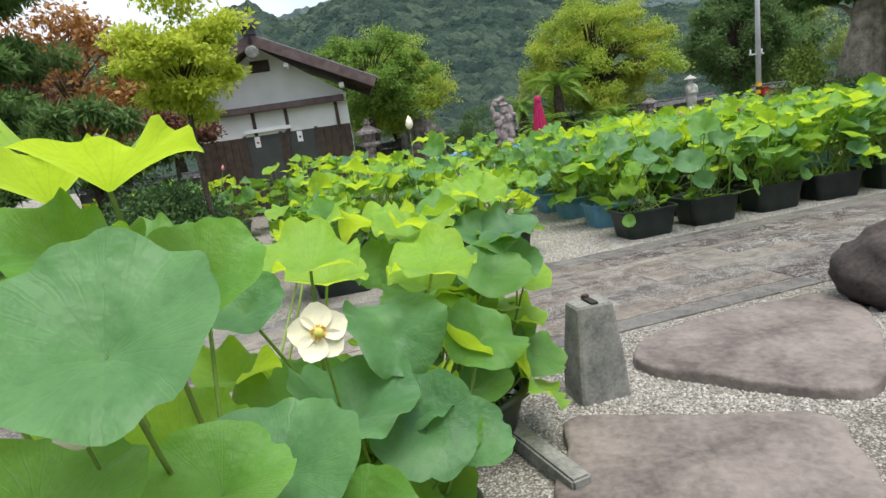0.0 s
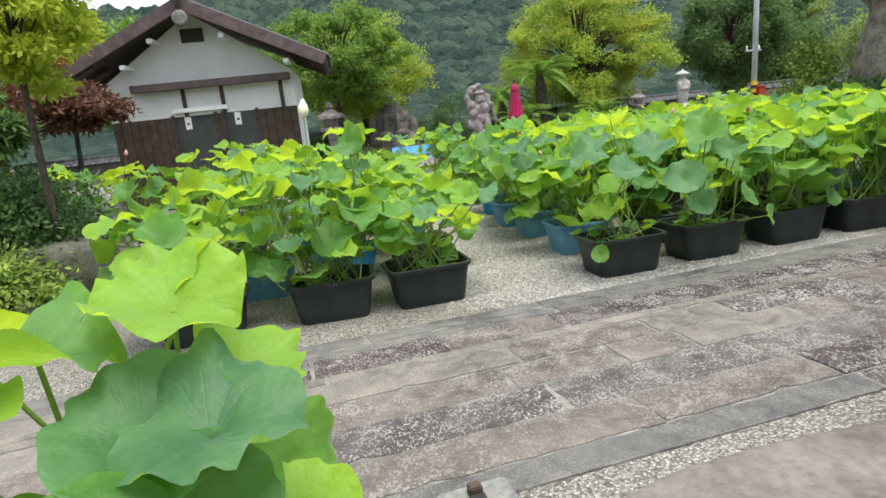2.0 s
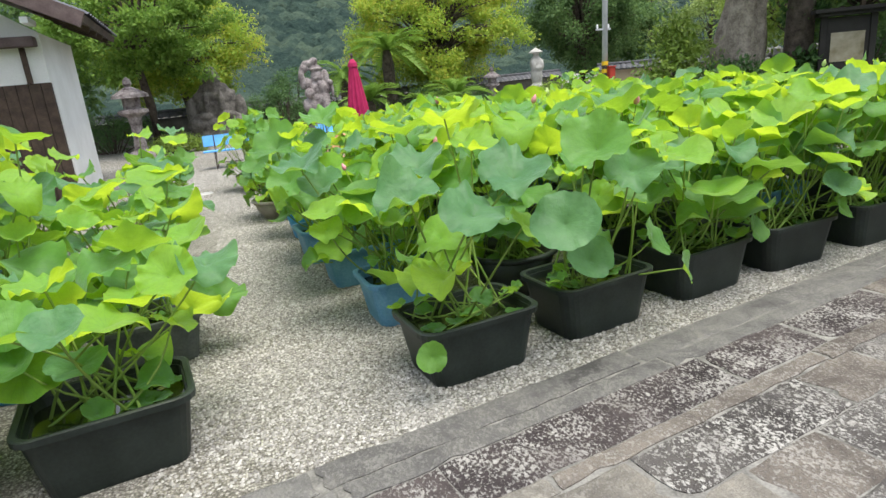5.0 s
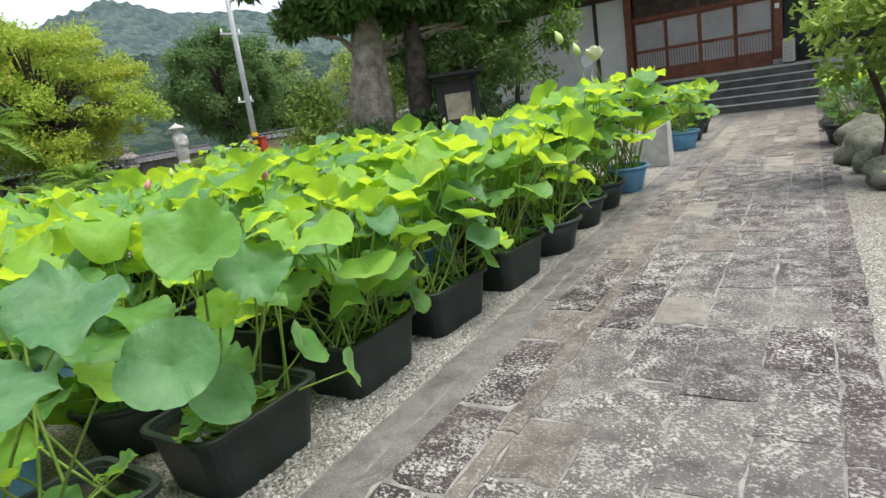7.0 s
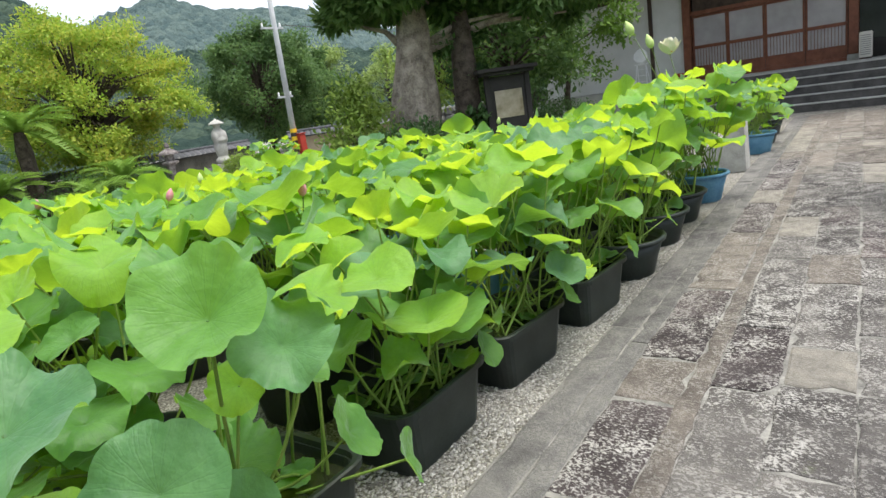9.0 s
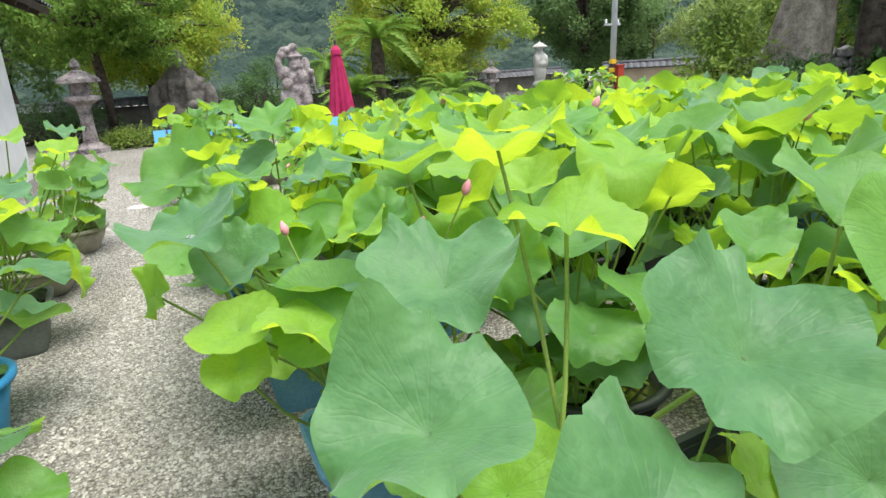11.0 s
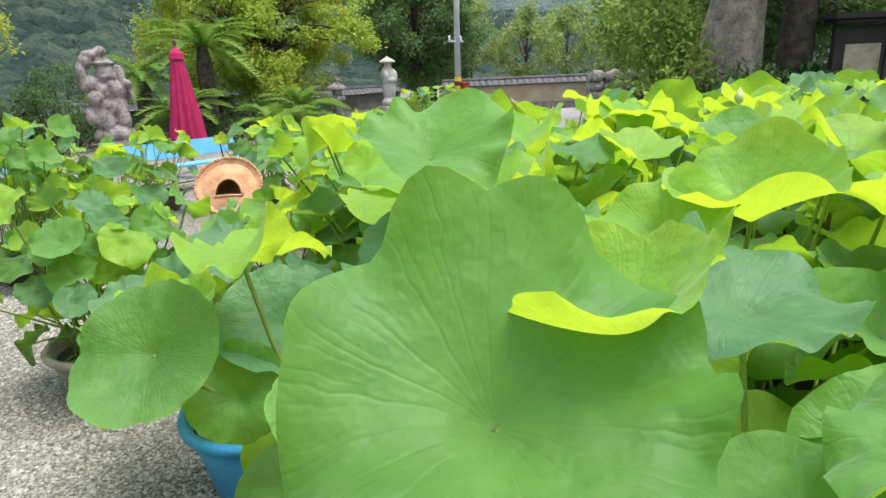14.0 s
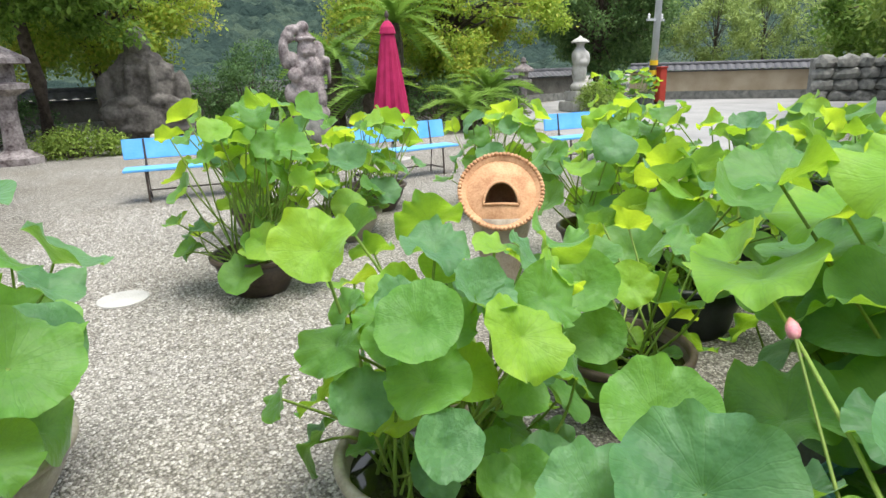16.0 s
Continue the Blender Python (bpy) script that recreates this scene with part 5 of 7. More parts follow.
def temple():
    st = thing("stone_steps", TEMPLE, "flight of dark worn stone steps with pale edges", "steps", kind="structure")
    n, rise, go = 5, 0.218, 0.3
    for k in range(n):
        # Risers take the dark stone, treads and their edges the pale concrete.
        s = part("step", boxed(k * go, -1.75, 0, (k + 1) * go if k < n - 1 else n * go, 4.6, (k + 1) * rise - 0.03), M["step_dark"], st)
        part("nosing", boxed(k * go - 0.02, -1.76, (k + 1) * rise - 0.028, (k + 1) * go, 4.6, (k + 1) * rise, 0.006), M["concrete"], s, "pale step edge")
    ter = thing("terrace", TEMPLE, "concrete terrace before the temple doors", "terrace", kind="structure")
    part("terrace_slab", boxed(n * go, -6, 0, 9, 9, n * rise + 0.02, 0.015), M["concrete"], ter)
    t = thing("temple", TEMPLE, "temple front with red-brown lattice sliding doors", "temple", kind="structure")
    zf, wx = n * rise + 0.02, 2.72
    y0, y1 = -0.5 - 0.02, 3.68
    def lx(*a, **k):
        return boxed(*a, **k)
    # posts, sill, transom
    for y in (y0 - 0.14, y1 + 0.14):
        p = part("post", lx(wx - 0.1, y - 0.12, zf + 0.16, wx + 0.12, y + 0.12, 4.9, 0.012), M["door_wood"], t)
        part("post_base", lx(wx - 0.13, y - 0.15, zf, wx + 0.15, y + 0.15, zf + 0.158, 0.015), M["concrete"], p)
    part("sill", lx(wx - 0.06, y0 - 0.018, zf, wx + 0.1, y1 + 0.018, zf + 0.1, 0.008), M["door_wood"], t)
    part("transom", lx(wx - 0.06, y0 - 0.018, 3.12, wx + 0.1, y1 + 0.018, 3.24, 0.008), M["door_wood"], t)
    part("upper_beam", lx(wx - 0.08, y0 - 2, 4.0, wx + 0.12, y1 + 6, 4.25, 0.008), M["dark_wood"], t)
    for k in range(2):
        a = y0 + (y1 - y0) * k / 2
        part("transom_panel", lx(wx + 0.0, a + 0.05, 3.245, wx + 0.04, a + (y1 - y0) / 2 - 0.05, 3.995), M["dark_wood"], t)
    part("transom_strut", lx(wx - 0.03, (y0 + y1) / 2 - 0.045, 3.242, wx + 0.08, (y0 + y1) / 2 + 0.045, 3.998), M["dark_wood_pale"], t)
    w = (y1 - y0) / 4
    for k in range(4):
        a, b = y0 + k * w, y0 + (k + 1) * w
        off = 0.0 if k in (1, 2) else 0.045
        d = part("sliding_door", lx(wx + 0.03 + off, a + 0.06, zf + 0.4, wx + 0.035 + off, b - 0.06, 3.1), M["screen_glass"], t, "frosted glass behind lattice")
        for z0, z1 in ((zf + 0.1, zf + 0.14), (zf + 0.36, zf + 0.44), (zf + 0.98, zf + 1.08), (3.04, 3.118)):
            part("rail", lx(wx + off, a + 0.06, z0, wx + 0.04 + off, b - 0.06, z1, 0.004), M["door_wood"], d)
        part("kick_panel", lx(wx + 0.012 + off, a + 0.06, zf + 0.141, wx + 0.03 + off, b - 0.06, zf + 0.359), M["door_wood"], d)
        for z in (a + 0.005, b - 0.06):
            part("stile", lx(wx - 0.002 + off, z, zf + 0.102, wx + 0.042 + off, z + 0.055, 3.118, 0.004), M["door_wood"], d)
        m = 11
        for j in range(1, m):
            yy = a + 0.06 + (w - 0.12) * j / m
            part("lattice_bar", lx(wx + 0.008 + off, yy - 0.007, zf + 0.441, wx + 0.028 + off, yy + 0.007, zf + 0.979), M["door_wood"], d)
    # walls beside the doors
    part("wall", lx(wx + 0.1, y1 + 0.27, zf, wx + 0.3, 9.0, 4.9), M["temple_plaster"], t)
    part("wall_frame", lx(wx + 0.04, y1 + 1.25, zf, wx + 0.098, y1 + 1.37, 4.0), M["dark_wood"], t)
    part("window_dark", lx(wx + 0.2, -6, zf + 0.5, wx + 0.24, y0 - 0.27, 4.0), M["dark_glass"], t)
    part("wall_low", lx(wx + 0.1, -6, zf, wx + 0.3, y0 - 0.27, zf + 0.5), M["interior"], t)
    part("wall_high", lx(wx + 0.1, -6, 4.0, wx + 0.3, y0 - 0.27, 4.9), M["dark_wood"], t)
    part("window_post", lx(wx + 0.06, -2.1, zf, wx + 0.18, -1.98, 4.0), M["dark_wood"], t)
    part("room", lx(wx + 2.2, -6, zf, wx + 2.3, 9, 4.9), M["interior"], t)
    part("name_plate", lx(wx - 0.112, y0 - 0.18, 2.75, wx - 0.101, y0 - 0.06, 2.9), M["white_paint"], t, "small white plate on the post")
    # deep eaves
    bm = bmesh.new()
    box(bm, -0.2, -9, 4.9, 9, 12, 5.05, 0)
    part("eaves", bm, M["dark_wood"], t)
    bm = bmesh.new()
    a = [bm.verts.new(p) for p in ((-0.6, -9.5, 5.0), (-0.6, 12.5, 5.0), (6, 9, 8.6), (6, -6, 8.6))]
    b = [bm.verts.new((v.co.x, v.co.y, v.co.z + 0.2)) for v in a]
    bm.faces.new(a[::-1])
    bm.faces.new(b)
    for k in range(4):
        bm.faces.new((a[k], a[(k + 1) % 4], b[(k + 1) % 4], b[k]))
    part("roof", bm, M["roof_tile"], t)
    for k in range(30):
        part("rafter", lx(-0.5, -8.6 + k * 0.7, 4.78, 2.9, -8.52 + k * 0.7, 4.898), M["dark_wood"], t)
    ac = thing("air_conditioner", TEMPLE @ pose(2.0, -0.95, zf), "beige air conditioner unit on the terrace", "air conditioner")
    part("case", boxed(-0.15, -0.17, 0.05, 0.5, 0.13, 0.72, 0.02), M["ac_beige"], ac)
    for k in range(10):
        part("grille_slat", boxed(-0.158, -0.14, 0.12 + k * 0.055, -0.151, 0.1, 0.14 + k * 0.055), M["grey_screen"], ac)
    for y in (-0.1, 0.3):
        part("foot", boxed(y - 0.03, -0.15, 0, y + 0.06, 0.12, 0.05), M["iron"], ac)
    # red-topped pot at the sill and the step ladder with a white disc
    pot = thing("bucket", TEMPLE @ pose(2.1, 3.95, zf), "small white bucket with a red top", "bucket")
    bm = bmesh.new()
    lathe(bm, [(0.09, 0), (0.11, 0.24), (0.1, 0.24)], 14)
    part("body", bm, M["white_paint"], pot, smooth=False)
    bm = bmesh.new()
    lathe(bm, [(0.112, 0.18), (0.125, 0.19), (0.125, 0.3), (0.1, 0.31)], 14)
    part("lid", bm, M["red_paint"], pot, "red lid")
    ld = thing("step_ladder", TEMPLE @ pose(1.9, 5.1, zf), "white step ladder holding a round white disc", "ladder")
    for s in (-1, 1):
        bm = bmesh.new()
        tube(bm, [(-0.12, s * 0.2, 0), (0, s * 0.14, 0.75)], [0.02, 0.018], 8)
        part("rail", bm, M["white_paint"], ld)
        bm = bmesh.new()
        tube(bm, [(0.3, s * 0.2, 0), (0.02, s * 0.14, 0.75)], [0.02, 0.018], 8)
        part("rail", bm, M["white_paint"], ld)
    for k in range(3):
        part("tread", boxed(-0.13 + k * 0.03, -0.17, 0.2 + k * 0.2, -0.03 + k * 0.03, 0.17, 0.225 + k * 0.2, 0.004), M["white_paint"], ld)
    part("top_plate", boxed(-0.1, -0.2, 0.75, 0.12, 0.2, 0.79, 0.006), M["white_paint"], ld)
    bm = bmesh.new()
    lathe(bm, [(0.02, -0.02), (0.22, -0.015), (0.23, 0.0), (0.2, 0.015), (0.02, 0.02)], 24)
    part("disc", bm, M["white_paint"], ld, at=pose(0, 0, 1.03, 0, -80, 0))


M["step_dark"] = simple("dark_step_stone", (0.035, 0.033, 0.032), (0.10, 0.095, 0.09), 3, 0.8, 0.4, 0.01, fine=40)
M["temple_plaster"] = simple("grey_plaster", (0.58, 0.58, 0.56), (0.68, 0.68, 0.66), 2, 0.9, 0.2, 0.004)
M["screen_glass"] = simple("frosted_glass", (0.30, 0.28, 0.28), (0.42, 0.40, 0.40), 2, 0.3, 0.05, 0.002)
M["ac_beige"] = simple("beige_metal", (0.45, 0.43, 0.38), (0.55, 0.53, 0.48), 3, 0.5, 0.1, 0.002)
temple()

# ---- garden wall with tiled coping ----
# Dark base colour paints in the shade over the walls behind the statues.
M["shade_dark_plaster"] = simple("shaded_wall_plaster", (0.06, 0.058, 0.05), (0.15, 0.14, 0.12), 2, 0.95, 0.4, 0.01, fine=30)


def garden_wall(name, x0, y0, x1, y1, h, body="ochre_wall"):
    ln, ang = math.hypot(x1 - x0, y1 - y0), math.degrees(math.atan2(y1 - y0, x1 - x0))
    root = thing(name, pose(x0, y0, 0, 0, 0, ang), "earth-plastered garden wall with grey tiled coping", "wall", kind="structure")
    part("wall_body", boxed(0, -0.15, 0.3, ln, 0.15, h - 0.2), M[body], root)
    part("wall_foot", boxed(0, -0.2, 0, ln, 0.2, 0.298, 0.01), M["grey_stone"], root)
    for s in (-1, 1):
        bm = bmesh.new()
        k = int(ln / 0.26)
        for i in range(k):
            a = i * ln / k
            w = ln / k
            vs = []
            for t in (0, 0.25, 0.5, 0.75, 1):
                z = 0.035 * math.sin(math.pi * t)
                vs.append((bm.verts.new((a + w * t, s * 0.05, h + 0.0 + z)), bm.verts.new((a + w * t, s * 0.36, h - 0.2 + z))))
            for (p, q), (r, u) in zip(vs, vs[1:]):
                bm.faces.new((p, q, u, r) if s < 0 else (p, r, u, q))
        part("coping_tiles", bm, M["roof_tile"], root)
    part("coping_bed", boxed(0, -0.3, h - 0.24, ln, 0.3, h - 0.205), M["roof_tile"], root)
    bm = bmesh.new()
    tube(bm, [(0, 0, h + 0.04), (ln, 0, h + 0.04)], [0.08, 0.08], 10)
    part("ridge_tile", bm, M["roof_tile"], root)


garden_wall("wall_north", 9.0, 31.5, 16.4, 33.6, 1.15, "shade_dark_plaster")
garden_wall("wall_north_east", 17.3, 31.4, 22.6, 27.1, 1.25)
garden_wall("wall_north_west", -16.0, 29.3, 9.0, 31.5, 1.1, "shade_dark_plaster")
rd = raw("road", [(8.0, 18.5, 0.004), (24, 22.5, 0.004), (31, 33.4, 0.004), (15, 33.0, 0.004), (9.5, 28, 0.004)], [(0, 1, 2, 3, 4)], M["yard_concrete"])
tagged(rd, "pale concrete yard beside the garden wall", "yard", kind="structure")


def stone_wall():
    root = thing("stone_wall", pose(20.5, 26.0, 0, 0, 0, -32), "dry stone retaining wall of rough grey rocks", "wall", kind="structure")
    rnd = random.Random(9)
    part("core", boxed(0, 0.05, 0, 6.0, 0.6, 1.35), M["grey_stone"], root)
    for r in range(4):
        x = -0.1
        while x < 6:
            w = rnd.uniform(0.35, 0.75)
            part("stone", rock_bm(w * 0.56, 0.22, 0.26, rnd.uniform(0, 50), 2, 0.3), M["grey_stone"], root, at=pose(x + w / 2, 0.0, r * 0.36, 0, 0, rnd.uniform(-8, 8)))
            x += w


stone_wall()


# ---- benches, umbrella ----
def bench(x, y, turn, ln):
    root = thing("bench", pose(x, y, 0, 0, 0, turn), "light blue painted bench on dark iron legs", "bench", "benches in the yard")
    part("seat", boxed(0, -0.19, 0.385, ln, 0.15, 0.415, 0.008), M["bench_blue"], root)
    part("backrest", boxed(0, 0, 0, ln, 0.03, 0.25, 0.008), M["bench_blue"], root, at=pose(0, 0.19, 0.5, -10))
    for lx_ in (0.25, ln - 0.25):
        bm = bmesh.new()
        tube(bm, [(lx_, -0.16, 0), (lx_, -0.14, 0.384)], [0.014, 0.014], 6)
        tube(bm, [(lx_, 0.2, 0), (lx_, 0.16, 0.36), (lx_, 0.236, 0.74)], [0.014, 0.014, 0.014], 6)
        tube(bm, [(lx_, -0.155, 0.1), (lx_, 0.19, 0.1)], [0.011, 0.011], 6)
        part("leg", bm, M["iron"], root)
    bm = bmesh.new()
    tube(bm, [(0.25, 0.19, 0.1), (ln - 0.25, 0.19, 0.1)], [0.01, 0.01], 6)
    part("stretcher", bm, M["iron"], root)
    return root


bench(0.45, 19.45, 0, 1.75)
bench(3.08, 19.15, 12, 1.75)
bench(6.3, 19.2, 2, 1.5)


def umbrella():
    root = thing("garden_umbrella", pose(4.29, 20.8, 0, 0, 0, 20), "closed crimson garden umbrella on a pole", "umbrella")
    bm = bmesh.new()
    tube(bm, [(0, 0, 0.05), (0, 0, 2.18)], [0.022, 0.022], 10)
    part("pole", bm, M["iron"], root)
    bm = bmesh.new()
    lathe(bm, [(0.06, 0.52), (0.30, 0.5), (0.29, 0.62), (0.245, 1.0), (0.18, 1.5), (0.115, 1.95), (0.085, 2.08)], 48, False, True, wob=lambda a, z: (0.13 * math.sin(12 * a) + 0.05 * math.sin(5 * a + 3 * z)) * (2.3 - z) / 1.8)
    part("canopy", bm, M["umbrella"], root)
    bm = bmesh.new()
    lathe(bm, [(0.13, 2.0), (0.11, 2.1), (0.06, 2.17), (0.02, 2.2)], 24, False, True)
    part("cap", bm, M["umbrella"], root)
    bm = bmesh.new()
    lathe(bm, [(0.03, 2.17), (0.035, 2.2), (0.016, 2.22), (0.034, 2.26), (0.03, 2.3), (0.006, 2.34)], 12)
    part("finial", bm, M["iron"], root)
    bm = bmesh.new()
    lathe(bm, [(0.28, 0), (0.28, 0.06), (0.06, 0.1), (0.04, 0.3)], 20)
    part("base", bm, M["concrete"], root)


umbrella()


# ---- statues, lantern, pole ----
def blobs(parts, seed=1, amp=0.05):
    """One plain carved shape, joined from lumps (x, y, z, sx, sy, sz)."""
    bm = bmesh.new()
    for k, (x, y, z, sx, sy, sz) in enumerate(parts):
        r = bmesh.ops.create_icosphere(bm, subdivisions=3, radius=1)
        for v in r["verts"]:
            n = v.co.copy()
            d = 1 + amp * noise.fractal(n * 2.5 + Vector((seed, k, 0)), 1.0, 2.0, 3)
            v.co = Vector((x + n.x * sx * d, y + n.y * sy * d, z + n.z * sz * d))
    return bm


def solid(name, bm, mat, m, label, category, merge=0.0):
    ob = new(name, bm_mesh(name, bm, M[mat], True))
    if merge:
        mod = ob.modifiers.new("merge", "REMESH")
        mod.mode, mod.voxel_size = "VOXEL", merge
        me = bpy.data.meshes.new_from_object(ob.evaluated_get(bpy.context.evaluated_depsgraph_get()))
        ob.modifiers.clear()
        soft = bmesh.new()
        soft.from_mesh(me)
        for _ in range(3):
            bmesh.ops.smooth_vert(soft, verts=soft.verts, factor=0.5, use_axis_x=True, use_axis_y=True, use_axis_z=True)
        soft.to_mesh(me)
        soft.free()
        ob.data = me
        me.polygons.foreach_set("use_smooth", [True] * len(me.polygons))
    ob.matrix_world = m
    return tagged(ob, label, category)


# Weathered stone, darkened in its colour for the shade the seated statue sits in.
M["shaded_stone"] = simple("shaded_weathered_stone", (0.045, 0.04, 0.036), (0.19, 0.175, 0.155), 2.2, 0.95, 1.0, 0.04, fine=14)
solid("stone_pedestal", rock_bm(0.42, 0.36, 0.4, 7, 3, 0.2), "grey_stone", pose(3.62, 24.4, 0), "rough grey rock pedestal of the statue", "pedestal")
solid("stone_statue", blobs([(0, 0, 0.2, 0.42, 0.34, 0.24), (-0.16, -0.08, 0.5, 0.19, 0.2, 0.34), (0.16, -0.08, 0.5, 0.19, 0.2, 0.34), (0, 0, 0.8, 0.36, 0.27, 0.3), (0, 0, 1.08, 0.36, 0.26, 0.3), (0.03, -0.2, 1.15, 0.11, 0.1, 0.18),
                             (0, -0.05, 1.46, 0.185, 0.19, 0.24), (0, -0.21, 1.42, 0.05, 0.06, 0.06), (0.09, -0.19, 1.4, 0.07, 0.06, 0.07), (-0.09, -0.19, 1.4, 0.07, 0.06, 0.07), (-0.01, -0.03, 1.68, 0.24, 0.23, 0.06), (-0.01, 0, 1.74, 0.17, 0.17, 0.08),
                             (-0.3, 0.02, 1.25, 0.15, 0.16, 0.2), (-0.46, 0.0, 1.42, 0.1, 0.12, 0.32), (-0.36, 0.0, 1.72, 0.13, 0.12, 0.14), (-0.22, -0.03, 1.86, 0.19, 0.1, 0.1), (-0.03, -0.03, 1.91, 0.13, 0.13, 0.12),
                             (0.29, 0.05, 1.42, 0.13, 0.18, 0.24), (0.34, -0.02, 1.15, 0.13, 0.15, 0.2), (0.38, -0.16, 1.25, 0.08, 0.08, 0.09), (0.42, -0.14, 1.02, 0.05, 0.05, 0.26), (-0.33, -0.16, 0.98, 0.15, 0.14, 0.14), (-0.42, -0.05, 0.62, 0.12, 0.14, 0.2)], 3, 0.03),
      "statue_stone", pose(3.62, 24.4, 0.42, 0, 0, 12), "mottled dark stone statue of a jolly bearded figure", "statue", 0.022)
solid("stone_statue", blobs([(0, 0, 0.3, 1.02, 0.55, 0.36), (-0.62, -0.25, 0.62, 0.36, 0.36, 0.3), (0.6, -0.22, 0.6, 0.36, 0.36, 0.3), (0, 0.02, 1.0, 0.78, 0.4, 0.55), (0, 0.03, 1.45, 0.72, 0.36, 0.4), (0, 0.0, 1.75, 0.5, 0.32, 0.26), (0, -0.05, 2.08, 0.29, 0.28, 0.32), (0, 0.0, 2.36, 0.2, 0.2, 0.12),
                             (0.8, -0.02, 1.02, 0.2, 0.28, 0.5), (-0.8, -0.02, 1.02, 0.2, 0.28, 0.5), (0.42, -0.4, 0.86, 0.34, 0.14, 0.14), (-0.42, -0.4, 0.86, 0.34, 0.14, 0.14), (0, -0.42, 0.5, 0.5, 0.12, 0.3), (0.25, -0.36, 1.3, 0.1, 0.1, 0.4), (-0.25, -0.36, 1.3, 0.1, 0.1, 0.4)], 8, 0.14),
      "shaded_stone", pose(0.35, 27.2, 0.05, 0, 0, -5), "large broad weathered seated stone statue", "statue", 0.03)
for sx_, sy_, sh in ((-0.75, 25.6, 0.34), (1.6, 25.4, 0.5), (2.0, 25.6, 0.4), (0.5, 25.3, 0.3)):
    solid("small_stone_figure", blobs([(0, 0, 0.35, 0.42, 0.36, 0.36), (0, 0, 0.78, 0.28, 0.26, 0.28)], sx_), "pale_statue", Matrix.LocRotScale((sx_, sy_, 0.0), None, (sh,) * 3), "small pale carved stone figure", "statue", 0.03)


def monk():
    m = pose(12.6, 27.9, 0)
    ped = thing("stone_plinth", m, "stepped grey stone plinth under the statue", "plinth")
    part("block", boxed(-0.45, -0.45, 0, 0.45, 0.45, 0.3, 0.03), M["pale_statue"], ped)
    part("block", boxed(-0.32, -0.32, 0.302, 0.32, 0.32, 0.62, 0.03), M["pale_statue"], ped)
    bm = blobs([(0, 0, 1.02, 0.27, 0.22, 0.3), (0, 0, 0.62, 0.24, 0.2, 0.55), (0.17, -0.12, 0.95, 0.1, 0.12, 0.24), (-0.17, -0.1, 0.95, 0.1, 0.12, 0.24), (0, -0.02, 1.36, 0.12, 0.12, 0.15), (0.02, -0.18, 0.85, 0.16, 0.08, 0.1), (0, 0, 0.12, 0.29, 0.25, 0.16)], 5, 0.06)
    lathe(bm, [(0.30, 1.42), (0.29, 1.45), (0.16, 1.54), (0.04, 1.60), (0.01, 1.66)], 24)
    solid("monk_statue", bm, "pale_statue", m @ pose(0, 0, 0.62), "pale stone statue of a pilgrim in a wide hat", "statue", 0.03)


monk()


def stone_lantern(x, y, s, mat="statue_stone"):
    root = thing("stone_lantern", Matrix.LocRotScale((x, y, 0), None, (s,) * 3), "tall weathered stone lantern", "lantern")
    bm = bmesh.new()
    lathe(bm, [(0.42, 0), (0.42, 0.12), (0.3, 0.2), (0.2, 0.26)], 6)
    part("base", bm, M[mat], root)
    bm = bmesh.new()
    lathe(bm, [(0.19, 0.26), (0.16, 0.6), (0.16, 0.95), (0.2, 1.2)], 12)
    part("shaft", bm, M[mat], root)
    bm = bmesh.new()
    lathe(bm, [(0.2, 1.2), (0.42, 1.32), (0.42, 1.4), (0.3, 1.44)], 6)
    part("platform", bm, M[mat], root)
    bm = bmesh.new()
    lathe(bm, [(0.24, 1.44), (0.25, 1.75)], 6)
    part("fire_box", bm, M[mat], root)
    bm = bmesh.new()
    lathe(bm, [(0.52, 1.75), (0.5, 1.84), (0.25, 1.98), (0.1, 2.06)], 6)
    part("cap", bm, M[mat], root)
    bm = bmesh.new()
    lathe(bm, [(0.06, 2.06), (0.13, 2.14), (0.1, 2.26), (0.01, 2.34)], 10)
    part("finial", bm, M[mat], root)


stone_lantern(-1.75, 24.4, 1.0)
stone_lantern(-5.4, 11.2, 1.05, "grey_stone")
stone_lantern(10.8, 28.2, 0.72)


bush(9.75, 15.0, 0, 0.75, 0.75, 2.3, "yellow-green leafy shrub beside the old trunk", "f_bright", 140, clumps=95, per=90, leaf=0.1)
bush(10.35, 14.0, 0, 0.95, 0.6, 1.5, "green leafy shrub at the foot of the old trunk", "f_bush", 141, clumps=60, per=80, leaf=0.09)


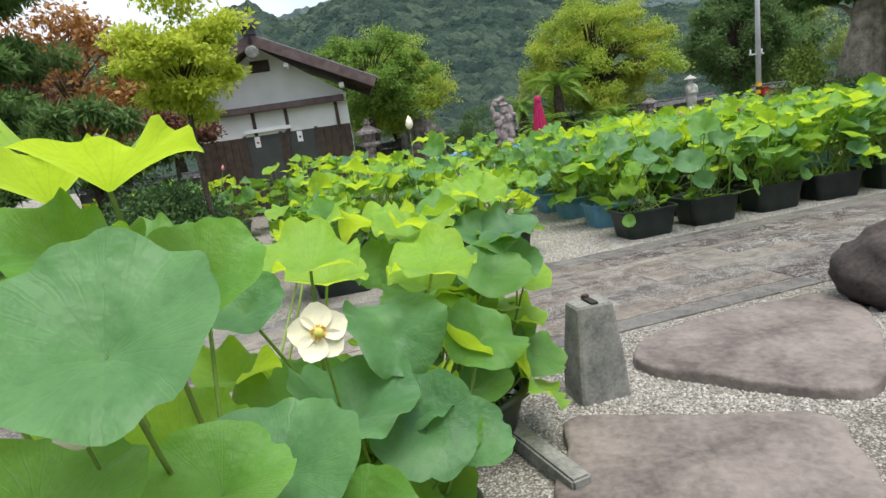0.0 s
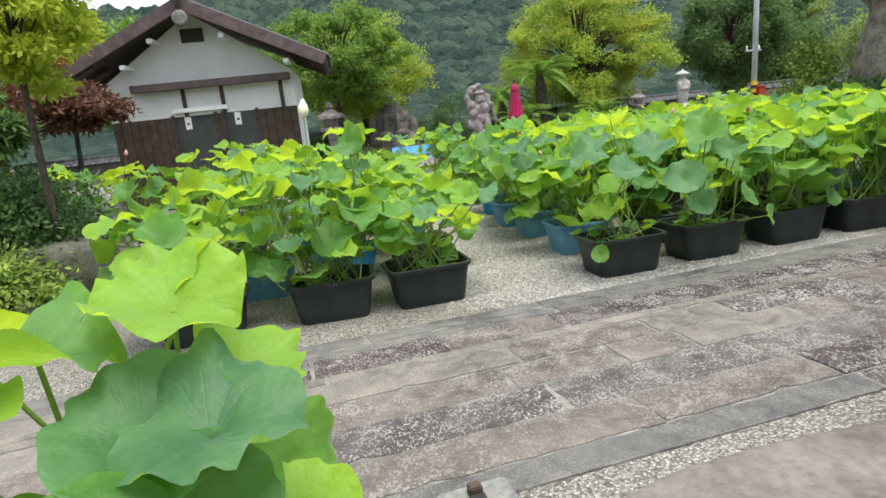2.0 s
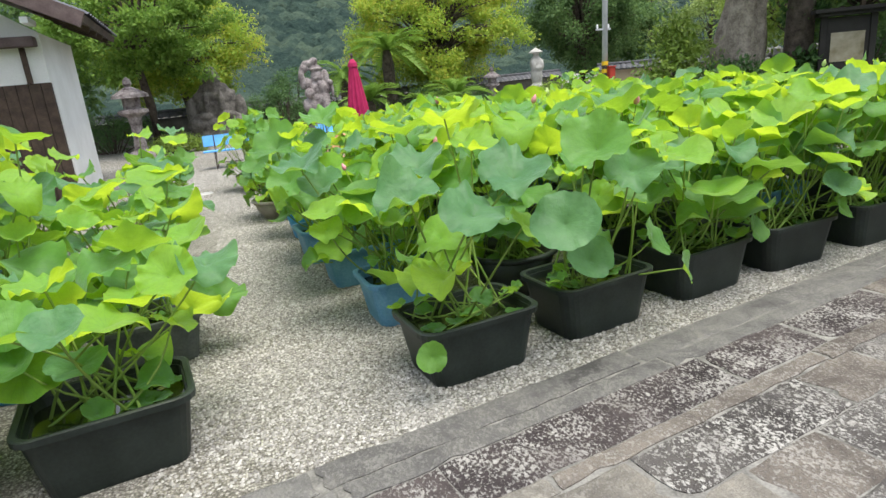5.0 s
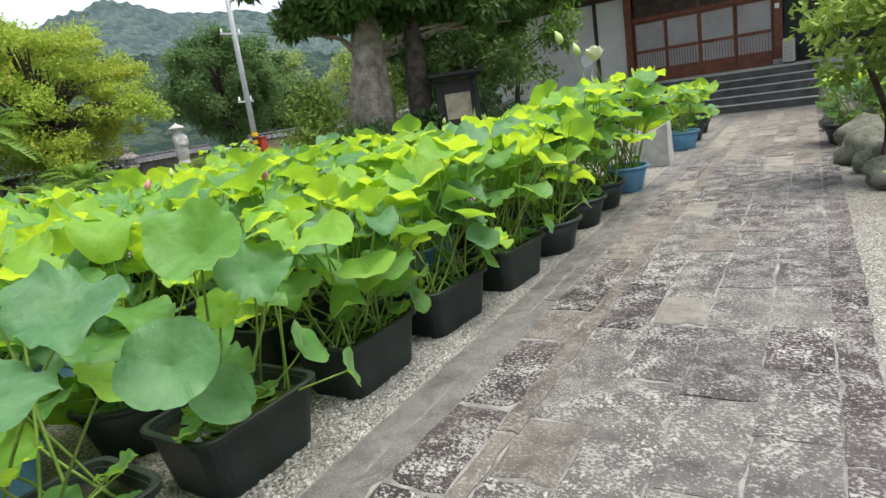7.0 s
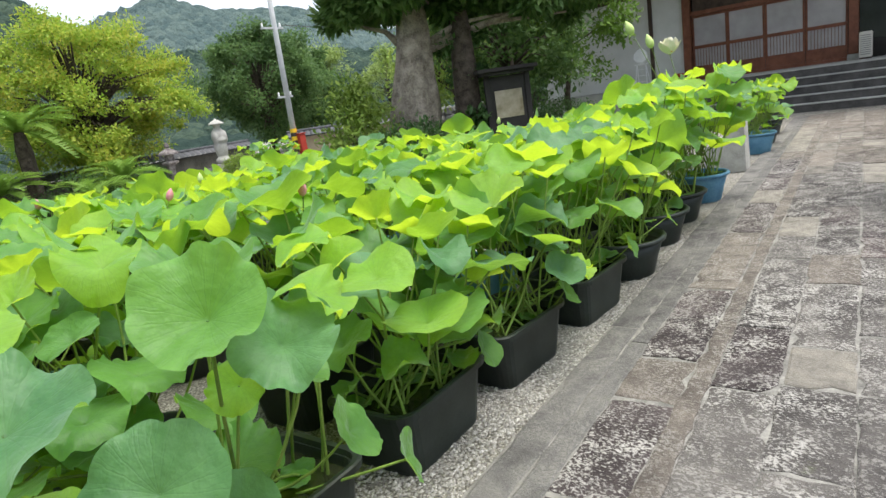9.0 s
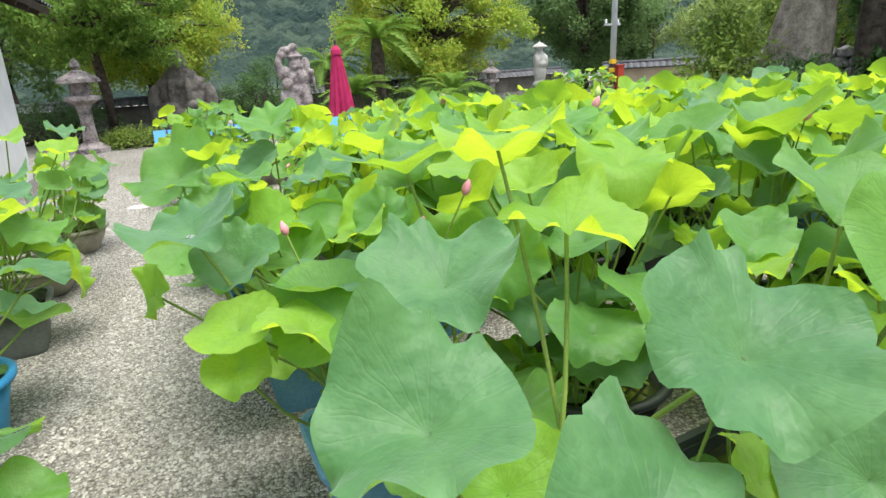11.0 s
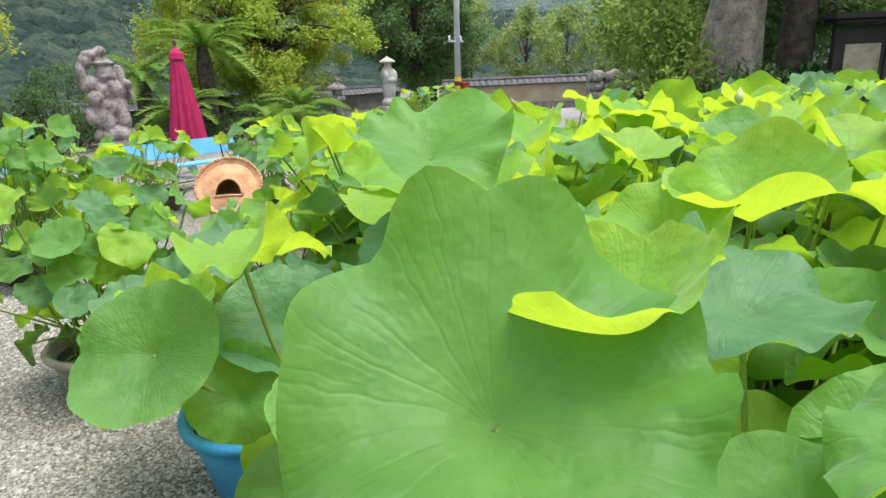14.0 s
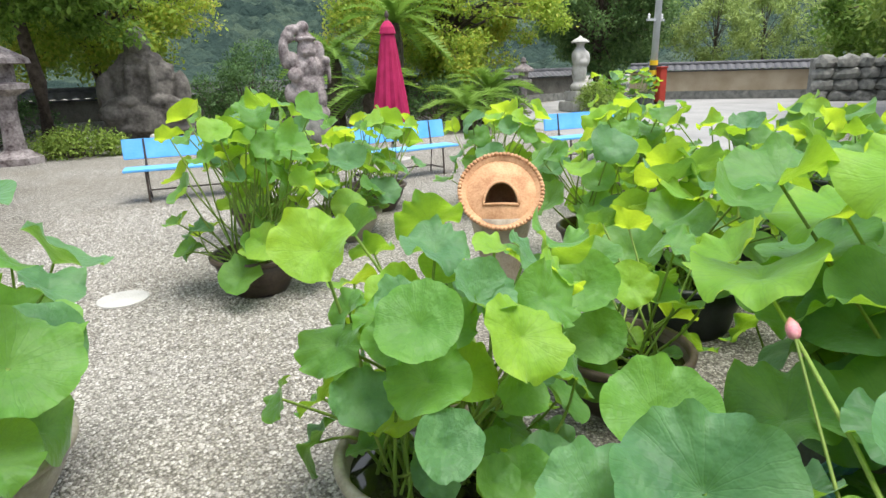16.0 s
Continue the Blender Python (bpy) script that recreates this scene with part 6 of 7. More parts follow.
def utility_pole():
    root = thing("utility_pole", pose(16.1, 28.7, 0, 0, 1.2, 0), "grey concrete utility pole with yellow and black sleeve", "pole")
    bm = bmesh.new()
    tube(bm, [(0, 0, 0), (0, 0, 9.5)], [0.125, 0.085], 14)
    part("shaft", bm, M["pole"], root, smooth=True)
    for k in range(6):
        bm = bmesh.new()
        tube(bm, [(0, 0, 0.5 + k * 0.16), (0, 0, 0.66 + k * 0.16)], [0.135, 0.135], 14)
        part("stripe", bm, M["yellow_paint"] if k % 2 else M["iron"], root)
    for z, w in ((2.72, 0.42), (5.4, 0.6), (7.2, 0.7)):
        part("cross_arm", boxed(-w, -0.05, z, w * 0.6, 0.05, z + 0.07), M["pole"], root)
        for x in (-w + 0.06, w * 0.4):
            bm = bmesh.new()
            lathe(bm, [(0.03, 0), (0.045, 0.04), (0.03, 0.09), (0.045, 0.12), (0.02, 0.16)], 10)
            part("insulator", bm, M["white_paint"], root, at=pose(x, 0, z + 0.07))
    for z, dy in ((5.55, 0), (7.35, 0.1)):
        bm = bmesh.new()
        tube(bm, [(0.3, 0, z)] + [(0.3 + 40 * t, -6 * t, z - 5 * t * (1 - t)) for t in (0.25, 0.5, 0.75, 1)], [0.012] * 5, 5)
        part("cable", bm, M["iron"], root)
    bx = thing("red_box", pose(16.3, 28.5, 0), "red painted metal box beside the pole", "box")
    part("case", boxed(-0.14, -0.14, 0.1, 0.14, 0.14, 1.2, 0.02), M["red_paint"], bx)
    part("cap", boxed(-0.17, -0.17, 1.202, 0.17, 0.17, 1.25, 0.015), M["red_paint"], bx)
    part("foot", boxed(-0.12, -0.12, 0, 0.12, 0.12, 0.098), M["iron"], bx)


utility_pole()


def sign_board():
    root = thing("notice_board", pose(12.05, 13.4, 0, 0, 0, -35), "dark wooden notice board with a small roof", "notice board")
    for x in (-0.38, 0.38):
        part("post", boxed(x - 0.05, -0.05, 0, x + 0.05, 0.05, 2.02, 0.006), M["interior"], root)
    part("panel", boxed(-0.329, -0.03, 0.95, 0.329, 0.03, 1.98, 0.006), M["interior"], root)
    p = part("poster", boxed(-0.26, -0.04, 1.22, 0.26, -0.032, 1.72), M["poster"], root, "faded landscape poster")
    part("roof", boxed(-0.56, -0.22, 2.06, 0.56, 0.22, 2.13, 0.01), M["interior"], root)
    part("roof_beam", boxed(-0.5, -0.16, 2.0, 0.5, 0.16, 2.058, 0.01), M["interior"], root)


M["poster"] = simple("faded_poster", (0.20, 0.17, 0.10), (0.42, 0.36, 0.28), 3, 0.5, 0.02, 0.001, fine=9)
sign_board()


# ---- clay jar, manhole, foreground stones ----
def clay_jar():
    root = thing("clay_jar", pose(3.22, 14.85, 0, 0, 0, -26), "terracotta jar with a crimped brim and arched mouth", "jar")
    bm = bmesh.new()
    lathe(bm, [(0.105, 0), (0.12, 0.03), (0.135, 0.14), (0.165, 0.28), (0.2, 0.42), (0.22, 0.52)], 28, wob=lambda a, z: 0.02 * math.sin(3 * a + 5 * z))
    part("base", bm, M["terracotta_pale"], root, "pale clay base", smooth=True)
    head = pose(0, 0, 0.64, 52, 0, 0)
    bm = bmesh.new()
    lathe(bm, [(0.13, -0.27), (0.2, -0.2), (0.235, -0.06), (0.25, 0.02), (0.288, 0.065), (0.292, 0.085), (0.27, 0.082), (0.235, 0.06)], 48, True, False)
    part("hood", bm, M["terracotta"], root, "orange terracotta hood", smooth=True, at=head)
    # the bulging front, open at the arch
    bm = bmesh.new()
    na, nr = 72, 22
    grid = [[bm.verts.new((0.236 * j / nr * math.cos(2 * math.pi * k / na), 0.236 * j / nr * math.sin(2 * math.pi * k / na), 0.06 + 0.055 * (1 - (j / nr) ** 2))) for k in range(na)] for j in range(1, nr + 1)]
    for a, b in zip(grid, grid[1:]):
        for k in range(na):
            q = (a[k], b[k], b[(k + 1) % na], a[(k + 1) % na])
            x, y = sum(v.co.x for v in q) / 4, sum(v.co.y for v in q) / 4 + 0.11
            if y < 0 or (x / 0.115) ** 2 + (y / 0.155) ** 2 > 1:
                bm.faces.new(q)
    part("face", bm, M["terracotta"], root, smooth=True, at=head)
    bm = bmesh.new()
    arch = [(0.118 * math.cos(radians(a)), -0.11 + 0.158 * math.sin(radians(a))) for a in range(0, 181, 12)]
    rim = arch + [(x, -0.112) for x in (-0.06, 0.0, 0.06, 0.118)]
    tube(bm, [(x, y, 0.062 + 0.055 * (1 - (x * x + y * y) / 0.0557)) for x, y in rim], [0.011] * len(rim), 8)
    part("mouth_lip", bm, M["terracotta"], root, smooth=True, at=head)
    bm = bmesh.new()
    for k in range(64):
        a = 2 * math.pi * k / 64
        r = bmesh.ops.create_icosphere(bm, subdivisions=1, radius=0.016)
        for v in r["verts"]:
            v.co = Vector((v.co.x * 1.1 + 0.281 * math.cos(a), v.co.y * 1.1 + 0.281 * math.sin(a), v.co.z * 0.9 + 0.083 + 0.004 * math.sin(k * 2.3)))
    part("crimped_rim", bm, M["terracotta"], root, smooth=True, at=head)


clay_jar()
bm = bmesh.new()
lathe(bm, [(0.17, 0), (0.17, 0.008), (0.16, 0.012)], 28)
mh = thing("manhole_cover", pose(0.7, 15.72, 0), "small pale round cover set in the gravel", "cover")
part("plate", bm, M["concrete"], mh)


def slab_stone(name, pts, h, mat, label, seed):
    """A flat stone with an uneven outline, from a few corners rounded off."""
    n = len(pts)
    out = []
    for k in range(n):
        a, b, c, d = (Vector(pts[(k + i) % n]) for i in (-1, 0, 1, 2))
        for t in (0, 0.2, 0.4, 0.6, 0.8):
            out.append(0.5 * ((2 * b) + (c - a) * t + (2 * a - 5 * b + 4 * c - d) * t * t + (3 * b - a - 3 * c + d) * t ** 3))
    cx = sum((p for p in out), Vector((0, 0))) / len(out)
    bm = bmesh.new()
    loops = []
    for z, s in ((-0.03, 1.015), (h - 0.02, 1.005), (h - 0.006, 0.998), (h, 0.985), (h + 0.002, 0.95), (h + 0.004, 0.7), (h + 0.004, 0.4), (h + 0.003, 0.15)):
        lp = []
        for p in out:
            w = 1 + 0.03 * noise.noise(Vector((p.x * 6, p.y * 6, seed))) + 0.012 * noise.noise(Vector((p.x * 17, p.y * 17, seed)))
            q = (p - cx) * s * w
            lp.append((q.x, q.y, z + (0.012 * noise.noise(Vector((q.x * 3, q.y * 3, seed))) if z > 0 else 0)))
        loops.append(lp)
    loft(bm, loops, False, True)
    root = thing(name, pose(cx.x, cx.y, 0), label, "stone")
    part("stone", bm, M[mat], root, smooth=True)


slab_stone("stepping_stone", [(0.88, 3.12), (1.3, 3.02), (1.75, 2.9), (2.1, 2.78), (2.08, 2.5), (1.9, 2.1), (1.4, 2.0), (0.95, 2.1), (0.64, 2.4), (0.78, 2.8)], 0.05, "pink_stone", "flat pinkish stepping stone set in gravel", 2.0)
slab_stone("stepping_stone", [(1.5, 3.85), (1.75, 4.12), (2.2, 4.3), (2.8, 4.42), (3.15, 4.4), (3.2, 4.0), (2.95, 3.5), (2.55, 2.98), (2.2, 3.02), (1.8, 3.35), (1.52, 3.6)], 0.07, "pink_stone", "large flat pinkish stepping stone in gravel", 5.0)
solid("boulder", rock_bm(0.44, 0.4, 0.36, 4, 4, 0.2), "dark_boulder", pose(3.66, 4.25, 0), "rounded dark brown boulder beside the path", "boulder")
st_ = thing("edging_stone", pose(0.62, 2.86, 0, 0, 0, 22), "narrow straight grey edging stone", "stone")
part("stone", boxed(-0.05, -0.42, 0, 0.06, 0.42, 0.10, 0.012), M["grey_stone"], st_)


def stone_post():
    root = thing("stone_post", pose(1.13, 3.47, 0, 0, 0, 12), "short weathered stone post with a slot on top", "post")
    bm = bmesh.new()
    def lp(s, z, y=1.0):
        return [(x * s, yy * s * y, z + 0.012 * noise.noise(Vector((x * 9, yy * 9, z * 6)))) for x, yy in rrect(0.155, 0.12, 0.025, 2)]
    loft(bm, [lp(1.08, 0), lp(1.05, 0.12), lp(0.95, 0.3), lp(0.84, 0.45), lp(0.76, 0.585), lp(0.7, 0.6)])
    part("body", bm, M["grey_stone"], root)
    # A solid dark block stands in for the shade inside the slot.
    part("slot", boxed(-0.022, -0.085, 0.5, 0.022, 0.02, 0.612), M["interior"], root, "dark block in place of the shaded mortise slot")
    part("stub", boxed(-0.02, 0.022, 0.58, 0.02, 0.06, 0.63, 0.004), M["dark_wood"], root)


stone_post()
wb = thing("stone_block", pose(12.72, 9.72, 0, 0, 0, 13), "upright grey granite block with a slanted top", "stone")
bm = bmesh.new()
loft(bm, [[(-0.2, -0.3, 0), (0.25, -0.3, 0), (0.25, 0.3, 0), (-0.2, 0.3, 0)], [(-0.17, -0.28, 0.72), (0.2, -0.28, 0.74), (0.2, 0.27, 0.42), (-0.17, 0.27, 0.4)]])
bmesh.ops.bevel(bm, geom=bm.edges[:], offset=0.015, segments=2, affect="EDGES")
part("block", bm, M["pale_statue"], wb)

rnd = random.Random(77)
for k, (x, y, s) in enumerate(((-2.62, 7.4, 0.36), (-2.75, 8.75, 0.36), (-2.9, 6.9, 0.42), (-3.0, 9.4, 0.34), (-3.2, 10.2, 0.4), (-3.6, 11.0, 0.36), (-3.1, 6.1, 0.4), (-4.1, 11.6, 0.3),
                                (10.9, 6.05, 0.28), (11.7, 6.3, 0.32), (12.5, 6.55, 0.4), (13.3, 6.8, 0.36), (14.6, 6.9, 0.4), (16.0, 7.4, 0.42), (17.6, 7.8, 0.4), (9.9, 5.75, 0.2))):
    solid("rock", rock_bm(s * rnd.uniform(0.9, 1.3), s * rnd.uniform(0.8, 1.1), s * rnd.uniform(0.6, 0.85), k + 11, 3, 0.42), "mossy_rock", pose(x, y, 0, 0, 0, rnd.uniform(0, 180)), "rough mossy grey edging rock", "rock")

solid("edging_block", rock_bm(0.46, 0.34, 0.62, 31, 4, 0.16, 0.62), "mossy_rock", pose(-2.72, 8.35, 0, 0, 0, 35), "squared mossy grey edging stone beside the gravel", "stone")

# ---- the lotuses ----
U, V = Vector((math.cos(radians(11)), math.sin(radians(11)))), Vector((-math.sin(radians(11)), math.cos(radians(11))))
# the plants at the start of the walk, which the camera brushes past
lotus(-0.42, 1.45, "roundblack", 26, 0.3, 1.2, 0.4, 0.165, heroes=[
    (-0.29, 0.95, 1.47, 0.21, (0.2, -0.45, 0.8), LO, 0), (-0.39, 1.3, 1.73, 0.205, (0.05, 0.12, 0.98), LY, 3), (-0.64, 1.5, 1.71, 0.19, (-0.1, 0.12, 0.98), LY, 7),
    (-0.5, 1.26, 1.6, 0.17, (0.2, -0.2, 0.9), L0, 1), (-0.29, 1.44, 1.48, 0.15, (0.3, -0.5, 0.7), L0, 0), (-0.45, 0.92, 1.22, 0.17, (0.3, -0.2, 0.9), L0, 8),
    (-0.22, 1.1, 1.1, 0.15, (0.2, -0.3, 0.9), L0, 0), (-0.55, 1.75, 1.5, 0.15, (0.1, -0.5, 0.8), L0, 1), (-0.62, 1.1, 1.45, 0.16, (0.4, -0.3, 0.8), LY, 7), (-0.28, 2.70, 1.35, 0.18, (-0.1, 0.1, 0.98), LY, 6), (-0.37, 2.80, 1.21, 0.17, (0, -0.1, 0.98), L0, 1), (-0.17, 2.32, 1.21, 0.17, (0.1, -0.2, 0.95), LY, 0)],
    buds=[(-0.36, 0.95, 1.32, "petal_white", 1.0)])
lotus(-0.05, 2.05, "roundblack", 24, 0.3, 0.98, 0.36, 0.17, heroes=[
    (-0.14, 1.94, 1.36, 0.185, (0.1, -0.2, 0.95), LY, 1), (0.09, 1.90, 1.11, 0.18, (0.3, -0.6, 0.7), LO, 5), (-0.22, 1.84, 0.92, 0.215, (0.2, -0.5, 0.8), L0, 8),
    (0.39, 2.08, 0.98, 0.17, (0.3, -0.5, 0.7), L0, 6), (0.16, 1.74, 0.83, 0.18, (0.1, -0.6, 0.7), LO, 8), (-0.31, 1.73, 1.3, 0.13, (0.1, -0.5, 0.8), LO, 0),
    (0.3, 1.85, 0.72, 0.14, (0.3, -0.5, 0.7), LO, 0), (0.22, 2.2, 1.18, 0.15, (0.0, -0.3, 0.9), LY, 3), (0.25, 2.07, 1.26, 0.17, (0.1, -0.25, 0.95), LY, 1)],
    flowers=[(-0.09, 1.65, 1.23, "petal_white", -18, 0.68, 1, (0.25, -0.9, 0.25))])
lotus(0.3, 3.12, "roundblack", 24, 0.3, 0.95, 0.42, 0.165, heroes=[
    (0.517, 2.964, 1.152, 0.176, (0.2, -0.4, 0.85), LO, 0), (0.517, 2.715, 1.046, 0.18, (0.2, -0.5, 0.8), L0, 8), (0.477, 3.338, 1.337, 0.17, (-0.3, -0.3, 0.85), LY, 3),
    (0.141, 2.92, 1.25, 0.19, (0.2, -0.2, 0.9), LY, 1), (0.051, 3.23, 1.28, 0.17, (-0.3, 0.1, 0.9), LY, 2), (0.694, 3.214, 0.945, 0.16, (0.8, -0.4, 0.4), L0, 4),
    (0.603, 3.266, 1.18, 0.16, (0.6, 0.0, 0.8), LY, 6), (0.15, 2.75, 1.0, 0.17, (-0.2, -0.4, 0.9), L0, 1), (0.38, 2.9, 0.85, 0.16, (0.1, -0.4, 0.9), L0, 11),
    (0.61, 2.88, 1.04, 0.16, (0.2, -0.6, 0.75), LO, 0), (-0.02, 2.98, 1.11, 0.16, (-0.2, -0.45, 0.85), L0, 11), (0.24, 2.74, 1.30, 0.17, (0, 0.1, 0.98), LY, 1), (0.53, 3.15, 1.36, 0.16, (0.1, -0.35, 0.92), LY, 1), (-0.05, 3.11, 1.30, 0.17, (-0.2, 0.1, 0.97), LY, 5), (0.30, 3.06, 1.31, 0.16, (0, 0, 1), L0, 5), (0.64, 2.94, 1.18, 0.18, (0.1, -0.2, 0.97), LO, 6), (0.64, 3.25, 0.59, 0.13, (0.3, -0.6, 0.7), L0, 0), (0.31, 3.24, 0.84, 0.16, (0.1, -0.4, 0.9), L0, 8)])
# front row beside the paving
lotus(2.93, 7.6, "black", 6, 0.55, 0.95, 0.4, 0.15, dense_low=12, heroes=[
    (3.16, 7.27, 1.15, 0.20, (-0.1, -0.45, 0.85), LO, 1), (2.88, 7.12, 1.02, 0.19, (0.1, -0.4, 0.85), LO, 2), (2.62, 7.36, 1.08, 0.20, (-0.2, -0.3, 0.9), LO, 10),
    (3.2, 7.25, 0.9, 0.12, (0.4, -0.6, 0.6), LY, 4), (3.05, 8.1, 1.42, 0.21, (0.1, 0.3, 0.9), LY, 2), (3.13, 7.85, 1.24, 0.19, (0.1, -0.2, 0.95), LY, 6), (2.76, 7.7, 1.2, 0.18, (-0.2, -0.3, 0.9), LO, 1),
    (2.62, 7.20, 0.28, 0.085, (-0.2, -0.8, 0.4), L0, 8)])
lotus(3.85, 7.83, "black", 8, 0.6, 1.1, 0.42, 0.16, dense_low=9, heroes=[
    (3.66, 7.32, 1.23, 0.20, (-0.4, -0.55, 0.7), L0, 3), (3.83, 7.26, 1.10, 0.17, (-0.2, -0.6, 0.7), LO, 1), (3.4, 7.2, 0.88, 0.19, (-0.3, -0.6, 0.6), LO, 8), (3.98, 7.3, 1.2, 0.14, (0.5, -0.4, 0.6), LY, 9),
    (3.76, 7.62, 1.27, 0.19, (0, -0.3, 0.9), L0, 1), (4.1, 7.45, 0.62, 0.13, (0.5, -0.6, 0.5), L0, 8), (3.62, 7.35, 0.6, 0.14, (-0.2, -0.6, 0.6), LO, 0), (4.28, 7.4, 0.42, 0.11, (0.7, -0.6, 0.3), L0, 8)])
FRONT = ((4.58, 7.80), (5.5, 7.96), (6.5, 8.1), (7.45, 8.28), (8.45, 8.55), (9.36, 8.78), (10.4, 8.92))
for k, (x, y) in enumerate(FRONT):
    c = Vector((x, y)) + U * 0.29 + V * 0.2
    extra = dict(flowers=[(10.76, 9.55, 1.85, "petal_white", 38, 1.7, 2, (0, 0, 1))], buds=[(10.43, 9.85, 2.15, "bud_green", 1.5), (10.42, 9.6, 1.95, "bud_green", 1.4)]) if k == 6 else {}
    lotus(c.x, c.y, "black" if k < 3 else ("roundgrey" if k == 6 else "roundblack"), 31, 0.55 + 0.03 * k, 1.25 + 0.066 * k, 0.5 + 0.01 * k, 0.18 + 0.003 * k, dense_low=8, heroes=[(c.x + 0.3, c.y - 0.28, 0.45, 0.11, (0.4, -0.7, 0.4), L0, 8)] if k < 4 else (), **extra)
# left edge of the large bed, along the aisle
lotus(2.78, 8.58, "blue", 20, 0.34, 0.95, 0.5, 0.165, keep=2.12, heroes=[
    (2.60, 8.40, 0.88, 0.235, (-0.45, -0.35, 0.8), L0, 8), (2.16, 8.68, 1.14, 0.215, (-0.25, -0.12, 0.95), LO, 1), (2.30, 8.80, 0.98, 0.17, (-0.2, -0.5, 0.8), LO, 3), (2.27, 8.48, 0.86, 0.155, (-0.2, -0.3, 0.9), LY, 8),
    (2.89, 8.56, 1.31, 0.27, (-0.08, 0.12, 0.98), L0, 8), (1.98, 8.8, 0.92, 0.11, (-0.6, -0.5, 0.5), LY, 9), (3.07, 8.66, 0.87, 0.18, (-0.1, -0.1, 0.95), L0, 6), (3.25, 8.6, 0.92, 0.19, (-0.2, -0.3, 0.9), L0, 1), (3.1, 8.62, 1.02, 0.2, (-0.1, -0.1, 0.98), LY, 6), (2.9, 9.12, 1.01, 0.146, (-0.5, -0.5, 0.7), L0, 1), (3.39, 8.79, 1.05, 0.2, (-0.2, -0.3, 0.93), L0, 6)],
    buds=[(2.91, 8.49, 1.1, "petal_pink", 0.5), (2.47, 8.77, 1.08, "petal_pink", 0.45), (3.06, 8.45, 1.22, "petal_pink", 0.46)])
lotus(2.58, 9.6, "blue", 30, 0.34, 1.12, 0.54, 0.165, keep=2.0, heroes=[
    (2.073, 9.19, 0.985, 0.163, (-0.4, -0.7, 0.6), L0, 0), (2.02, 9.735, 1.2, 0.235, (-0.3, -0.42, 0.85), L0, 1), (2.2, 9.5, 1.02, 0.18, (-0.1, -0.4, 0.9), L0, 3),
    (2.62, 9.53, 0.93, 0.19, (-0.1, -0.3, 0.9), L0, 5), (2.70, 9.85, 1.10, 0.19, (-0.1, -0.2, 0.95), LO, 6), (3.06, 9.41, 0.91, 0.13, (-0.5, -0.4, 0.7), L0, 0), (2.195, 9.706, 1.25, 0.135, (-0.2, 0.3, 0.9), LY, 7), (2.32, 9.41, 1.2, 0.15, (-0.1, 0.1, 0.95), L0, 2), (3.2, 9.63, 1.2, 0.17, (-0.4, -0.4, 0.8), L0, 5), (3.04, 9.3, 0.88, 0.15, (-0.4, -0.6, 0.6), L0, 0)],
    buds=[(2.2, 9.72, 1.02, "bud_green", 0.9)])
lotus(2.42, 10.46, "blue", 20, 0.42, 1.05, 0.52, 0.16, keep=1.84, heroes=[
    (2.5, 10.54, 1.355, 0.20, (-0.25, -0.35, 0.9), L0, 1), (1.83, 10.62, 1.01, 0.16, (-0.4, -0.6, 0.65), L0, 8), (2.13, 10.64, 0.98, 0.16, (-0.3, -0.5, 0.75), LO, 0), (2.39, 10.41, 1.11, 0.18, (-0.5, -0.4, 0.7), LO, 8),
    (2.2, 10.2, 0.98, 0.18, (-0.5, -0.3, 0.8), L0, 8), (2.24, 10.94, 1.08, 0.16, (0.1, 0.1, 0.95), LY, 2), (1.98, 10.57, 0.88, 0.12, (-0.3, -0.7, 0.6), L0, 4), (2.09, 10.33, 0.92, 0.12, (-0.4, -0.5, 0.7), L0, 0), (2.74, 10.58, 1.22, 0.15, (0.1, 0.2, 0.95), LY, 5), (2.02, 10.56, 1.2, 0.12, (-0.1, 0.25, 0.95), LY, 5), (2.91, 10.5, 1.1, 0.15, (-0.1, 0.1, 0.95), L0, 1)])
lotus(2.3, 11.5, "vivid", 16, 0.38, 0.85, 0.44, 0.14, keep=1.8, heroes=[
    (2.10, 11.40, 0.83, 0.11, (-0.5, -0.3, 0.8), LY, 7), (2.27, 11.53, 0.93, 0.16, (-0.2, -0.3, 0.9), LO, 1), (1.87, 11.62, 0.70, 0.13, (-0.3, -0.4, 0.8), L0, 0), (1.95, 11.93, 0.69, 0.14, (-0.2, -0.3, 0.9), LO, 3),
    (2.72, 12.3, 0.93, 0.2, (-0.1, 0.2, 0.95), LY, 2), (2.108, 11.854, 0.754, 0.167, (-0.45, -0.4, 0.8), LO, 1), (2.22, 12.1, 0.73, 0.14, (-0.3, -0.4, 0.8), L0, 3)], buds=[(2.62, 12.1, 0.85, "petal_pink", 0.5)])
dew = Mat("clear_water", 0.03, 0, 0.5)
dew.colour((0.95, 0.98, 0.98))
dew.b.inputs["Transmission Weight"].default_value = 0.9
dew.b.inputs["IOR"].default_value = 1.33
M["dew"] = dew.m
bm = bmesh.new()
lathe(bm, [(0.004, -0.006), (0.017, -0.002), (0.02, 0.003), (0.015, 0.008), (0.005, 0.011)], 20)
solid("water_drop", bm, "dew", pose(2.157, 8.678, 1.136), "clear rain drop resting in a lotus leaf", "drop")
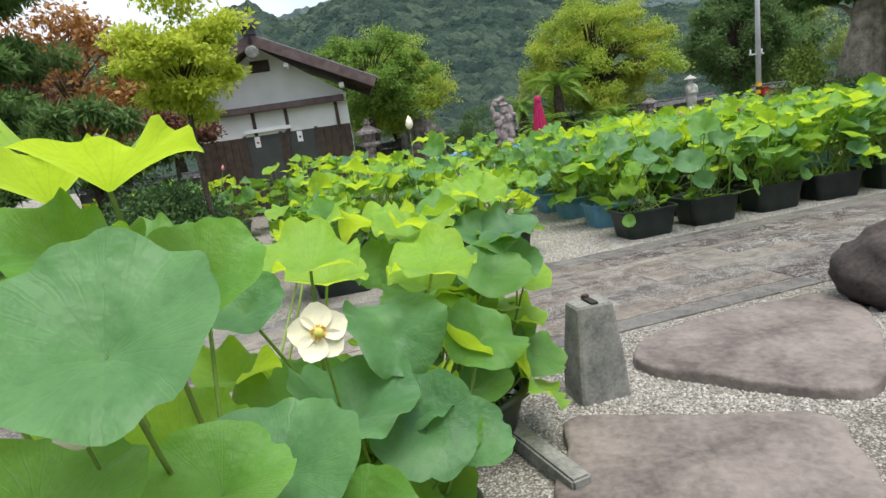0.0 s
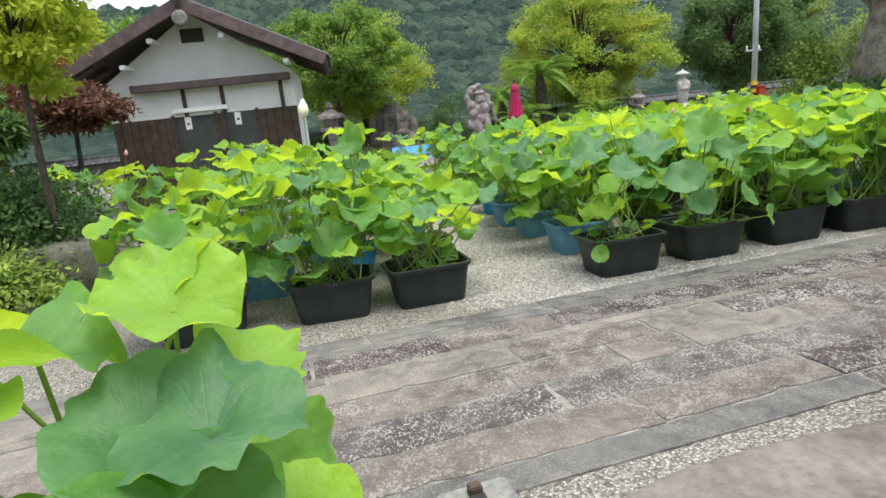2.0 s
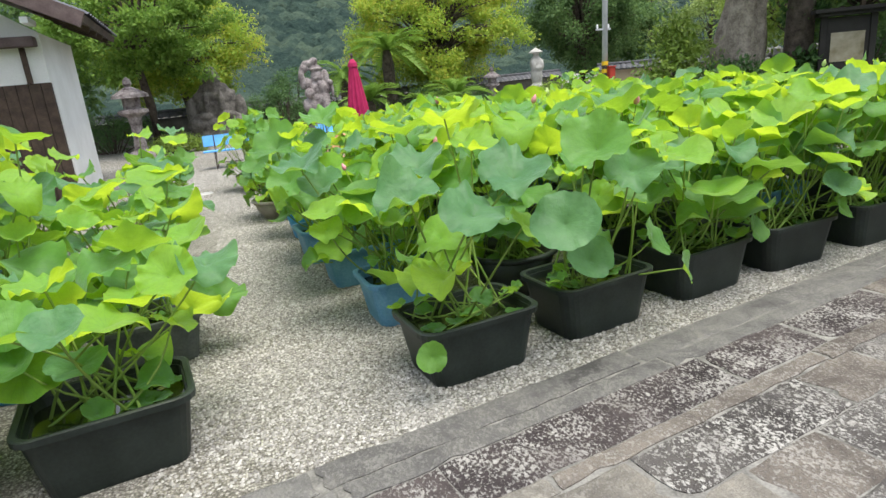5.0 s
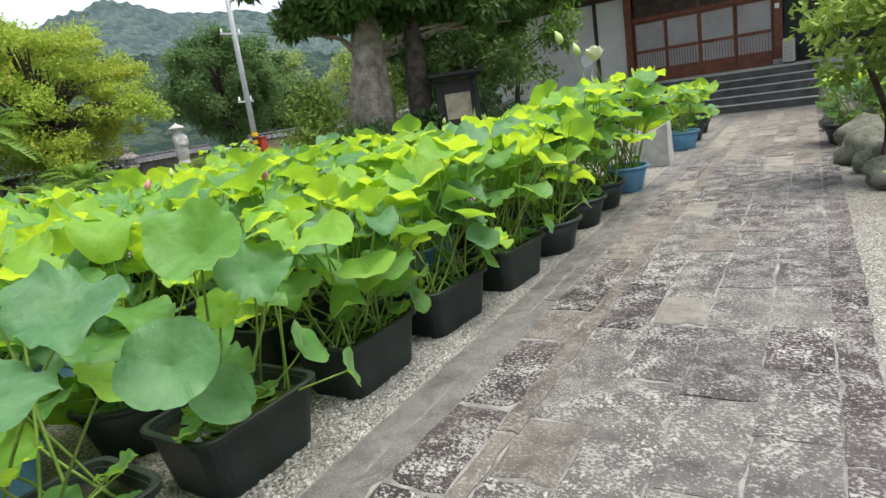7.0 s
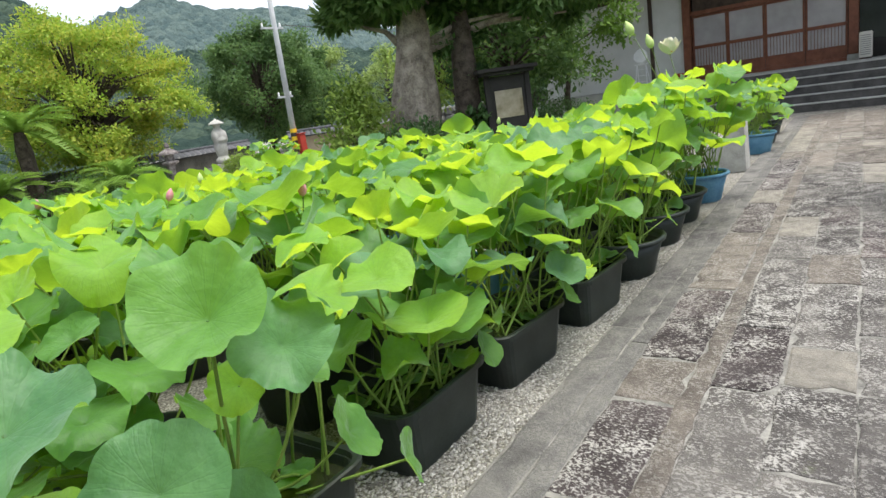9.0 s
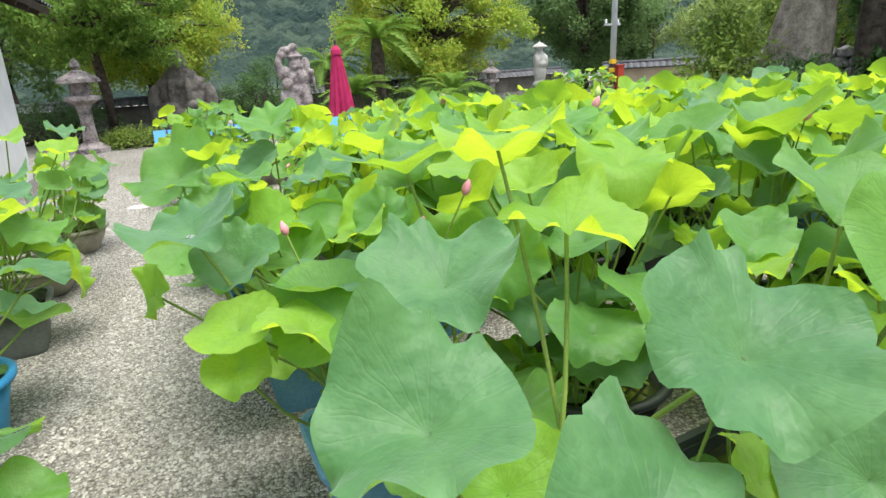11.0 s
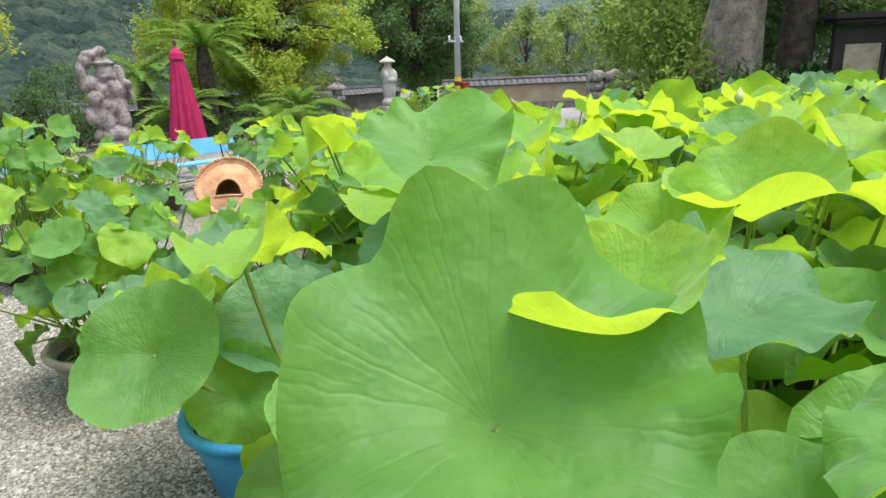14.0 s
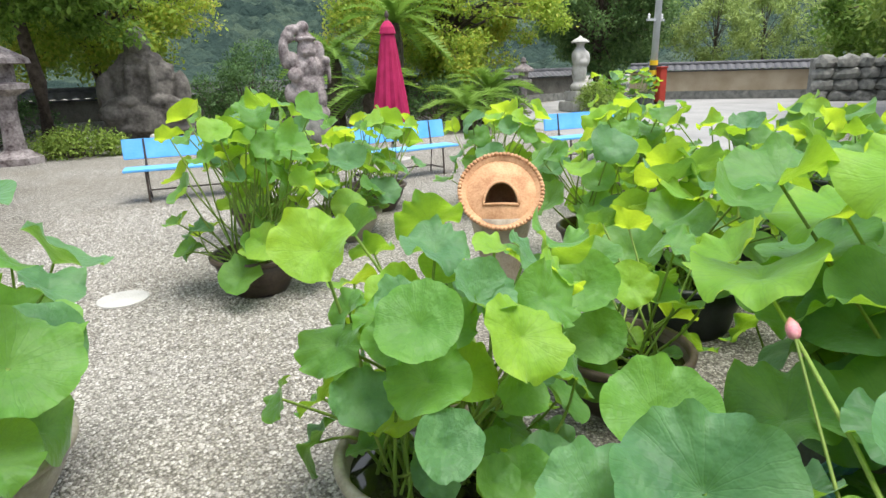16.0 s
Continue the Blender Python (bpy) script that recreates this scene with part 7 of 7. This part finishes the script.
# inner rows of the large bed
INNER = ((0.98, (1, 2, 3, 4, 5, 6, 7, 8)), (2.45, (1, 2, 3, 4, 5, 6, 7)), (3.4, (1, 2, 3, 4, 5, 6)), (4.3, (1, 2, 3, 4, 5)))
for v, cols in INNER:
    for i in cols:
        c = Vector((2.97, 7.55)) + U * (0.97 * i + 0.1 * math.sin(i * 3 + v)) + V * v
        side = [(3.70, 9.26, 0.97, 0.18, (-0.6, 0.3, 0.7), L0, 1), (3.1, 9.0, 0.86, 0.13, (-0.4, 0.4, 0.8), LY, 0), (3.44, 9.22, 0.82, 0.13, (-0.4, 0.5, 0.7), L0, 8), (3.9, 9.3, 0.7, 0.15, (-0.3, 0.6, 0.7), LO, 0)] if v < 1 and i == 1 else ()
        lotus(c.x, c.y, ("grey", "blue", "roundblack", "black")[int(i + v * 2) % 4], 28, 0.55, 1.32, 0.52, 0.185, dense_low=3, heroes=side,
              buds=[(c.x + 0.1, c.y - 0.1, 1.3, ("petal_pink", "bud_green")[i % 2], 0.75)] if (i * 2 + int(v * 3)) % 5 == 1 else ())
# bowls beyond the bed
BOWL_LEAVES = {
    (1.95, 12.84): [(1.79, 12.69, 0.81, 0.126, (-0.2, -0.6, 0.75), L0, 1), (1.78, 12.31, 0.65, 0.09, (0.0, -0.6, 0.7), LO, 0), (1.66, 12.6, 0.65, 0.095, (-0.2, -0.6, 0.7), LO, 1), (2.04, 12.5, 0.84, 0.09, (0.1, -0.6, 0.75), LO, 3),
                    (1.6, 12.77, 1.04, 0.125, (-0.3, -0.6, 0.6), LY, 10), (1.94, 12.76, 0.99, 0.112, (0.0, -0.3, 0.9), LO, 6), (1.95, 12.4, 0.44, 0.07, (0.1, -0.6, 0.7), L0, 0)],
    (2.98, 13.2): [(2.63, 13.0, 0.69, 0.136, (-0.3, -0.6, 0.7), L0, 0)],
    (0.43, 13.5): [(0.77, 13.2, 0.7, 0.165, (0.3, -0.6, 0.7), LO, 8), (0.5, 13.3, 1.0, 0.13, (0.2, -0.2, 0.9), LY, 6)],
}
for x, y, tub, n, lo, hi, sp, sz in ((1.95, 12.84, "bowl", 62, 0.22, 1.02, 0.46, 0.112), (0.43, 13.5, "bowl", 22, 0.3, 0.95, 0.45, 0.13), (1.62, 15.5, "darkbowl", 56, 0.25, 1.3, 0.48, 0.125), (2.98, 13.2, "darkbowl", 26, 0.25, 0.85, 0.38, 0.12),
                                     (3.85, 13.75, "roundblack", 32, 0.35, 0.95, 0.55, 0.15), (4.15, 15.0, "darkbowl", 32, 0.3, 1.0, 0.5, 0.14), (2.5, 16.6, "bowl", 32, 0.3, 1.1, 0.5, 0.14), (5.2, 14.6, "roundblack", 30, 0.35, 1.1, 0.55, 0.16),
                                     (6.3, 14.3, "roundblack", 28, 0.35, 1.1, 0.55, 0.16), (5.4, 16.2, "darkbowl", 28, 0.35, 1.1, 0.5, 0.14), (4.2, 16.9, "darkbowl", 28, 0.3, 1.1, 0.5, 0.14), (7.2, 15.4, "roundblack", 26, 0.35, 1.1, 0.55, 0.15),
                                     (4.7, 12.9, "black", 24, 0.4, 1.05, 0.55, 0.17)):
    lotus(x, y, tub, n, lo, hi, sp, sz, outward=1.0, young_lit=0.22, heroes=BOWL_LEAVES.get((x, y), ()))
for x, y, tub, n, lo, hi, sp, sz in ((7.9, 13.6, "roundblack", 24, 0.4, 1.15, 0.55, 0.16), (3.1, 17.6, "darkbowl", 24, 0.3, 1.05, 0.45, 0.13), (1.85, 17.0, "darkbowl", 34, 0.3, 1.2, 0.46, 0.135), (3.4, 12.4, "grey", 22, 0.4, 0.95, 0.46, 0.15),
                                     (6.4, 17.4, "darkbowl", 24, 0.3, 1.1, 0.5, 0.14), (8.6, 14.8, "roundblack", 22, 0.35, 1.1, 0.55, 0.15)):
    lotus(x, y, tub, n, lo, hi, sp, sz, outward=1.0, young_lit=0.25)
# the smaller bed beside the aisle
for x, y, tub, n, hi in ((-0.87, 7.0, "black", 32, 1.2), (0.2, 7.22, "black", 36, 1.35), (1.05, 7.36, "black", 22, 1.0), (-0.62, 8.15, "blue", 32, 1.42), (0.25, 8.5, "vivid", 32, 1.6), (1.0, 8.6, "grey", 20, 1.05), (0.8, 9.7, "vivid", 20, 1.1),
                         (-0.2, 9.6, "blue", 20, 1.35), (-1.2, 9.4, "grey", 20, 1.3), (0.6, 10.9, "grey", 18, 1.1), (-0.5, 10.9, "blue", 20, 1.3), (-0.8, 12.3, "darkbowl", 18, 1.2)):
    lotus(x, y, tub, n, 0.45, hi, 0.52, 0.175, buds=[(0.16, 7.3, 1.74, "petal_white", 1.25)] if (x, y) == (0.2, 7.22) else ())
lotus(0.5, 12.15, "bowl", 16, 0.35, 1.0, 0.42, 0.13, heroes=[(0.95, 11.78, 1.18, 0.15, (0.2, -0.2, 0.9), LY, 3), (0.83, 12.53, 1.27, 0.16, (0.2, -0.1, 0.95), LO, 1), (0.88, 11.75, 0.96, 0.12, (0.4, -0.5, 0.7), L0, 0),
                                                            (0.93, 12.48, 0.97, 0.13, (0.4, -0.5, 0.6), L0, 4), (0.6, 11.9, 1.3, 0.14, (0.1, -0.2, 0.9), LY, 6)])
for x, y, tub, n, hi in ((-4.9, 12.4, "vivid", 20, 1.05), (-3.9, 12.9, "grey", 20, 1.0), (-5.7, 11.9, "black", 18, 1.0), (-3.0, 13.6, "darkbowl", 18, 1.1), (-2.2, 14.5, "grey", 18, 1.2), (-1.6, 12.8, "grey", 16, 1.1)):
    lotus(x, y, tub, n + 10, 0.45, hi + 0.3, 0.55, 0.185, buds=[(x, y, hi + 0.45, "petal_pink", 0.9)] if hi < 1.03 else ())
for x, y, tub in ((14.5, 9.95, "roundgrey"), (15.6, 10.3, "roundblack"), (17.0, 10.7, "roundblack"), (14.2, 7.15, "roundblack"), (14.6, 28.6, "grey"), (15.4, 28.3, "grey"), (13.9, 28.2, "grey"), (11.0, 12.2, "black"), (12.4, 12.0, "black")):
    lotus(x, y, tub, 20, 0.45, 1.15, 0.5, 0.17)


# ---- loose gravel chips, thickest along the walk ----
def chips(name, x0, y0, x1, y1, n, seed, lean=0.0):
    rng = np.random.default_rng(seed)
    c = np.stack([rng.uniform(x0, x1, n), rng.uniform(y0, y1, n)], 1)
    c[:, 1] += lean * (c[:, 0] - x0)
    s = rng.uniform(0.005, 0.0135, n)
    base = np.array([(1, 0, 0), (0, 1, 0), (-1, 0, 0), (0, -1, 0), (0, 0, 0.8)], float)
    a = rng.uniform(0, 6.28, n)
    rot = np.stack([np.stack([np.cos(a), -np.sin(a)], 1), np.stack([np.sin(a), np.cos(a)], 1)], 1)
    shp = base[None] * rng.uniform(0.6, 1.4, (n, 5, 1)) * s[:, None, None]
    xy = np.einsum("nij,nkj->nki", rot, shp[:, :, :2]) + c[:, None]
    v = np.concatenate([xy, shp[:, :, 2:] + 0.001], 2).reshape(-1, 3)
    f = (np.arange(n)[:, None, None] * 5 + np.array([(0, 1, 4), (1, 2, 4), (2, 3, 4), (3, 0, 4)])[None]).reshape(-1, 3)
    ob = cloud_object(name, v, f, M["pebble"])
    tagged(ob, "loose pale grey gravel chips on the ground", "gravel", kind="stuff")


chips("gravel_chips", 0.6, 2.4, 3.6, 3.7, 10000, 1, 0.25)
chips("gravel_chips", 1.2, 6.9, 2.7, 12.5, 18000, 2)
chips("gravel_chips", -0.2, 12.2, 2.6, 19.0, 22000, 3)
chips("gravel_chips", 2.4, 6.95, 9.0, 7.6, 11000, 4, 0.22)
paving()
